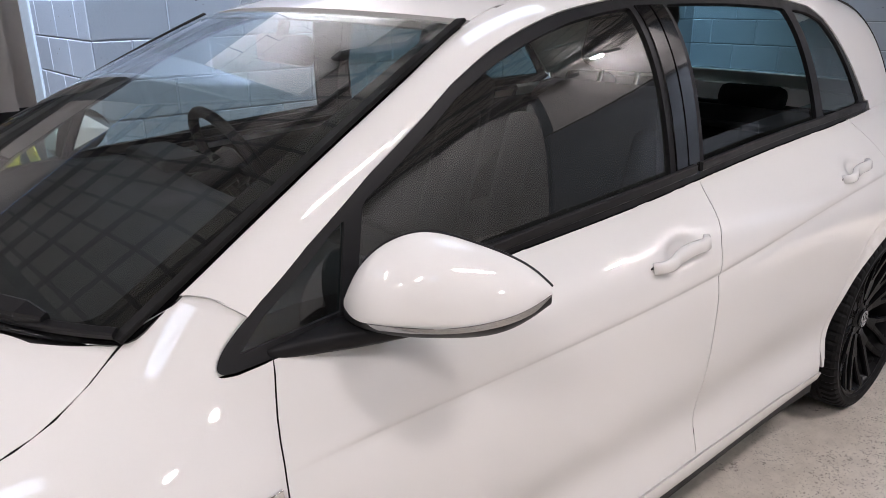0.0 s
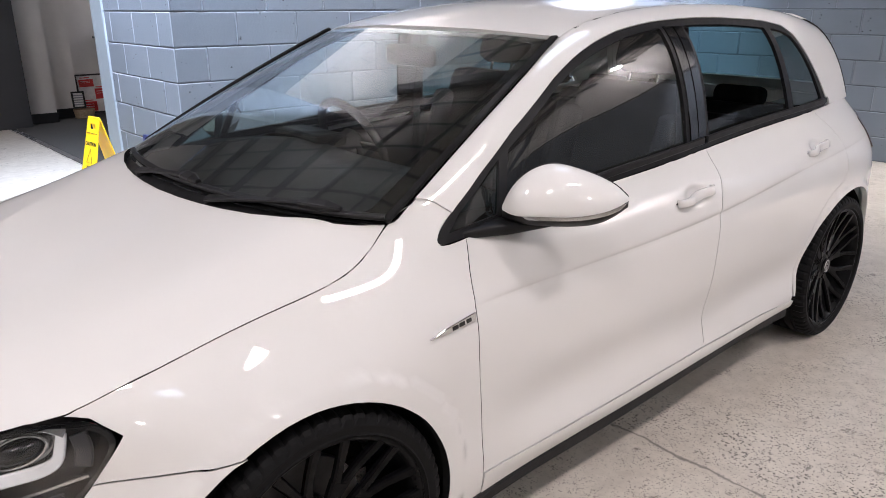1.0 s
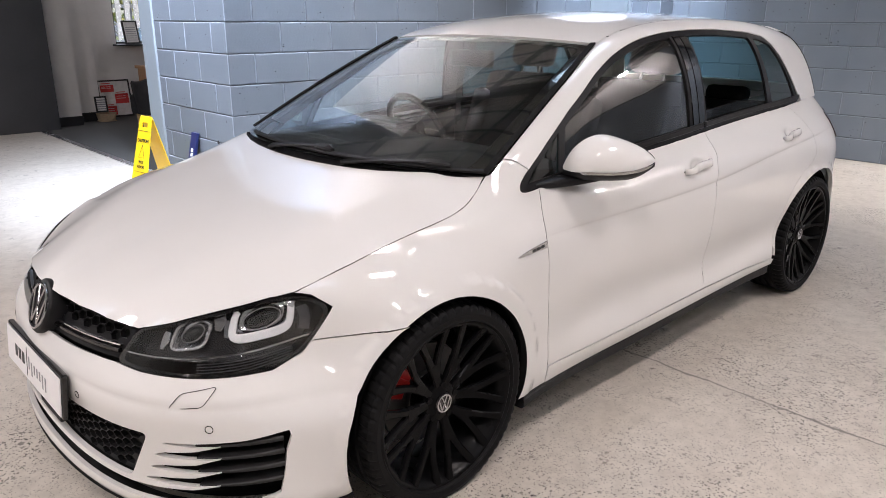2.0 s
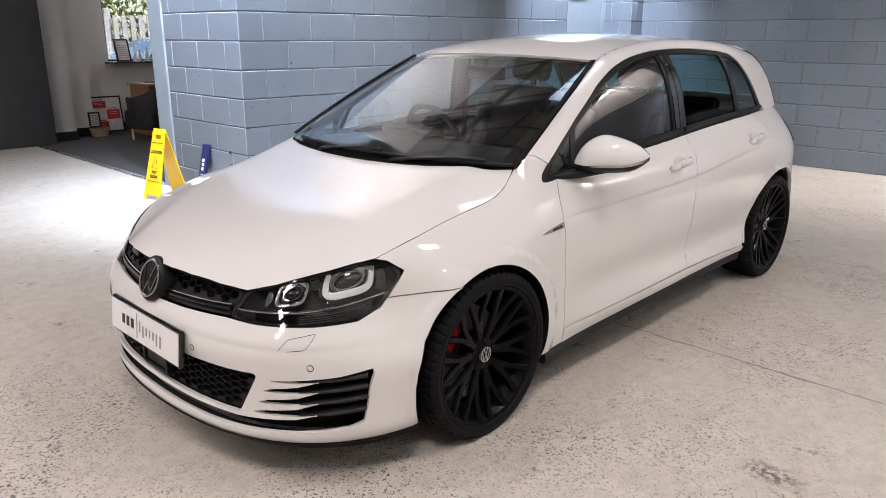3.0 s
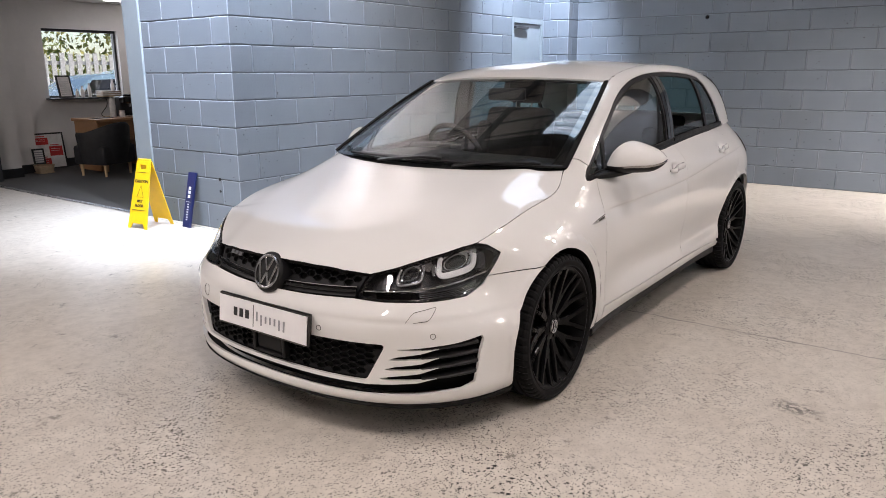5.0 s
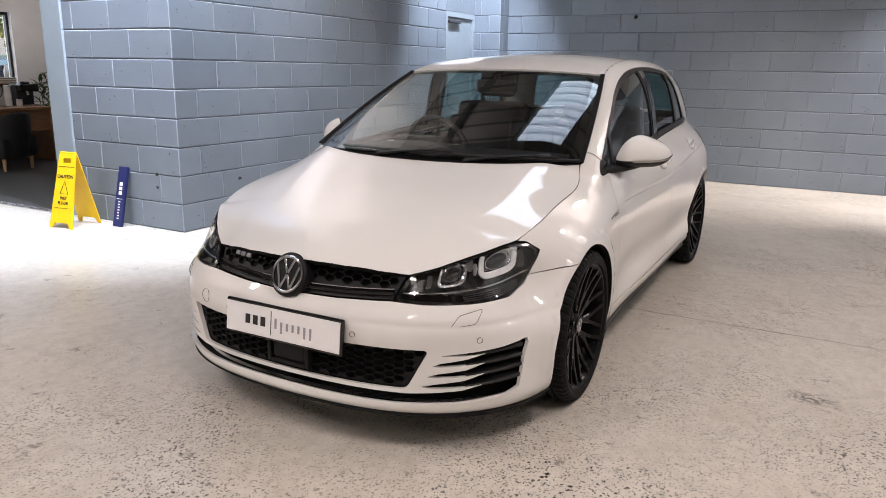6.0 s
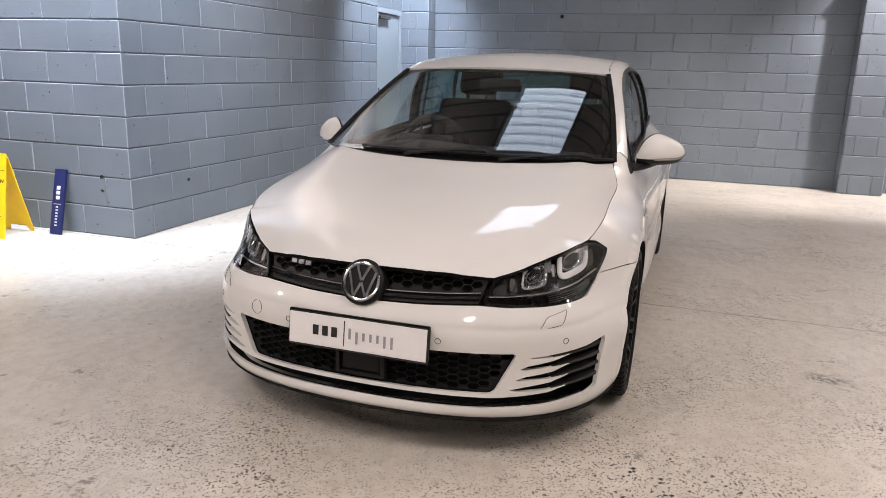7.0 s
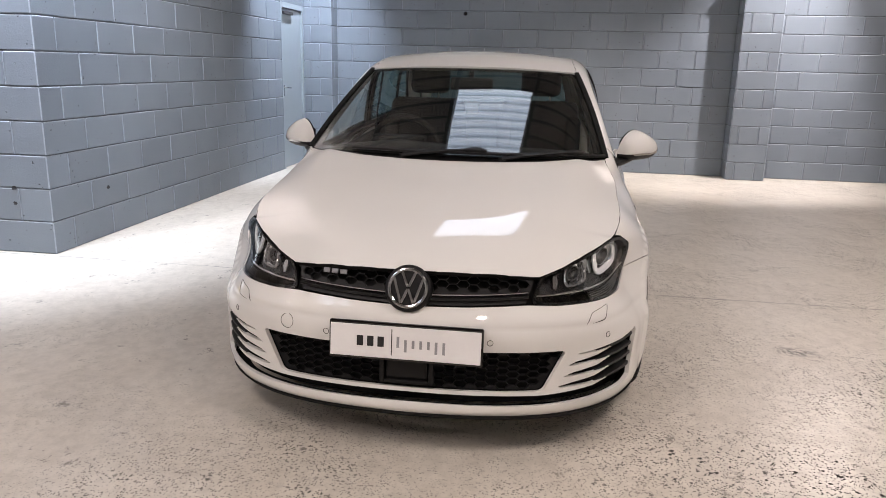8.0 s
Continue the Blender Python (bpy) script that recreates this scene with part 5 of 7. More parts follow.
for sd in (-1, 1):
    panel("front_wing", sheet(skin, fender, [arch_hole_f], (0.022, 0.02), 0.012, sd, gap=0.0014, flange=0.024, lines=CREASE), PAINT, car, seam=UNDER)
    dr = panel("front_door", sheet(skin, door_f, (), (0.03, 0.018), 0.014, sd, gap=0.0014, flange=0.024, lines=CREASE), PAINT, car, seam=UNDER)
    dr2 = panel("rear_door", sheet(skin, door_r, (), (0.03, 0.018), 0.014, sd, gap=0.0014, flange=0.024, lines=CREASE), PAINT, car, seam=UNDER)
    panel("rear_wing", sheet(skin, quarter, [arch_hole_r], (0.028, 0.022), 0.014, sd, gap=0.001, flange=0.02, lines=CREASE), PAINT, car)
    panel("sill", sheet(skin, sill, (), (0.06, 0.012), 0.03, sd, out=0.002, flange=0.01), PAINT, car)
    panel("side_frame", sheet(upper, frame_side, (), (0.03, 0.05), 0.016, sd, gap=0.0008, flange=0.012), PAINT, car)
    panel("pillar_foot", sheet(upper, [(0.30, 1.0), (0.47, 1.0)] + up_uv((0.47, 0.960), (0.435, 0.932), (0.408, 0.910), (0.399, 0.898)) + [(0.402, 0.0), (0.34, 0.0)], (), (0.03, 0.1), 0.02, sd, out=-0.008, flange=0), PAINT, car)
    panel("window_surround", sheet(upper, DLO, [W_TRI, W_FRONT, W_REAR, W_QUART], (0.05, 0.1), 0.02, sd, out=-0.004, flange=0.012), TRIM, car, "black window surround")
    panel("quarter_light", sheet(upper, W_TRI, (), (0.05, 0.1), 0.03, sd, out=-0.010, flange=0), GLASS_R, car)
    panel("front_window", sheet(upper, W_FRONT, (), (0.06, 0.1), 0.03, sd, out=-0.012, flange=0), GLASS_F, car, "closed tinted front side window")
    low_r = W_REAR if sd > 0 else rounded(up_uv((1.625, 0.985), (2.275, 1.014), (2.255, 1.066), (1.612, 1.040)), 0.01)
    panel("rear_window", sheet(upper, low_r, (), (0.06, 0.1), 0.03, sd, out=-0.014, flange=0), GLASS_R, car, "dark rear side window wound most of the way down" if sd < 0 else "dark rear side window")
    panel("rear_quarter_window", sheet(upper, W_QUART, (), (0.06, 0.1), 0.03, sd, out=-0.010, flange=0), GLASS_R, car)
    # gloss pillar cover and belt strips
    pil = up_uv((1.502, 0.965), (1.602, 0.970), (1.540, 1.345), (1.442, 1.345))
    panel("pillar_cover", sheet(upper, pil, [up_uv((1.548, 0.965), (1.554, 0.968), (1.495, 1.345), (1.489, 1.345))], (0.05, 0.1), 0.02, sd, out=0.0005, flange=0.006), GLOSSBLK, car)
    for x0, x1, nm in ((0.60, 1.575, "belt_strip"), (1.60, 2.66, "belt_strip")):
        bm = bmesh.new()
        add_sweep(bm, [tuple(upper(x, 0.035, sd, 0.002)) for x in np.linspace(x0, x1, 16)], 0.012, 0.022)
        part(nm, bm, TRIM, car)
    # skirt
    bm = bmesh.new()
    ys = lambda x: float(skin(s_of_x(x), 0.2, 1)[1])
    xs_k = np.linspace(0.345, 2.205, 24)
    add_sweep(bm, [(x, sd * (ys(x) - 0.018), float(SILL_LOW(x)) - 0.004 - 0.021 - 0.008 * ease((x - 0.4) / 0.6)) for x in xs_k], 0.05, [0.042 + 0.016 * float(ease((x - 0.4) / 0.6)) for x in xs_k])
    add_sweep(bm, [(x, sd * (ys(x) - 0.010), float(SILL_LOW(x)) - 0.004) for x in xs_k], 0.030, 0.012)
    part("side_skirt", bm, TRIM, car, "black plastic side skirt")
    panel("inner_side", sheet(skin, inner, [arc(0, HUB_Z, 0.40, -60, 240, 30), arc(AXLE_R, HUB_Z, 0.40, -60, 240, 30)], (0.1, 0.08), 0.05, sd, out=-0.055, flange=0), UNDER, car)
    # wheel arch liners
    for cx in (0.0, AXLE_R):
        bm = bmesh.new()
        prev = None
        for i in range(29):
            a = radians(-14 + 208 * i / 28)
            c, s = math.cos(a), math.sin(a)
            cur = [bm.verts.new((cx + r * c, sd * y, HUB_Z + r * s)) for r, y in ((0.362, 0.835), (0.37, 0.80), (0.37, 0.52), (0.15, 0.50))]
            if prev:
                for k in range(3):
                    bm.faces.new((prev[k], prev[k + 1], cur[k + 1], cur[k]))
            prev = cur
        part("arch_liner", bm, UNDER, car, smooth=True)

# floor of the car and bulkheads
for nm, dims in (("underbody", (-0.62, 3.1, -0.50, 0.50, 0.17, 0.22)), ("floor_pan", (0.40, 2.24, -0.80, 0.80, 0.16, 0.215)), ("bulkhead", (0.36, 0.42, -0.74, 0.74, 0.2, 0.80)), ("radiator_panel", (-0.62, -0.58, -0.55, 0.55, 0.2, 0.60)), ("boot_panel", (2.72, 2.76, -0.62, 0.62, 0.2, 0.98))):
    part(nm, box(*dims, 0.005), UNDER, car)


# ---- the car: wheels ----
TY_R, TY_W, RIM_R = 0.316, 0.222, 0.262


def finish(name, bm, material, smooth=False):
    me = bpy.data.meshes.new(name)
    bm.to_mesh(me)
    bm.free()
    me.materials.append(material)
    if smooth:
        me.polygons.foreach_set("use_smooth", [True] * len(me.polygons))
    return me


def tyre_mesh():
    """Round body with four grooves and notched shoulders."""
    bm = bmesh.new()
    w = TY_W / 2
    prof = [(RIM_R - 0.008, -w * 0.80), (RIM_R + 0.002, -w * 0.92), (RIM_R + 0.006, -w * 0.985), (RIM_R + 0.010, -w * 0.965), (RIM_R + 0.026, -w), (TY_R - 0.024, -w * 0.99), (TY_R - 0.012, -w * 0.95), (TY_R - 0.004, -w * 0.88), (TY_R - 0.0005, -w * 0.74)]
    mid = []
    for c in (-0.5, -0.17, 0.17, 0.5):
        mid += [(TY_R, (c - 0.06) * w), (TY_R - 0.008, (c - 0.05) * w), (TY_R - 0.008, (c + 0.05) * w), (TY_R, (c + 0.06) * w)]
    rows = prof + mid + [(r, -z) for r, z in reversed(prof)]
    n = 240
    notch = {6, 7, 8, 9, len(rows) - 7, len(rows) - 8, len(rows) - 9, len(rows) - 10}
    rings = []
    for k, (r, z) in enumerate(rows):
        ring = []
        for i in range(n):
            sway = (z / w) * 0.05
            a = 2 * math.pi * i / n + sway
            rr = r - (0.006 if k in notch and i % 4 == 0 else 0)
            ring.append(bm.verts.new((rr * math.cos(a), rr * math.sin(a), z)))
        rings.append(ring)
    for p, q in zip(rings, rings[1:]):
        for i in range(n):
            j = (i + 1) % n
            bm.faces.new((p[i], p[j], q[j], q[i]))
    return finish("tyre", bm, RUBBER)


def rim_mesh():
    bm = bmesh.new()
    add_lathe(bm, [(RIM_R - 0.012, -0.10), (RIM_R - 0.03, -0.09), (RIM_R - 0.045, -0.02), (RIM_R - 0.035, 0.04), (RIM_R - 0.016, 0.085), (RIM_R + 0.002, 0.096), (RIM_R + 0.004, 0.099), (RIM_R - 0.004, 0.101), (RIM_R - 0.012, 0.095), (RIM_R - 0.022, 0.07)], n=72)
    return finish("wheel", bm, RIM, True)


def hub_mesh():
    bm = bmesh.new()
    add_lathe(bm, [(0.0, 0.066), (0.033, 0.066), (0.036, 0.064), (0.060, 0.058), (0.070, 0.048), (0.074, 0.0), (0.06, -0.01)], n=40)
    for k in range(5):
        a = radians(72 * k + 54)
        add_cyl(bm, 0.0115, 0.0105, 0.012, pose(0.055 * math.cos(a), 0.055 * math.sin(a), 0.051), 12)
    return finish("hub", bm, SPOKE)


def spoke_mesh(lean):
    """One forked spoke, pointing along +x; its foot leans to one side."""
    bm = bmesh.new()
    zf = lambda r: 0.046 + 0.042 * (r / 0.25) ** 1.8
    P = lambda r, a, dz=0.0: (r * math.cos(radians(a)), r * math.sin(radians(a)), zf(r) + dz)
    add_sweep(bm, [P(0.045, lean * 5), P(0.09, lean * 1), P(0.142, 0)], [0.028, 0.032, 0.050], 0.020, (0, 0, 1))
    for sg in (-1, 1):
        add_sweep(bm, [P(0.126, sg * 3.0), P(0.19, sg * 7.8), P(0.256, sg * 11.2)], [0.024, 0.022, 0.027], 0.018, (0, 0, 1))
    return finish("spoke", bm, SPOKE)


def cap_mesh():
    bm = bmesh.new()
    add_lathe(bm, [(0.0, 0.0), (0.029, 0.0), (0.031, -0.003), (0.031, -0.01)], n=36)
    me = bpy.data.meshes.new("centre_cap")
    bm.to_mesh(me)
    bm.free()
    me.materials.append(GLOSSBLK)
    return me


def mark_mesh(r, thick, deep, pieces=("ring", "upper", "lower")):
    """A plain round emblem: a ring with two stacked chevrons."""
    bm = bmesh.new()
    if "ring" in pieces:
        add_lathe(bm, [(r - thick, 0.0), (r - thick, deep), (r - thick * 0.5, deep * 1.25), (r, deep), (r, 0.0)], n=56)
    w = thick * 0.95
    q = r - thick * 0.6
    for nm, pts in (("upper", ((-0.38, 0.90), (-0.03, 0.08), (0.03, 0.08), (0.38, 0.90))), ("lower", ((-0.80, 0.55), (-0.37, -0.80), (-0.33, -0.80), (-0.02, -0.06), (0.02, -0.06), (0.33, -0.80), (0.37, -0.80), (0.80, 0.55)))):
        if nm in pieces:
            add_sweep(bm, [(x * q, y * q, deep * 0.5) for x, y in pts], w, deep, (0, 0, 1))
    me = bpy.data.meshes.new("emblem")
    bm.to_mesh(me)
    bm.free()
    return me


def disc_mesh():
    bm = bmesh.new()
    add_lathe(bm, [(0.075, -0.012), (0.075, 0.0), (0.16, 0.0), (0.162, -0.011), (0.16, -0.022), (0.075, -0.022)], n=60)
    add_lathe(bm, [(0.0, 0.022), (0.07, 0.022), (0.075, 0.018), (0.075, -0.01)], n=40)
    me = bpy.data.meshes.new("brake_disc")
    bm.to_mesh(me)
    bm.free()
    me.materials.append(STEEL)
    return me


def caliper_mesh():
    bm = bmesh.new()
    for i in range(3):
        a = -18 + 12 * i
        m = pose(0, 0, 0, 0, 0, a)
        add_box(bm, 0.105, 0.172, -0.019, 0.019, -0.05, 0.022 + (0.008 if i in (1, 3) else 0), 0.006, m=m)
    me = bpy.data.meshes.new("brake_caliper")
    bm.to_mesh(me)
    bm.free()
    me.materials.append(RED)
    return me


HUB_ME, SPOKE_ME = hub_mesh(), (spoke_mesh(-1), spoke_mesh(1))
TYRE_ME, RIM_ME, CAP_ME, DISC_ME, CAL_ME = tyre_mesh(), rim_mesh(), cap_mesh(), disc_mesh(), caliper_mesh()
MARK_ME = mark_mesh(0.029, 0.0045, 0.0025)
MARK_ME.materials.append(SILVER)
for cx, cy in ((0.0, 0.762), (AXLE_R, 0.764)):
    for sd in (-1, 1):
        wheel = new("wheel", RIM_ME)
        wheel.parent = car
        spin = 31 if cx == 0 else 12
        wheel.matrix_world = pose(cx, sd * cy, TY_R - 0.003) @ pose(0, 0, 0, 90 if sd < 0 else -90) @ pose(0, 0, 0, 0, 0, spin)
        tagged(wheel, "gloss black multi spoke alloy wheel")
        for nm, me, dz, rot in (("tyre", TYRE_ME, 0.0, 0), ("hub", HUB_ME, 0.0, 0), ("centre_cap", CAP_ME, 0.070, 0), ("cap_mark", MARK_ME, 0.0705, -spin), ("brake_disc", DISC_ME, -0.02, 0), ("brake_caliper", CAL_ME, -0.02, (152 if sd < 0 else 28) - spin)):
            if nm == "brake_caliper" and cx > 0:
                rot += 180
            ob = new(nm, me)
            ob.parent = wheel
            ob.matrix_local = pose(0, 0, dz, 0, 0, rot)
        for k in range(10):
            ob = new("spoke", SPOKE_ME[k % 2])
            ob.parent = wheel
            ob.matrix_local = pose(0, 0, 0, 0, 0, 36 * k + (-1 if k % 2 else 1))


# ---- the car: lamps, grilles, plate, mirrors, handles ----
S_L0, S_L1 = uv_at(-0.769, 0.408, 0.560)[0], uv_at(-0.345, 0.769, 0.705)[0]


def shrink(poly, k):
    cx, cy = sum(p[0] for p in poly) / len(poly), sum(p[1] for p in poly) / len(poly)
    return [(cx + (x - cx) * (1 - k * 0.5), cy + (z - cy) * (1 - k)) for x, z in poly]


def on_skin(pts, sd, out):
    return [tuple(skin(s, z, sd, out)) for s, z in pts]


def skin_bar(name, pts, wide, high, out, sd, material, parent, label="", closed=False):
    """A bar that follows the skin through (s, z) points."""
    bm = bmesh.new()
    ups = []
    for s, z in pts:
        a, b, c = skin(s, z, sd), skin(s + 1e-3, z, sd), skin(s, z + 1e-3, sd)
        n = np.cross(b - a, c - a)
        n = n / np.linalg.norm(n)
        ups.append(Vector(n if n[0] < 0.6 and (n[1] * sd > -0.2) else -n))
    add_sweep(bm, on_skin(pts, sd, out), wide, high, ups, closed)
    return part(name, bm, material, parent, label)


for sd in (-1, 1):
    lamp_unit = panel("headlamp", sheet(skin, LAMP_POLY, (), (0.03, 0.02), 0.012, sd, out=0.002, flange=0.004), LENS, car, "clear headlamp with dark housing and U shaped light guides")
    sl = lambda f: S_L0 + (S_L1 - S_L0) * f
    panel("lamp_housing", sheet(skin, [(a, c - 0.006) for a, c in shrink(LAMP_POLY, 0.20)], (), (0.04, 0.03), 0.012, sd, out=-0.056, flange=-0.030), LAMPBLK, lamp_unit)
    panel("lamp_edge", sheet(skin, LAMP_POLY, [shrink(LAMP_POLY, 0.09)], (0.03, 0.03), 0.010, sd, out=-0.003, flange=0.012), GLOSSBLK, lamp_unit)
    # the two units: a squarish bowl, its lens, a light guide round three sides
    for f0, f1, z0, z1, outer_unit in ((0.535, 0.845, 0.630, 0.712, True), (0.255, 0.435, 0.603, 0.668, False)):
        sc, zc, hw, hz = sl((f0 + f1) / 2), (z0 + z1) / 2 + 0.004, (sl(f1) - sl(f0)) / 2, (z1 - z0) / 2

        def ring(k, out, n=32, a0=0.0, a1=2 * math.pi, e=0.5):
            pts = []
            for i in range(n):
                a = a0 + (a1 - a0) * i / (n if a1 - a0 > 6.2 else n - 1)
                c, q = math.cos(a), math.sin(a)
                u, v = abs(c) ** e * (1 if c > 0 else -1), abs(q) ** e * (1 if q > 0 else -1)
                ds = hw * k * u + 0.010 * v
                pts.append((sc + ds, zc + hz * k * v + 0.11 * ds))
            return pts, [tuple(skin(s, z, sd, out)) for s, z in pts]

        bm = bmesh.new()
        loops = [[bm.verts.new(p) for p in ring(k, o, e=e)[1]] for k, o, e in ((1.02, -0.022, 0.5), (0.86, -0.030, 0.55), (0.74, -0.044, 0.7), (0.58, -0.046, 1.0))]
        for p, q in zip(loops, loops[1:]):
            for i in range(32):
                j = (i + 1) % 32
                bm.faces.new((p[i], p[j], q[j], q[i]))
        part("reflector_bowl", bm, REFLECT, lamp_unit, "bright reflector bowl")
        bm = bmesh.new()
        loops = [[bm.verts.new(p) for p in ring(k, o, e=1.0)[1]] for k, o in ((0.59, -0.047), (0.54, -0.034), (0.42, -0.025), (0.2, -0.020))]
        for p, q in zip(loops, loops[1:]):
            for i in range(32):
                j = (i + 1) % 32
                bm.faces.new((p[i], p[j], q[j], q[i]))
        bm.faces.new(loops[-1])
        part("projector", bm, GLOSSBLK, lamp_unit, smooth=True)
        skin_bar("projector_rim", ring(0.60, 0, e=1.0)[0], 0.005, 0.008, -0.034, sd, CHROME if outer_unit else DARKCHROME, lamp_unit, closed=True)
        guide = ring(0.90 if outer_unit else 0.94, 0, 22, radians(-218), radians(38))[0]
        skin_bar("light_guide", guide, [0.014 + 0.010 * math.sin(math.pi * i / 21) for i in range(22)] if outer_unit else 0.009, 0.010, -0.022, sd, DRL if outer_unit else SILVER, lamp_unit, "white U shaped light guide" if outer_unit else "silver inner light frame")
    # facets between the units, reflector at the top corner, fluted strip below a chrome line
    for f, z, w in ((0.465, 0.668, 0.034), (0.505, 0.652, 0.022), (0.185, 0.616, 0.024)):
        skin_bar("facet", [(sl(f), z - 0.022), (sl(f + 0.012), z), (sl(f + 0.016), z + 0.018)], [w * 0.5, w, w * 0.7], 0.008, -0.040, sd, REFLECT, lamp_unit)
    skin_bar("corner_reflector", smooth_line([(sl(0.62), 0.715), (sl(0.70), 0.721), (sl(0.79), 0.720), (sl(0.85), 0.708)], 4), 0.018, 0.008, -0.020, sd, REFLECT, lamp_unit)
    skin_bar("side_marker", smooth_line([(sl(0.885), 0.700), (sl(0.895), 0.670), (sl(0.885), 0.640)], 4), 0.030, 0.010, -0.030, sd, LAMPGREY, lamp_unit)
    skin_bar("chrome_line", smooth_line([(sl(0.03), 0.586), (sl(0.2), 0.589), (sl(0.45), 0.597), (sl(0.7), 0.610), (sl(0.90), 0.632)], 5), 0.007, 0.008, -0.009, sd, CHROME, lamp_unit, "thin chrome line")
    for k in range(5):
        skin_bar("flute", smooth_line([(sl(0.40), 0.581 - 0.006 * k), (sl(0.62), 0.588 - 0.006 * k), (sl(0.82), 0.603 - 0.0055 * k)], 4), 0.0025, 0.005, -0.012, sd, LAMPGREY, lamp_unit)
    # washer cover, sensors
    wc = rounded(uvs((-0.728, 0.603, 0.486), (-0.703, 0.625, 0.525), (-0.630, 0.679, 0.541), (-0.660, 0.660, 0.496)), 0.012)
    skin_bar("washer_cover", densify(wc, 0.008), 0.0016, 0.002, 0.0002, sd, TRIM, car, "outline of the headlamp washer cover", closed=True)
    for x, y, z in ((-0.847, 0.285, 0.441), (-0.666, 0.688, 0.438)):
        s0, z0 = uv_at(x, y, z)
        skin_bar("parking_sensor", [(s0 + 0.010 * math.cos(a), z0 + 0.010 * math.sin(a)) for a in np.linspace(0, 2 * math.pi, 16, endpoint=False)], 0.0018, 0.002, 0.0002, sd, TRIM, car, closed=True)
    # blades inside the side intakes
    for zz in (0.386, 0.350, 0.311, 0.270):
        skin_bar("intake_blade", smooth_line([(uv_at(-0.70, 0.66, zz)[0], zz - 0.001), (uv_at(-0.62, 0.73, zz)[0], zz + 0.003), (uv_at(-0.52, 0.79, zz)[0], zz + 0.010)], 4), [0.005 + 0.0012 * i for i in range(9)], 0.05, -0.032, sd, BLADE, car)
# tow eye cover
s0, z0 = uv_at(-0.81, 0.44, 0.455)
skin_bar("tow_eye_cover", [(s0 + 0.026 * math.cos(a), z0 + 0.026 * math.sin(a)) for a in np.linspace(0, 2 * math.pi, 24, endpoint=False)], 0.0014, 0.002, 0.0002, 1, TRIM, car, closed=True)


def hex_grid(poly, w, h, x_keep=None):
    """Honeycomb openings inside a polygon."""
    xs, ys = [p[0] for p in poly], [p[1] for p in poly]
    out = []
    dx, dy = w * 0.75, h
    n = int((max(xs) - min(xs)) / dx) + 2
    for i in range(-n // 2, n // 2 + 1):
        for j in range(-1, int((max(ys) - min(ys)) / dy) + 2):
            cx, cy = i * dx, min(ys) + (j + (0.5 if i % 2 else 0.0)) * dy
            if x_keep and not x_keep(cx, cy):
                continue
            hx = [(cx + w * 0.475 * a, cy + h * 0.455 * b) for a, b in ((-1, 0), (-0.5, -1), (0.5, -1), (1, 0), (0.5, 1), (-0.5, 1))]
            if inside(np.array([p[0] for p in hx]), np.array([p[1] for p in hx]), poly).all():
                out.append(hx)
    return out


mid_gap = lambda x, z: abs(x) > 0.05
top_area = [(s, z) if z > 0.6 else (s, z + 0.032) for s, z in GRILLE_FULL]
panel("grille", sheet(nose, shrink(GRILLE_FULL, 0.015), hex_grid(top_area, 0.050, 0.0255, mid_gap), (0.05, 0.03), 0.02, 1, out=-0.016, flange=0.014), TRIM, car, "black honeycomb grille")
panel("lower_grille", sheet(nose, LOWER_FULL, hex_grid(LOWER_FULL, 0.050, 0.0255, lambda x, z: abs(x) > 0.10 or z > 0.36), (0.05, 0.03), 0.02, 1, out=-0.022, flange=0.014), TRIM, car, "black honeycomb lower grille")
for nm, z, w, mt in (("grille_strip", 0.586, 0.005, CHROME), ("grille_rail", 0.573, 0.012, GLOSSBLK)):
    bm = bmesh.new()
    add_sweep(bm, [tuple(nose(s, z + 0.012 * abs(s / 0.43) ** 2, 1, -0.006)) for s in np.linspace(-0.425, 0.425, 31)], w, 0.012, (-1, 0, 0.2))
    part(nm, bm, mt, car, "thin chrome strip" if mt is CHROME else "")
# radar box in the lower grille
bm = bmesh.new()
add_box(bm, -0.850, -0.82, -0.075, 0.075, 0.285, 0.372, 0.010)
part("radar_cover", bm, TRIM, car, "black sensor cover")
bm = bmesh.new()
for a in ((-0.095, -0.078, 0.272, 0.375), (0.078, 0.095, 0.272, 0.375)):
    add_box(bm, -0.856, -0.825, a[0], a[1], a[2], a[3], 0.004)
add_box(bm, -0.856, -0.825, -0.078, 0.078, 0.270, 0.284, 0.004)
part("radar_frame", bm, TRIM, car)
# round emblem on the nose
em_m = Matrix.Translation((-0.833, 0, 0.611)) @ Vector((-0.93, 0, 0.36)).normalized().to_track_quat("Z", "Y").to_matrix().to_4x4()
bm = bmesh.new()
add_lathe(bm, [(0.0, 0.004), (0.066, 0.004), (0.076, 0.003), (0.081, -0.004), (0.079, -0.055)], em_m, 56)
emblem = part("emblem_base", bm, TRIM, car, "black round emblem base", smooth=True)
for piece, nm in (("ring", "emblem_ring"), ("upper", "emblem_mark"), ("lower", "emblem_mark")):
    me = mark_mesh(0.069, 0.0105, 0.006, (piece,))
    me.materials.append(DARKCHROME)
    ob = new(nm, me)
    ob.parent = emblem
    ob.matrix_local = em_m @ pose(0, 0, 0.003)
    tagged(ob, "chrome ring" if piece == "ring" else "plain chrome chevron")
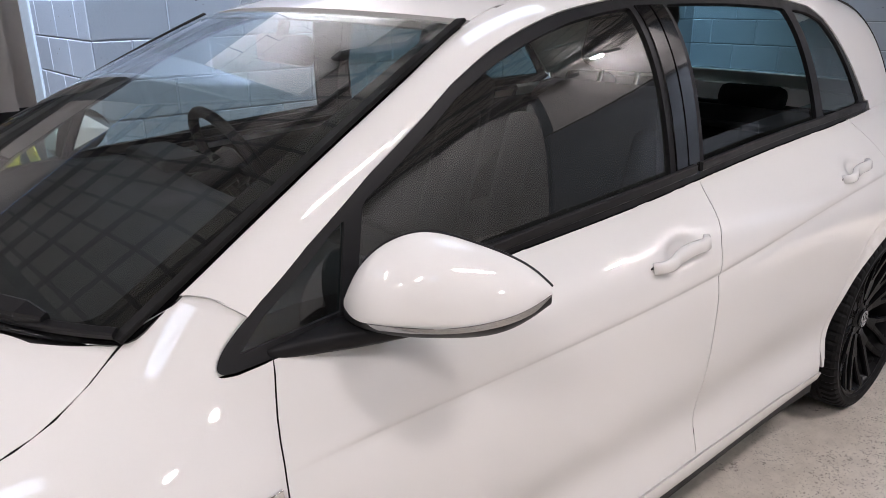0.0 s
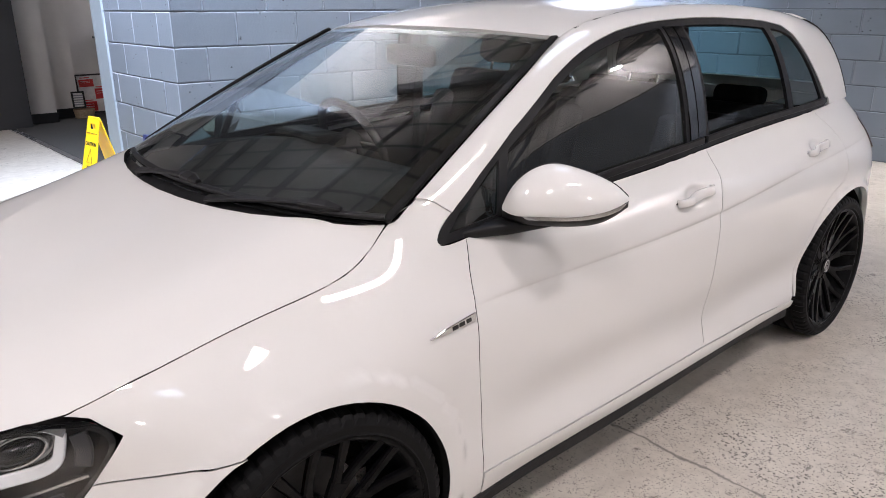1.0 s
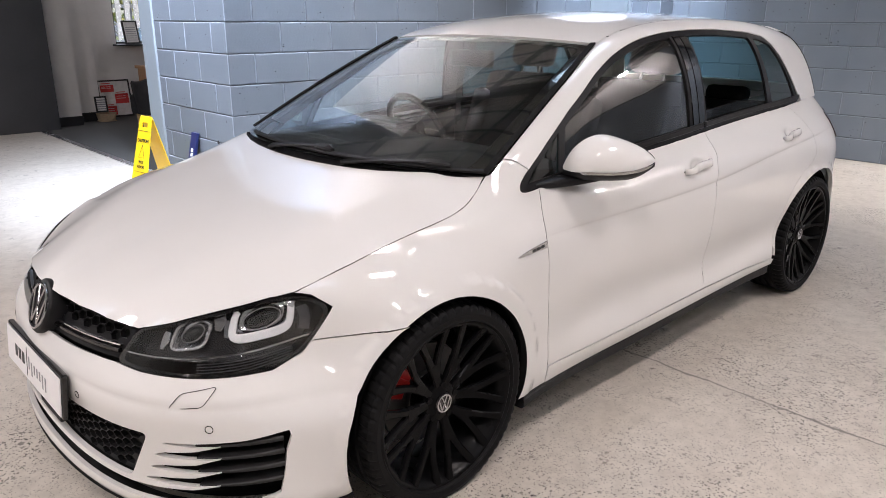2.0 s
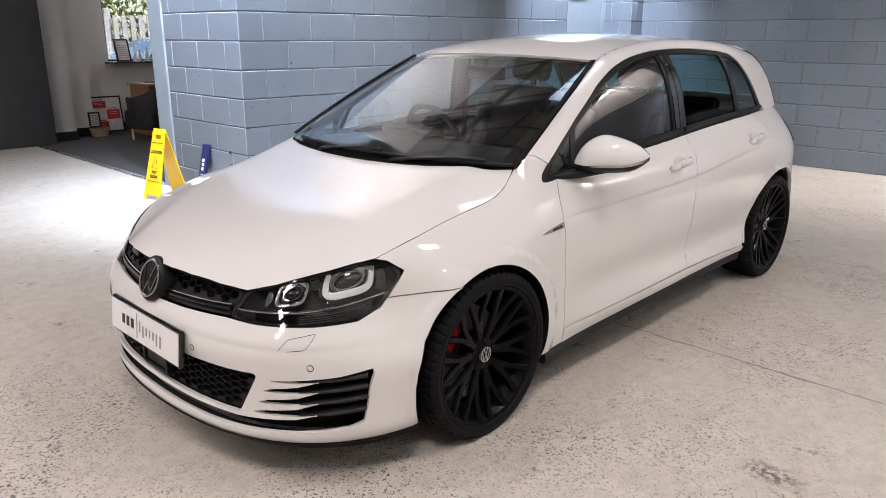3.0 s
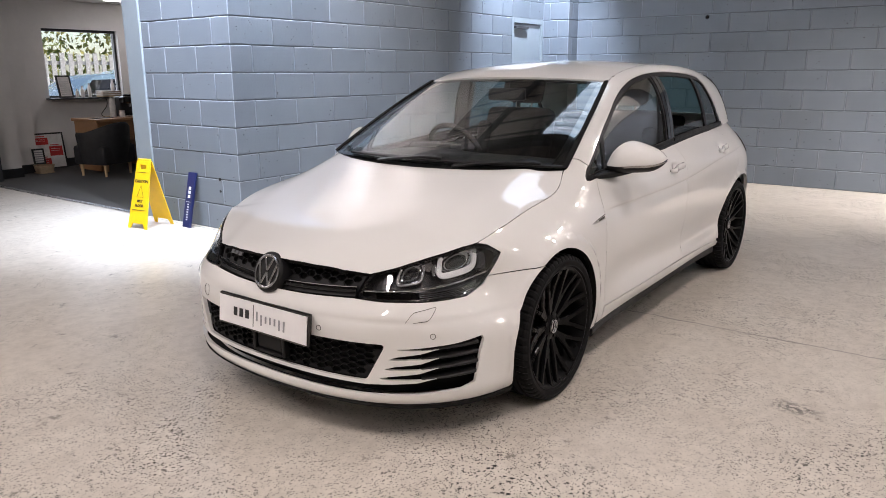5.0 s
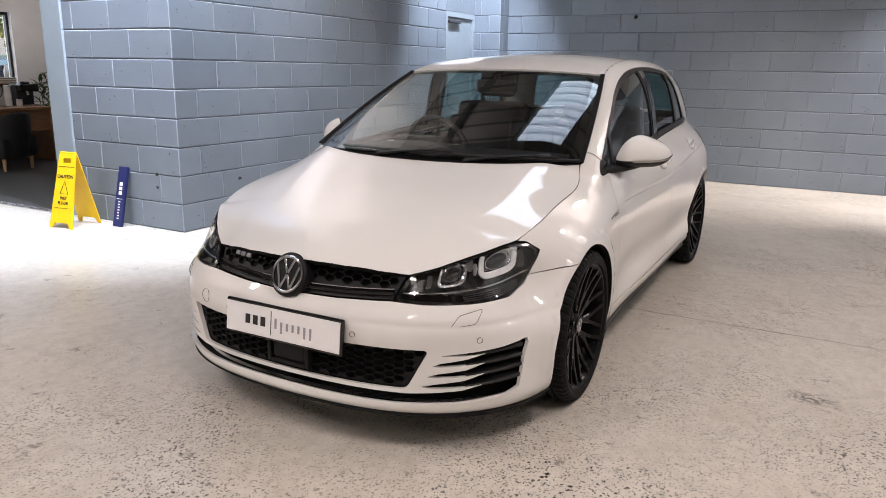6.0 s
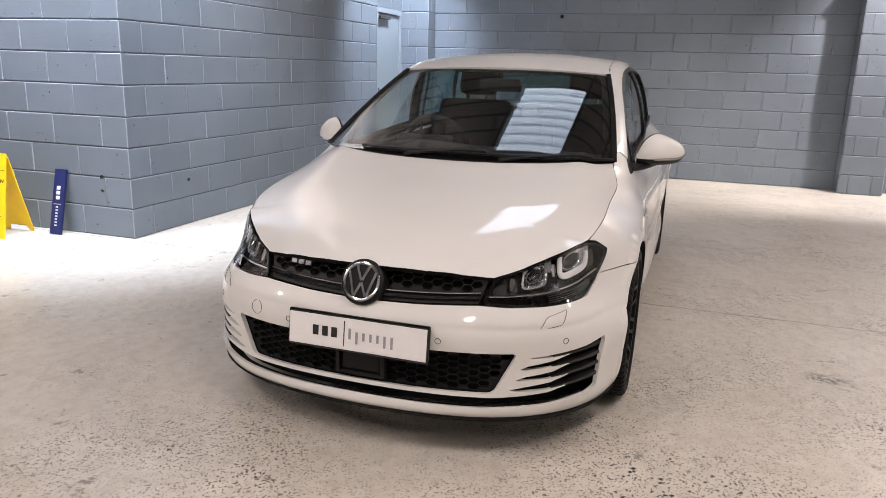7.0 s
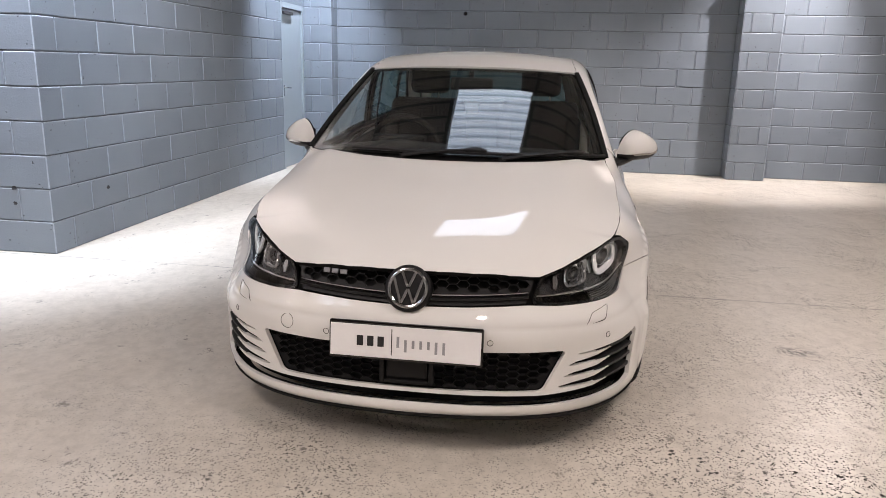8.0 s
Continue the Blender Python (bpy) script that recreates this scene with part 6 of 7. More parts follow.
# small badge on the grille: plain bars
for k in range(3):
    bm = bmesh.new()
    p, q = nose(0.336 - 0.035 * k, 0.635, 1, -0.004), nose(0.310 - 0.035 * k, 0.636, 1, -0.004)
    add_sweep(bm, [tuple(p), tuple(q)], 0.017, 0.006, (-0.9, 0, 0.4))
    part("grille_badge", bm, BADGE, car, "grey metal badge piece")

# number plate with plain bars for its print
plate_m = pose(-0.884, 0, 0.431, 0, 6.0, 0)
bm = bmesh.new()
add_box(bm, 0.004, 0.022, -0.266, 0.266, -0.066, 0.066, 0.006, m=plate_m)
plate = part("plate_holder", bm, GLOSSBLK, car, "black plate holder")
bm = bmesh.new()
add_box(bm, -0.001, 0.003, -0.259, 0.259, -0.056, 0.056, 0.0012, m=plate_m)
part("plate", bm, PLATE_W, plate, "white plate with plain bars for its print")
# right to left from the car's own side: the print runs from y + to y -
for y0, y1, z0, z1, mt in [(0.166 - 0.036 * k, 0.144 - 0.036 * k, -0.017, 0.018, INK) for k in range(3)] + [(0.0465, 0.0435, -0.044, 0.046, INK)] + [(0.028 - 0.0262 * k, 0.019 - 0.0262 * k, -0.016 - (0.014 if k in (1, 5, 6) else 0), 0.012 + (0.010 if k == 0 else 0), INK_G) for k in range(7)]:
    bm = bmesh.new()
    add_box(bm, -0.0022, -0.0008, y1, y0, z0, z1, m=plate_m)
    part("plate_bar", bm, mt, plate)

# wing badges
for sd in (-1, 1):
    bm = bmesh.new()
    pts = [(s_of_x(x), z) for x, z in ((0.285, 0.714), (0.33, 0.7185), (0.38, 0.7225), (0.428, 0.726))]
    ups = [Vector((0, sd, 0.05))] * 4
    add_sweep(bm, on_skin(pts, sd, 0.003), [0.003, 0.014, 0.020, 0.024], 0.006, ups)
    wb = part("wing_badge", bm, CHROME, car, "chrome blade badge on the wing")
    for k in range(3):
        bm = bmesh.new()
        q = [(s_of_x(0.352 + 0.022 * k), 0.7205 + 0.0018 * k), (s_of_x(0.368 + 0.022 * k), 0.7217 + 0.0018 * k)]
        add_sweep(bm, on_skin(q, sd, 0.0065), 0.009, 0.002, [Vector((0, sd, 0.05))] * 2)
        part("badge_bar", bm, GLOSSBLK, wb)


# mirrors
MIRROR_TOP = Spline((0, 0.04, 0.11, 0.24, 0.38, 0.6, 0.8, 0.93, 1.0), (0.948, 0.976, 1.008, 1.039, 1.052, 1.040, 1.017, 0.993, 0.973))


def mirror_shell(sd, zone):
    """Shell of a door mirror between its inner front end and its outer rear tip. zone: 'cap', 'light', 'base'."""
    bm = bmesh.new()
    a, b = Vector((0.585, 0.782, 0.0)), Vector((0.800, 0.992, 0.0))
    ax = (b - a).normalized()
    nn = Vector((-ax.y, ax.x, 0))
    top = MIRROR_TOP
    low = Spline((0, 0.2, 0.5, 0.8, 1.0), (0.918, 0.907, 0.904, 0.914, 0.947))
    dep = Spline((0, 0.05, 0.15, 0.4, 0.7, 0.92, 1.0), (0.004, 0.034, 0.064, 0.086, 0.070, 0.034, 0.008))
    split = Spline((0, 0.12, 0.2, 0.5, 0.8, 1.0), (0.938, 0.938, 0.941, 0.943, 0.951, 0.964))
    lines = []
    nu, nv = 40, 22
    for i in range(nu + 1):
        u = i / nu
        zt, zl, d, zs = float(top(u)), float(low(u)), float(dep(u)), float(split(u))
        row = []
        for j in range(nv + 1):
            if zone == "cap":
                t = j / nv
                z = zs + (zt - zs) * (1 - (1 - t) ** 1.7)
                w = (z - zl) / (zt - zl)
            elif zone == "light":
                z = zs + 0.0005 - (0.0095 * ease((u - 0.15) / 0.04) * ease((1.02 - u) / 0.12) + 0.001) * j / nv
                w = (z - zl) / (zt - zl)
            else:
                z = zl + (zs - 0.001 - zl) * j / nv
                w = (z - zl) / (zt - zl)
            w = min(1, max(0, w))
            bulge = (1 - ((w - 0.34) / 0.66) ** 2.1) if w > 0.34 else 0.12 + 0.88 * (1 - (1 - w / 0.34) ** 2.0)
            bulge = max(0.0, bulge) ** 0.6
            p = a + (b - a) * u + nn * (d * bulge + (0.0025 if zone == "light" and u > 0.14 else -0.002 if zone == "light" else 0))
            row.append(bm.verts.new((p.x, sd * p.y, z)))
        lines.append(row)
    for p, q in zip(lines, lines[1:]):
        for j in range(nv):
            bm.faces.new((p[j], p[j + 1], q[j + 1], q[j]) if sd < 0 else (p[j], q[j], q[j + 1], p[j + 1]))
    if zone == "base":
        # close the back of the housing
        back = []
        for i in range(nu + 1):
            u = i / nu
            p = a + (b - a) * u
            back.append([bm.verts.new((p.x, sd * p.y, z)) for z in (float(low(u)), float(top(u)))])
        for p, q in zip(back, back[1:]):
            bm.faces.new((p[0], q[0], q[1], p[1]))
    return bm


for sd in (-1, 1):
    mr = part("door_mirror", mirror_shell(sd, "base"), TRIM, car, "door mirror with white cap and black base", smooth=True)
    part("mirror_cap", mirror_shell(sd, "cap"), PAINT, mr, "white mirror cap", smooth=True)
    bm = bmesh.new()
    rim_p = []
    for i in range(4, 41):
        u = i / 40
        rim_p.append((0.585 + 0.215 * u + 0.0035, sd * (0.782 + 0.210 * u - 0.0035), float(MIRROR_TOP(u)) - 0.002))
    add_sweep(bm, rim_p, 0.007, 0.006, (1, 0, 0.2))
    part("mirror_rim", bm, TRIM, mr)
    part("indicator", mirror_shell(sd, "light"), DARKCHROME, mr, "slim silver indicator strip", smooth=True)
    bm = bmesh.new()
    add_sweep(bm, smooth_line([(0.462, sd * 0.768, 0.896), (0.51, sd * 0.770, 0.897), (0.565, sd * 0.784, 0.899), (0.62, sd * 0.812, 0.902), (0.69, sd * 0.855, 0.905)], 4), [0.014, 0.024, 0.034, 0.042, 0.048, 0.054, 0.058, 0.062, 0.064, 0.066, 0.066, 0.066, 0.066, 0.064, 0.06, 0.055, 0.05], [0.014, 0.017, 0.020, 0.022, 0.024, 0.026, 0.027, 0.028, 0.029, 0.030, 0.030, 0.028, 0.026, 0.022, 0.018, 0.014, 0.010])
    part("mirror_arm", bm, TRIM, mr, smooth=True)
    bm = bmesh.new()
    g0, g1 = Vector((0.612, sd * 0.795)), Vector((0.800, sd * 0.978))
    q = [(g0.x + 0.004, g0.y - sd * 0.006, 0.925), (g1.x + 0.002, g1.y - sd * 0.006, 0.955), (g1.x - 0.01, g1.y - sd * 0.006, 0.985), (g0.x + 0.08, g0.y + sd * 0.06, 1.03), (g0.x + 0.02, g0.y - sd * 0.0, 1.0)]
    bm.faces.new([bm.verts.new(p) for p in q])
    part("mirror_glass", bm, CHROME, mr)
    # door handles
    for x0, x1, z0, z1 in ((1.278, 1.481, 0.840, 0.857), (2.222, 2.417, 0.868, 0.886)):
        bm = bmesh.new()
        pts, ws, hs = [], [], []
        for i in range(13):
            t = i / 12
            x, z = x0 + (x1 - x0) * t, z0 + (z1 - z0) * t
            lift = 0.026 * math.sin(math.pi * min(1, max(0, t))) ** 0.45
            pts.append(tuple(skin(s_of_x(x), z, sd, 0.002 + lift * 0.9)))
            ws.append(0.030 - 0.008 * abs(2 * t - 1) + 0.006 * t)
            hs.append(0.016)
        add_sweep(bm, pts, ws, hs, [Vector((0, sd, 0.12))] * 13)
        hnd = part("door_handle", bm, PAINT, car, smooth=True)
        # thin dark strips under both ends, shaped in for the shadow of the recess
        for ta, tb in ((-0.03, 0.13), (0.80, 1.03)):
            bm = bmesh.new()
            q = [(s_of_x(x0 + (x1 - x0) * t), z0 + (z1 - z0) * t) for t in (ta, (ta + tb) / 2, tb)]
            add_sweep(bm, on_skin(q, sd, 0.0005), [0.003, 0.012, 0.008], 0.0015, [Vector((0, sd, 0.12))] * 3)
            part("handle_shade", bm, TRIM, hnd)

# wipers
for y0, y1, yh in ((0.46, -0.395, -0.12), (-0.33, -0.700, -0.570)):
    on = lambda y, t, out: tuple(screen(y / 0.716, t, 1, out))
    bm = bmesh.new()
    add_sweep(bm, [on(y0 + (y1 - y0) * k / 12, 0.020 - 0.008 * (k / 12), 0.008) for k in range(13)], 0.016, 0.012, (-0.4, 0, 0.9))
    wp = part("wiper", bm, TRIM, car, "black wiper blade and arm")
    bm = bmesh.new()
    add_sweep(bm, [on(yh + 0.045, 0.024, 0.016), on(yh + 0.02, 0.024, 0.020), on(yh - 0.02, 0.023, 0.020), on(yh - 0.05, 0.020, 0.014)], [0.018, 0.030, 0.030, 0.014], 0.016, (-0.4, 0, 0.9))
    part("blade_holder", bm, TRIM, wp)
    bm = bmesh.new()
    add_sweep(bm, [on(yh, 0.022, 0.022), on(yh + 0.12, 0.016, 0.016), on(yh + 0.24, 0.004, 0.008), on(yh + 0.33, -0.012, 0.000)], [0.012, 0.016, 0.020, 0.026], 0.010, (-0.4, 0, 0.9))
    part("wiper_arm", bm, TRIM, wp)
    bm = bmesh.new()
    add_cyl(bm, 0.02, 0.016, 0.026, Matrix.Translation(Vector(on(yh + 0.33, -0.012, -0.026))), 16)
    part("wiper_pivot", bm, TRIM, wp)

# ---- the car: cabin ----
bm = bmesh.new()
prof = [(0.22, 0.86), (0.34, 0.925), (0.55, 0.945), (0.74, 0.935), (0.80, 0.90), (0.81, 0.80), (0.78, 0.62), (0.60, 0.55)]
rows = []
for i in range(17):
    f = -1 + 2 * i / 16
    bulge = 0.02 * math.exp(-((f - 0.5) / 0.25) ** 2)
    rows.append([bm.verts.new((x - 0.04 * f * f * (1 if x < 0.5 else 0), 0.70 * f, z + (bulge if z > 0.9 else 0) - 0.02 * f**4)) for x, z in prof])
for p, q in zip(rows, rows[1:]):
    for j in range(len(prof) - 1):
        bm.faces.new((p[j], p[j + 1], q[j + 1], q[j]))
part("dashboard", bm, DASH, car, "soft black dashboard", smooth=True)
bm = bmesh.new()
add_box(bm, 0.70, 0.83, 0.22, 0.52, 0.93, 0.975, 0.015)
part("instrument_hood", bm, DASH, car)
# steering wheel, on the car's right
sw_m = Matrix.Translation((0.955, 0.365, 0.905)) @ Vector((0.90, 0, 0.43)).normalized().to_track_quat("Z", "Y").to_matrix().to_4x4()
bm = bmesh.new()
n, k = 40, 10
rings = []
for i in range(n):
    a = 2 * math.pi * i / n
    flat = 0.93 if math.sin(a) < -0.85 else 1.0
    rings.append([bm.verts.new(sw_m @ Vector(((0.180 + 0.016 * math.cos(b)) * math.cos(a) * flat, (0.180 + 0.016 * math.cos(b)) * math.sin(a) * flat, 0.016 * math.sin(b)))) for b in [2 * math.pi * j / k for j in range(k)]])
for i in range(n):
    p, q = rings[i], rings[(i + 1) % n]
    for j in range(k):
        bm.faces.new((p[j], q[j], q[(j + 1) % k], p[(j + 1) % k]))
wheel_s = part("steering_wheel", bm, DASH, car, "black leather steering wheel", smooth=True)
bm = bmesh.new()
add_lathe(bm, [(0.0, 0.02), (0.05, 0.018), (0.062, 0.005), (0.06, -0.03)], sw_m, 28)
part("horn_pad", bm, DASH, wheel_s, smooth=True)
for a in (0, 180, 270):
    bm = bmesh.new()
    c, s = math.cos(radians(a)), math.sin(radians(a))
    add_sweep(bm, [sw_m @ Vector((0.05 * c, 0.05 * s, 0)), sw_m @ Vector((0.178 * c, 0.178 * s, 0))], 0.032, 0.014, sw_m.to_3x3() @ Vector((0, 0, 1)))
    part("wheel_spoke", bm, SILVER if a == 270 else DASH, wheel_s)
bm = bmesh.new()
add_cyl(bm, 0.045, 0.04, 0.2, sw_m @ pose(0, 0, -0.22), 20)
part("steering_column", bm, DASH, car)


def seat(y):
    bm = bmesh.new()
    add_box(bm, 1.10, 1.62, y - 0.25, y + 0.25, 0.42, 0.56, 0.05)
    st = part("seat", bm, CABIN, car, "dark cloth sports seat", smooth=True)
    bm = bmesh.new()
    m = pose(1.58, y, 0.54, 0, 18, 0)
    add_box(bm, -0.08, 0.06, -0.25, 0.25, 0.0, 0.62, 0.05, m=m)
    part("backrest", bm, CABIN, st, smooth=True)
    for sg in (-1, 1):
        bm = bmesh.new()
        add_box(bm, -0.14, 0.0, sg * 0.22 - 0.045, sg * 0.22 + 0.045, 0.05, 0.50, 0.035, m=m)
        part("side_bolster", bm, CABIN, st, smooth=True)
    bm = bmesh.new()
    add_box(bm, -0.05, 0.05, -0.13, 0.13, 0.66, 0.86, 0.04, m=m)
    hr = part("headrest", bm, CABIN, st, smooth=True)
    for sg in (-1, 1):
        bm = bmesh.new()
        add_cyl(bm, 0.007, 0.007, 0.1, m @ pose(0, sg * 0.06, 0.58), 10)
        part("post", bm, CHROME, hr)


seat(-0.37)
seat(0.37)
bm = bmesh.new()
add_box(bm, 1.95, 2.40, -0.62, 0.62, 0.40, 0.55, 0.06)
bench = part("rear_bench", bm, CABIN, car, "dark cloth rear bench", smooth=True)
bm = bmesh.new()
add_box(bm, -0.08, 0.06, -0.62, 0.62, 0.0, 0.50, 0.05, m=pose(2.38, 0, 0.52, 0, 22, 0))
part("bench_back", bm, CABIN, bench, smooth=True)
for y in (-0.36, 0, 0.36):
    bm = bmesh.new()
    add_box(bm, -0.04, 0.04, -0.12, 0.12, 0.50, 0.585, 0.03, m=pose(2.38, y, 0.52, 0, 22, 0))
    part("bench_headrest", bm, CABIN, bench, smooth=True)
rl = [(1.06, -0.99), (1.06, 0.99), (2.72, 0.99), (2.72, -0.99)]
panel("headlining", sheet(roof_skin, rl, (), (0.15, 0.15), 0.1, 1, out=-0.03, flange=0), LINER, car, "light headlining")
for sd in (-1, 1):
    panel("pillar_trim", sheet(upper, frame_side, (), (0.05, 0.1), 0.04, sd, out=-0.030, flange=0), LINER, car)
    panel("door_card", sheet(skin, side_uv((0.45, 0.25), (2.7, 0.25), (2.7, 0.95), (1.6, 0.93), (0.5, 0.86)), (), (0.12, 0.08), 0.06, sd, out=-0.07, flange=0), DASH, car)
    bm = bmesh.new()
    add_sweep(bm, [(1.56, sd * 0.64, 1.30), (1.54, sd * 0.675, 1.05), (1.54, sd * 0.70, 0.7)], 0.04, 0.004, (0, sd, 0))
    part("seat_belt", bm, CABIN, car)
# inside mirror and parcel shelf
bm = bmesh.new()
add_box(bm, 0.93, 0.965, -0.12, 0.12, 1.215, 1.285, 0.015)
im = part("inside_mirror", bm, TRIM, car, smooth=True)
bm = bmesh.new()
add_sweep(bm, [(0.945, 0, 1.28), (0.955, 0, 1.315)], 0.03, 0.02, (1, 0, 0))
part("mirror_stem", bm, TRIM, im)
part("parcel_shelf", box(2.42, 2.74, -0.60, 0.60, 0.93, 0.95, 0.006), CABIN, car)


# ---- things by the opening ----
# folding wet floor sign
sign = thing("floor_sign", "yellow folding wet floor sign standing near the wall", "sign", at=(1.06, 3.91, 0), turn=8)


def sign_leaf(x_low, name):
    """One leaf from the ridge down to x_low, with a handle hole and a cut foot."""
    h = 0.615
    m = Matrix(((0, x_low / h, 0, 0), (1, 0, 0, 0), (0, 1, 0, 0), (0, 0, 0, 1)))
    outline = [(-0.125, 0.0), (-0.088, 0.0), (-0.070, 0.045), (0.070, 0.045), (0.088, 0.0), (0.125, 0.0), (0.088, h - 0.02), (0.075, h), (-0.075, h), (-0.088, h - 0.02)]
    hole = rounded([(-0.042, h - 0.085), (0.042, h - 0.085), (0.042, h - 0.045), (-0.042, h - 0.045)], 0.01)
    flat = lambda u, v, side=1, out=0.0: np.stack([x_low * (1 - v / h) + np.sign(x_low) * (0.006 + out), u, v], -1)
    vs, ns, fs, k = sheet(flat, outline, [hole] if name == "front_leaf" else [], (0.05, 0.05), 0.03, 1, flange=0.0)
    bm = bmesh.new()
    for d in (0.0, 0.008):
        bv = [bm.verts.new((x - np.sign(x_low) * d, y, z)) for x, y, z in vs]
        for f in fs:
            bm.faces.new([bv[i] for i in (f if d == 0 else f[::-1])])
    for loop in [outline] + ([hole] if name == "front_leaf" else []):
        for a, b in zip(loop, loop[1:] + loop[:1]):
            q = []
            for (u, v), d in ((a, 0), (b, 0), (b, 0.008), (a, 0.008)):
                q.append(bm.verts.new((x_low * (1 - v / h) + np.sign(x_low) * (0.006 - d), u, v)))
            bm.faces.new(q)
    return part(name, bm, YELLOW, sign)


front_leaf = sign_leaf(-0.15, "front_leaf")
sign_leaf(0.15, "back_leaf")
lean = math.degrees(math.atan2(0.15, 0.615))


def on_leaf(v, dz=0.0085):
    """Pose on the front leaf at height v: writing faces -x, upright."""
    x = -0.15 * (1 - v / 0.615) - dz
    return pose(x, 0, v) @ pose(0, 0, 0, 0, lean, 0) @ pose(0, 0, 0, 90, 0, -90)


for txt, v, sz in (("CAUTION", 0.42, 0.038), ("WET", 0.245, 0.034), ("FLOOR", 0.205, 0.034)):
    lettering("writing", txt, sz, INK, on_leaf(v), front_leaf, 0.001)
tri = bmesh.new()
add_sweep(tri, [on_leaf(0.335) @ Vector(p) for p in ((-0.042, -0.055, 0), (0.042, -0.055, 0), (0.0, 0.05, 0))], 0.006, 0.0015, on_leaf(0.335).to_3x3() @ Vector((0, 0, 1)), True)
part("warning_triangle", tri, INK, front_leaf)
for v in (0.165, 0.50):
    bm = bmesh.new()
    add_sweep(bm, [on_leaf(v) @ Vector((-0.085, 0, 0)), on_leaf(v) @ Vector((0.085, 0, 0))], 0.004, 0.0015, on_leaf(v).to_3x3() @ Vector((0, 0, 1)))
    part("printed_line", bm, INK, front_leaf)
bm = bmesh.new()
add_cyl(bm, 0.009, 0.009, 0.16, pose(0.0, 0.08, 0.612, 90, 0, 0), 10)
part("hinge", bm, YELLOW, sign)

# navy board leaning on the wall
board = thing("sign_board", "navy blue board with white print leaning on the wall", "board", at=(1.185, 3.56, 0), turn=0)
bl = math.degrees(math.atan2(0.115, 0.49))
bm = bmesh.new()
add_box(bm, -0.012, 0.012, -0.052, 0.052, 0.0, 0.505, 0.002, m=pose(0.014, 0, 0.003, 0, bl, 0))
face = part("board_face", bm, NAVY, board)
for z, h, w in [(0.335 + 0.0 - 0.038 * (k - 1), 0.028, 0.036) for k in (0, 1, 2)] + [(0.235, 0.004, 0.070)] + [(0.215 - 0.0235 * k, 0.010, 0.024) for k in range(7)]:
    bm = bmesh.new()
    add_box(bm, -0.0135, -0.0122, -w / 2, w / 2, z - h, z, m=pose(0.014, 0, 0.003, 0, bl, 0))
    part("print_bar", bm, WHITEINK, face)

# ---- office ----
win = thing("window_1", "office window with a dark frame", "window", at=(3.66, 9.1, 1.03), kind="structure")
bm = bmesh.new()
for a in ((-0.93, 0.24, 0.96, 1.0), (-0.93, 0.24, 0.0, 0.03)):
    add_box(bm, a[0], a[1], -0.03, 0.03, a[2], a[3], 0.003)
for x in (-0.93, 0.205):
    add_box(bm, x, x + 0.035, -0.03, 0.03, 0.03, 0.96, 0.003)
part("window_frame", bm, SKIRT, win, "dark window frame")
part("pane", box(-0.895, 0.205, -0.003, 0.003, 0.03, 0.96), PANE, win).visible_shadow = False
bm = box(-0.98, 0.30, -0.26, 0.04, -0.028, -0.002, 0.006)
part("window_sill", bm, SKIRT, win, "black window sill board")
bm = box(3.4, 4.55, 7.85, 8.42, 2.412, 2.434, 0.004)
solid("ceiling_light", bm, glow("office light panel", (1, 0.98, 0.95), 3.0), "flat white light panel in the office ceiling", "ceiling light")
lamp("office_lamp", "AREA", (3.95, 8.1, 2.40), (3.95, 8.1, 0), 1.3, (1, 0.97, 0.93), 0.9, 0.5)
# area lamp added outside the window to strengthen the daylight through it
lamp("window_fill", "AREA", (3.31, 9.3, 1.53), (3.31, 7.0, 1.2), 9, (0.9, 0.95, 1.0), 1.1, 0.95)


def framed(name, label, cat, at, w, h, lean, turn, cells):
    """A picture in a black frame, leaning back; cells: coloured print fields (x0, x1, z0, z1, material)."""
    t = thing(name, label, cat, at=at, turn=turn)
    m = pose(0, 0, 0, -lean, 0, 0)
    bm = bmesh.new()
    b = 0.022
    for q in ((-w / 2, w / 2, 0, b), (-w / 2, w / 2, h - b, h)):
        add_box(bm, q[0], q[1], -0.012, 0.012, q[2], q[3], 0.003, m=m)
    for x in (-w / 2, w / 2 - b):
        add_box(bm, x, x + b, -0.012, 0.012, b, h - b, 0.003, m=m)
    part("picture_frame", bm, SKIRT, t, "black picture frame")
    part("print", box(-w / 2 + b, w / 2 - b, -0.004, 0.006, b, h - b, m=m), POSTER_W, t)
    for x0, x1, z0, z1, mt in cells:
        part("print_field", box(x0, x1, -0.0055, -0.0045, z0, z1, m=m), mt, t)
    return t


cells = [(-0.19, 0.0, 0.36, 0.46, POSTER_R), (0.0, 0.19, 0.19, 0.33, POSTER_R), (-0.19, 0.0, 0.03, 0.16, POSTER_R)]
cells += [(x, x + 0.13, z, z + 0.008, WHITEINK) for x, z in ((-0.17, 0.43), (-0.17, 0.41), (0.02, 0.29), (0.02, 0.26), (-0.17, 0.12), (-0.17, 0.09))]
cells += [(x, x + 0.13, z, z + 0.012, POSTER_R) for x, z in ((-0.17, 0.475), (0.02, 0.345), (-0.17, 0.172))]
framed("poster", "framed red and white poster leaning on the office wall", "poster", (2.58, 8.86, 0.007), 0.46, 0.53, 8, 0, cells)
framed("small_picture", "small framed print beside the basket", "picture", (2.25, 8.52, 0.13), 0.16, 0.22, 10, -5, [(-0.06, 0.06, 0.04 + 0.03 * k, 0.055 + 0.03 * k, INK_G) for k in range(5)])
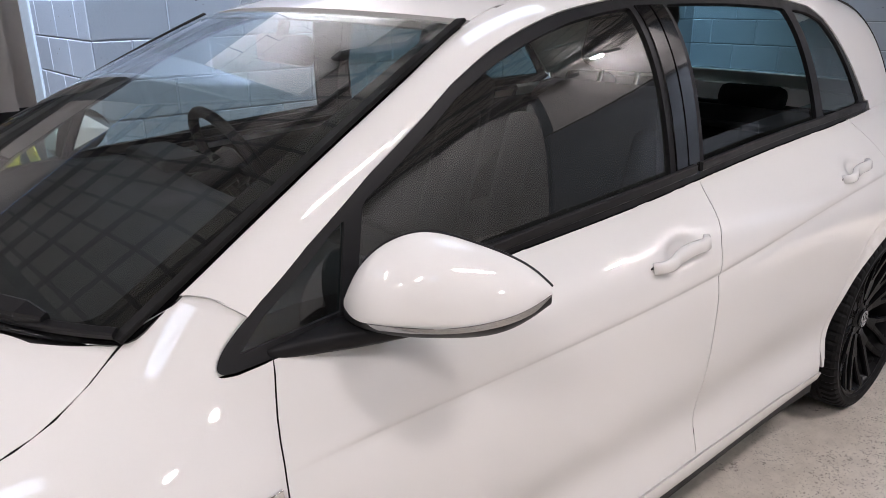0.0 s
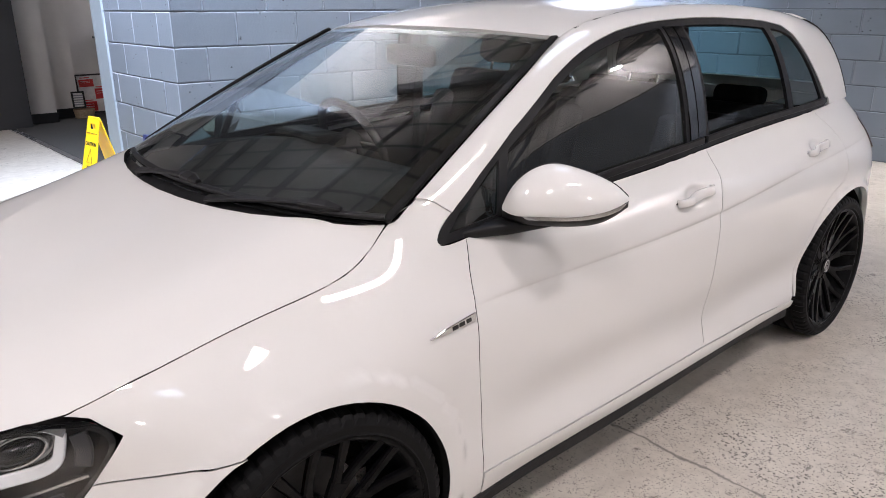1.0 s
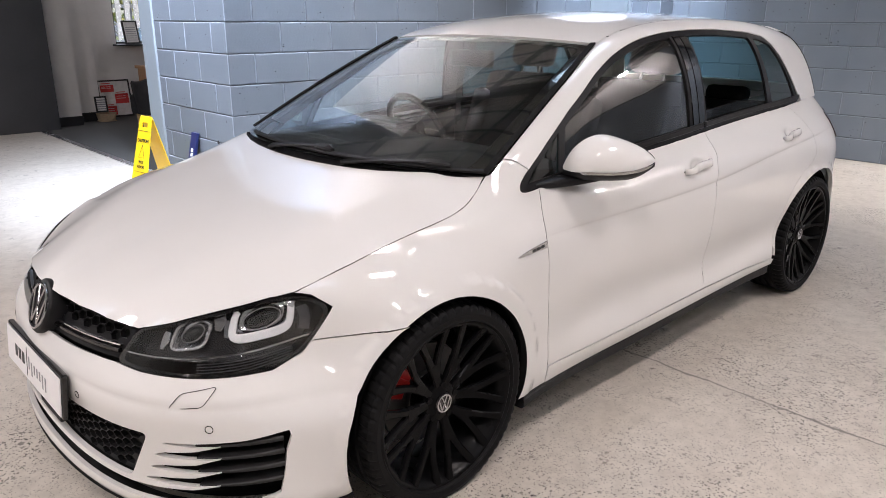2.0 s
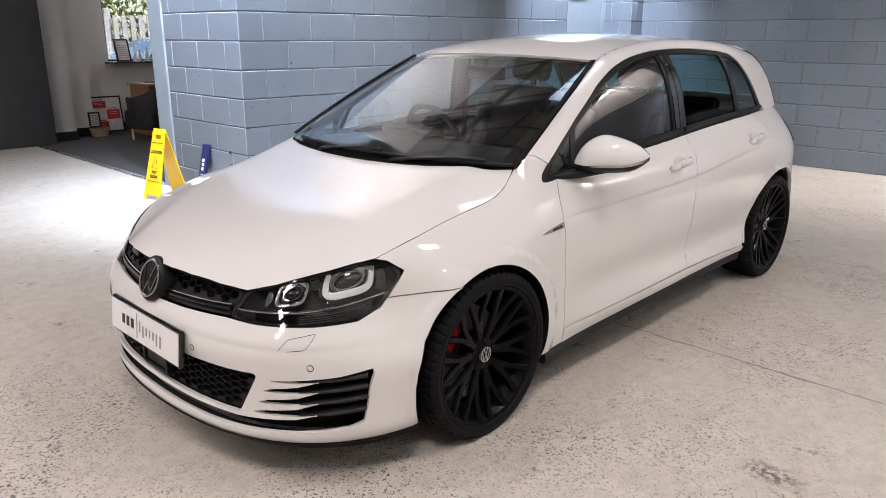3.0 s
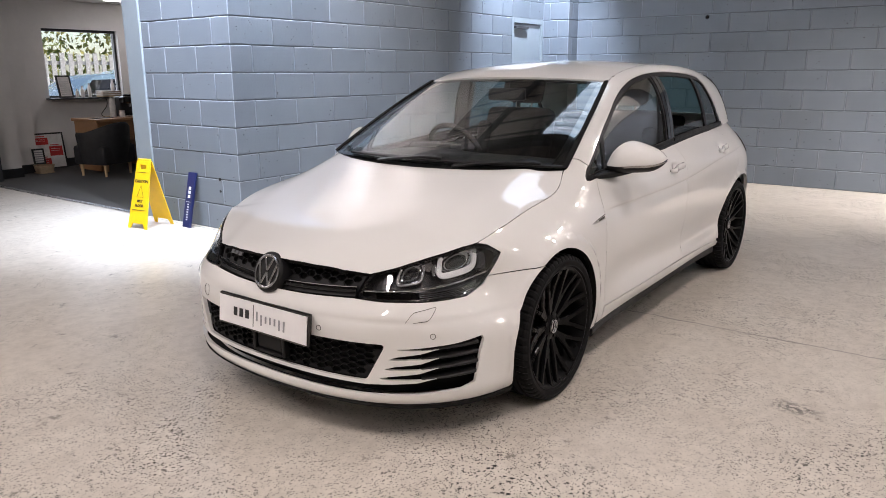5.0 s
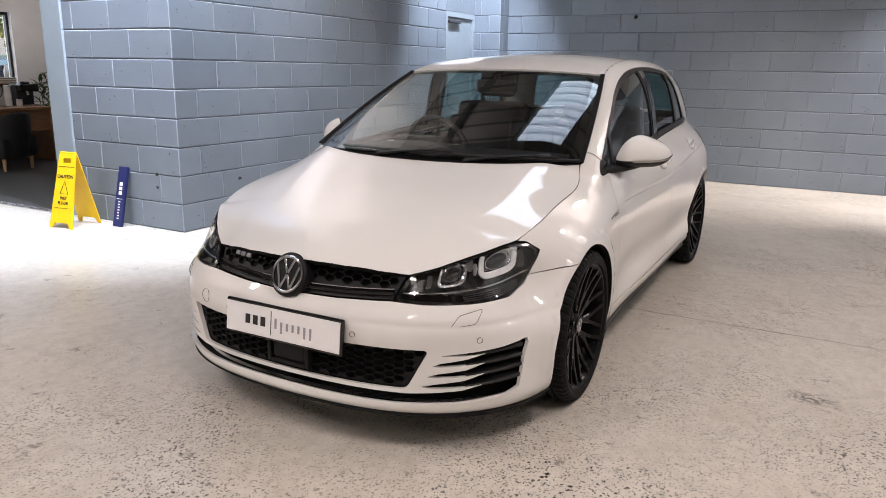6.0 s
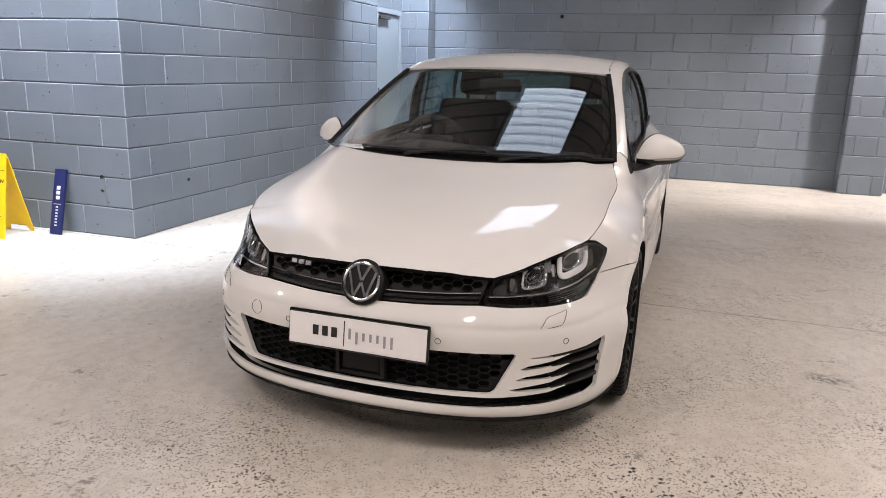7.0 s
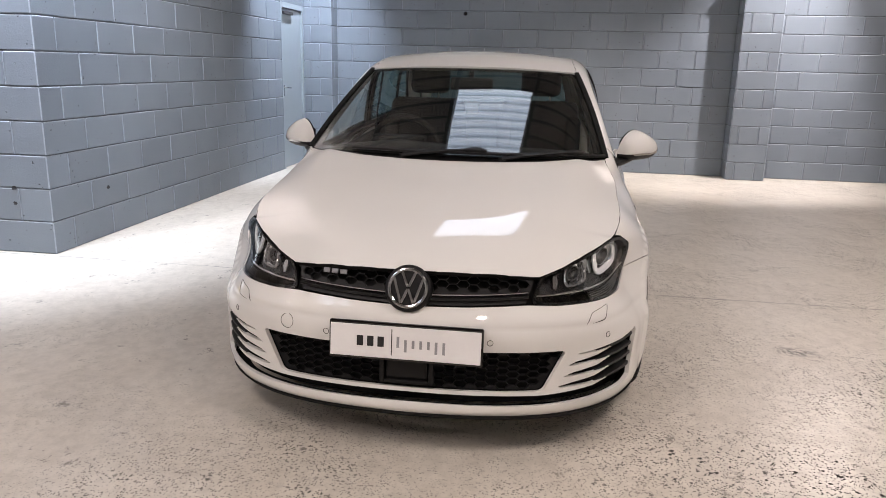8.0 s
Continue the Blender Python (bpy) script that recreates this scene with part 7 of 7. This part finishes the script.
framed("notice", "white notice in a black frame on the sill", "picture", (2.93, 8.88, 1.03), 0.24, 0.33, 10, 12, [(-0.08, 0.08, 0.05 + 0.03 * k, 0.058 + 0.03 * k, INK_G) for k in range(7)])

# basket
bk = thing("basket", "small woven wicker basket on the carpet", "basket", at=(2.29, 8.50, 0.006))
for k in range(9):
    bm = bmesh.new()
    z = 0.008 + 0.0125 * k
    w, d = 0.105 + 0.0028 * k, 0.08 + 0.0025 * k
    ring = [(w * math.cos(a) * (abs(math.cos(a)) ** -0.45 if abs(math.cos(a)) > 0.3 else 1.3), d * math.sin(a) * 1.1, z + 0.002 * math.sin(8 * a + k * math.pi)) for a in np.linspace(0, 2 * math.pi, 28, endpoint=False)]
    add_sweep(bm, ring, 0.010, 0.013, (0, 0, 1), True)
    part("wicker_strand", bm, WICKER, bk)
part("basket_base", box(-0.11, 0.11, -0.08, 0.08, 0.0, 0.012, 0.004), WICKER, bk)

# tub chair
tub = thing("tub_chair", "black upholstered tub chair with pale wooden legs", "chair", at=(2.72, 7.62, 0.006), turn=15)
bm = bmesh.new()
rows = []
for i in range(25):
    a = radians(-25 + 230 * i / 24)
    back = max(0.0, math.sin(radians(-25 + 230 * i / 24)))
    top = 0.60 + 0.13 * max(0, -math.cos(a - radians(0)) * 0 + math.sin(a)) ** 1.5
    r0, r1 = 0.34, 0.27
    c, s = math.cos(a), -math.sin(a)
    rows.append([bm.verts.new(p) for p in ((r0 * 0.9 * c, r0 * 0.9 * s, 0.17), (r0 * c, r0 * s, 0.40), (r0 * 1.05 * c, r0 * 1.05 * s, top - 0.03), (r0 * 1.0 * c, r0 * 1.0 * s, top), (r1 * 1.1 * c, r1 * 1.1 * s, top - 0.01), (r1 * c, r1 * s, top - 0.06), (r1 * c, r1 * s, 0.30))])
for p, q in zip(rows, rows[1:]):
    for j in range(6):
        bm.faces.new((p[j], p[j + 1], q[j + 1], q[j]))
bm.faces.new(rows[0]), bm.faces.new(rows[-1][::-1])
part("backrest", bm, BLACKCLOTH, tub, smooth=True)
part("seat", box(-0.29, 0.29, -0.29, 0.27, 0.16, 0.42, 0.04), BLACKCLOTH, tub, smooth=True)
for x, y in ((-0.22, -0.22), (0.22, -0.22), (-0.22, 0.20), (0.22, 0.20)):
    bm = bmesh.new()
    add_cyl(bm, 0.016, 0.024, 0.165, pose(x, y, 0), 14)
    part("leg", bm, PALEWOOD, tub)

# desk with things on it
desk = thing("desk", "brown wooden desk in the office", "desk", at=(3.55, 8.25, 0.006))
part("desktop", box(-0.75, 0.14, -0.35, 0.35, 0.70, 0.74, 0.004), WOOD, desk)
part("front_panel", box(-0.72, 0.10, -0.30, -0.28, 0.42, 0.70, 0.003), WOOD, desk)
for x in (-0.72, 0.08):
    part("leg_panel", box(x, x + 0.03, -0.32, 0.32, 0.0, 0.70, 0.003), WOOD, desk)
dlamp = thing("desk_stand", "bent black metal stand on the desk", "stand", at=(3.08, 8.2, 0.746))
bm = bmesh.new()
add_sweep(bm, smooth_line([(-0.10, 0, 0.008), (0.02, 0, 0.01), (-0.02, 0, 0.06), (0.07, 0, 0.17), (0.08, 0, 0.26), (0.03, 0, 0.285), (-0.03, 0, 0.27)], 5), 0.010, 0.010, (0, 1, 0))
part("bent_arm", bm, SKIRT, dlamp)
part("foot_plate", box(-0.16, 0.12, -0.07, 0.07, 0.0, 0.010, 0.003), SKIRT, dlamp)


def bottle(name, label, at, r, h, mt, neck=0.4):
    bm = bmesh.new()
    add_lathe(bm, [(0.0, 0.0), (r * 0.95, 0.0), (r, 0.006), (r, h * 0.62), (r * 0.85, h * 0.72), (r * neck, h * 0.82), (r * neck, h * 0.97), (r * neck * 1.15, h * 0.975), (r * neck * 1.1, h), (0.0, h)], None, 20)
    ob = solid(name, bm, mt, label, "bottle", smooth=True)
    ob.matrix_world = pose(*at)


bottle("bottle", "white plastic bottle on the window sill", (3.16, 8.86, 1.03), 0.032, 0.17, CERAMIC)
bottle("bottle", "slim pale bottle on the window sill", (3.26, 8.84, 1.03), 0.028, 0.21, CERAMIC)
bottle("bottle", "small clear bottle on the window sill", (3.09, 8.88, 1.03), 0.026, 0.13, PAPER)
bottle("bottle", "white spray bottle behind the tray", (3.66, 8.88, 1.05), 0.030, 0.25, CERAMIC, 0.5)
bottle("cup", "white cup on the desk", (3.38, 8.2, 0.746), 0.04, 0.10, CERAMIC, 0.95)
bottle("cup", "tall white cup on the desk", (3.33, 8.36, 0.746), 0.045, 0.28, CERAMIC, 0.9)
tray = thing("storage_tray", "pale woven tray on the window sill", "tray", at=(3.56, 8.83, 1.03))
bm = bmesh.new()
for q in ((-0.15, 0.15, -0.09, 0.09, 0, 0.01), (-0.15, 0.15, -0.09, -0.08, 0.01, 0.09), (-0.15, 0.15, 0.08, 0.09, 0.01, 0.09), (-0.15, -0.14, -0.08, 0.08, 0.01, 0.09), (0.14, 0.15, -0.08, 0.08, 0.01, 0.09)):
    add_box(bm, *q)
part("tray_body", bm, WICKER, tray)
for z in (0.03, 0.06, 0.088):
    bm = bmesh.new()
    add_sweep(bm, [(-0.155, -0.095, z), (0.155, -0.095, z), (0.155, 0.095, z), (-0.155, 0.095, z)], 0.008, 0.012, (0, 0, 1), True)
    part("woven_band", bm, PAPER, tray)

# drinks machine on the desk
dm = thing("drinks_machine", "black drinks machine on the end of the desk", "machine", at=(3.53, 8.30, 0.746))
part("machine_body", box(-0.12, 0.12, -0.02, 0.16, 0.0, 0.30, 0.015), SKIRT, dm)
part("machine_head", box(-0.13, 0.13, -0.14, 0.0, 0.20, 0.30, 0.018), GLOSSBLK, dm)
part("drip_tray", box(-0.11, 0.11, -0.14, -0.02, 0.0, 0.025, 0.005), SILVER, dm)
bm = bmesh.new()
add_cyl(bm, 0.02, 0.016, 0.05, pose(0, -0.07, 0.152), 14)
part("spout", bm, SILVER, dm)
bm = bmesh.new()
add_lathe(bm, [(0.0, 0.0), (0.06, 0.0), (0.062, 0.02), (0.05, 0.03), (0.0, 0.032)], pose(0.04, 0.04, 0.30), 20)
part("lid", bm, GLOSSBLK, dm)

# potted plant behind the desk
plant = thing("potted_plant", "green leafy plant in a dark pot beside the desk", "plant", at=(3.90, 8.42, 0.006))
bm = bmesh.new()
add_lathe(bm, [(0.0, 0.0), (0.11, 0.0), (0.15, 0.34), (0.158, 0.35), (0.15, 0.36), (0.135, 0.35), (0.13, 0.30), (0.0, 0.30)], None, 28)
part("pot", bm, SKIRT, plant, smooth=True)
bm = bmesh.new()
for k in range(6):
    a = k * 1.1
    add_sweep(bm, smooth_line([(0.02 * math.cos(a), 0.02 * math.sin(a), 0.30), (0.05 * math.cos(a), 0.05 * math.sin(a), 0.55), (0.07 * math.cos(a + 0.4), 0.07 * math.sin(a + 0.4), 0.85)], 4), 0.008, 0.008, (1, 0, 0.1))
part("stems", bm, LEAF, plant)
prng = random.Random(8)
leaf_me = bpy.data.meshes.new("leaf")
leaf_me.from_pydata([(0, 0, 0), (0.06, 0.018, 0.02), (0.06, -0.018, 0.02), (0.06, 0, 0.012), (0.13, 0.014, 0.015), (0.13, -0.014, 0.015), (0.13, 0, 0.006), (0.20, 0, -0.02)], [], [(0, 3, 1), (0, 2, 3), (1, 3, 6, 4), (3, 2, 5, 6), (4, 6, 7), (6, 5, 7)])
leaf_me.materials.append(plain("dark green house plant leaf", (0.035, 0.085, 0.02), 0.4, vary=0.3, scale=9))
for k in range(64):
    ob = new("leaf", leaf_me)
    ob.parent = plant
    h = prng.uniform(0.5, 1.12)
    ob.matrix_local = pose(prng.uniform(-0.05, 0.05), prng.uniform(-0.05, 0.05), h, 0, prng.uniform(-60, 25), prng.uniform(0, 360))

# door outline in the dark wall
bm = bmesh.new()
for q in ((-0.62, -0.60, 8.072, 8.082, 0.85, 1.62), (0.28, 0.30, 8.072, 8.082, 0.85, 1.62), (-0.60, 0.28, 8.072, 8.082, 1.60, 1.62), (-0.60, 0.28, 8.072, 8.082, 0.85, 0.87)):
    add_box(bm, *q)
solid("wall_hatch", bm, SKIRT, "thin dark frame of a hatch in the dark wall", "hatch")

# ---- outside the office window ----
bm = box(-300, 300, -300, 300, -0.4, -0.16)
solid("ground", bm, TARMAC, "tarmac ground round the building", "ground", kind="structure")
fence = thing("fence", "pale slatted timber fence behind the parked car", "fence", at=(4.5, 15.2, -0.16))
part("rail", box(-6, 8, 0.03, 0.07, 0.55, 0.63, 0.004), FENCE, fence)
part("rail", box(-6, 8, 0.03, 0.07, 1.75, 1.83, 0.004), FENCE, fence)
slat = bmesh.new()
add_box(slat, -0.055, 0.055, -0.012, 0.012, 0.0, 2.0, 0.004)
slat_me = finish("slat", slat, FENCE)
for k in range(70):
    ob = new("slat", slat_me)
    ob.parent = fence
    ob.matrix_local = pose(-6 + 0.2 * k, 0, 0.02 * math.sin(k * 1.7))
for k in range(5):
    part("post", box(-6 + 3.4 * k, -5.86 + 3.4 * k, 0.07, 0.2, 0.0, 2.15, 0.008), FENCE, fence)
rng = random.Random(4)
for nm, mt, n in (("hedge", LEAF, 5200), ("hedge_bloom", LEAF2, 3600)):
    bm = bmesh.new()
    for k in range(n):
        x, z = rng.uniform(-2.5, 13), 0
        y = 16.0 + rng.uniform(0, 1.8)
        top = 3.3 + 0.7 * math.sin(x * 1.1) + 0.4 * math.sin(x * 2.7 + 1)
        z = rng.uniform(0.0, top) if nm == "hedge" else rng.uniform(1.4, top + 0.2)
        y += 0.5 * math.sin(x * 2.3 + z * 2.0)
        s = rng.uniform(0.05, 0.12)
        m = pose(x, y, z - 0.16, rng.uniform(0, 360), rng.uniform(0, 360), rng.uniform(0, 360))
        bm.faces.new([bm.verts.new(m @ Vector(p)) for p in ((-s, 0, 0), (0, -s * 0.5, 0.01), (s, 0, 0), (0, s * 0.5, 0.01))])
    solid(nm, bm, mt, "dense green and yellow hedge behind the fence", "hedge", kind="stuff")

# parked car outside, seen from its side
pk = thing("parked_car", "pale blue parked car outside the office window", "car", at=(4.75, 11.6, -0.16), turn=0)
bm = bmesh.new()
P_TOP = Spline((-2.1, -1.9, -1.2, -0.9, -0.25, 0.5, 1.2, 1.75, 2.05, 2.1), (0.62, 0.84, 1.00, 1.06, 1.46, 1.56, 1.50, 1.16, 1.02, 0.7))
rows = []
for i in range(43):
    x = -2.1 + 4.2 * i / 42
    zt = float(P_TOP(x))
    zb = 0.32 if abs(abs(x) - 1.3) > 0.36 else 0.32 + math.sqrt(max(0, 0.36**2 - (abs(x) - 1.3) ** 2))
    belt = min(zt - 0.02, 0.93 + 0.03 * x / 2)
    w = 0.86 - 0.10 * (abs(x) / 2.1) ** 4
    win_w = w - 0.22 * max(0.0, (zt - belt)) / 0.5
    rows.append([bm.verts.new((x, sg * y, z)) for sg in (-1,) for y, z in ((w - 0.04, zb), (w, (zb + belt) / 2), (w - 0.02, belt), (win_w, zt - 0.02), (win_w - 0.12, zt))] + [bm.verts.new((x, y, z)) for y, z in ((win_w - 0.12, zt), (win_w, zt - 0.02), (w - 0.02, belt), (w, (zb + belt) / 2), (w - 0.04, zb))])
for p, q in zip(rows, rows[1:]):
    for j in range(9):
        bm.faces.new((p[j], p[j + 1], q[j + 1], q[j]))
bm.faces.new(rows[0][::-1]), bm.faces.new(rows[-1])
part("body", bm, CARBLUE, pk, smooth=True)
for x0, x1, xs in ((-0.72, 0.22, -0.28), (0.30, 1.15, 0.34)):
    bm = bmesh.new()
    q = [(x0, 1.03), (x1, 1.05), (x1 - 0.04, 1.44 if x1 < 0.5 else 1.40), (xs, 1.43)]
    f = lambda x, z: -(0.86 - 0.10 * (abs(x) / 2.1) ** 4) - 0.006 + 0.22 * max(0, z - 0.94) / 0.5
    bm.faces.new([bm.verts.new((x, f(x, z), z)) for x, z in q])
    part("side_window", bm, GLOSSBLK, pk)
for x in (-1.3, 1.3):
    bm = bmesh.new()
    add_lathe(bm, [(0.0, 0.0), (0.20, 0.0), (0.22, 0.015), (0.30, 0.02), (0.32, -0.02), (0.32, -0.2)], pose(x, -0.83, 0.32, 90, 0, 0), 32)
    part("wheel", bm, RUBBER, pk, smooth=True)
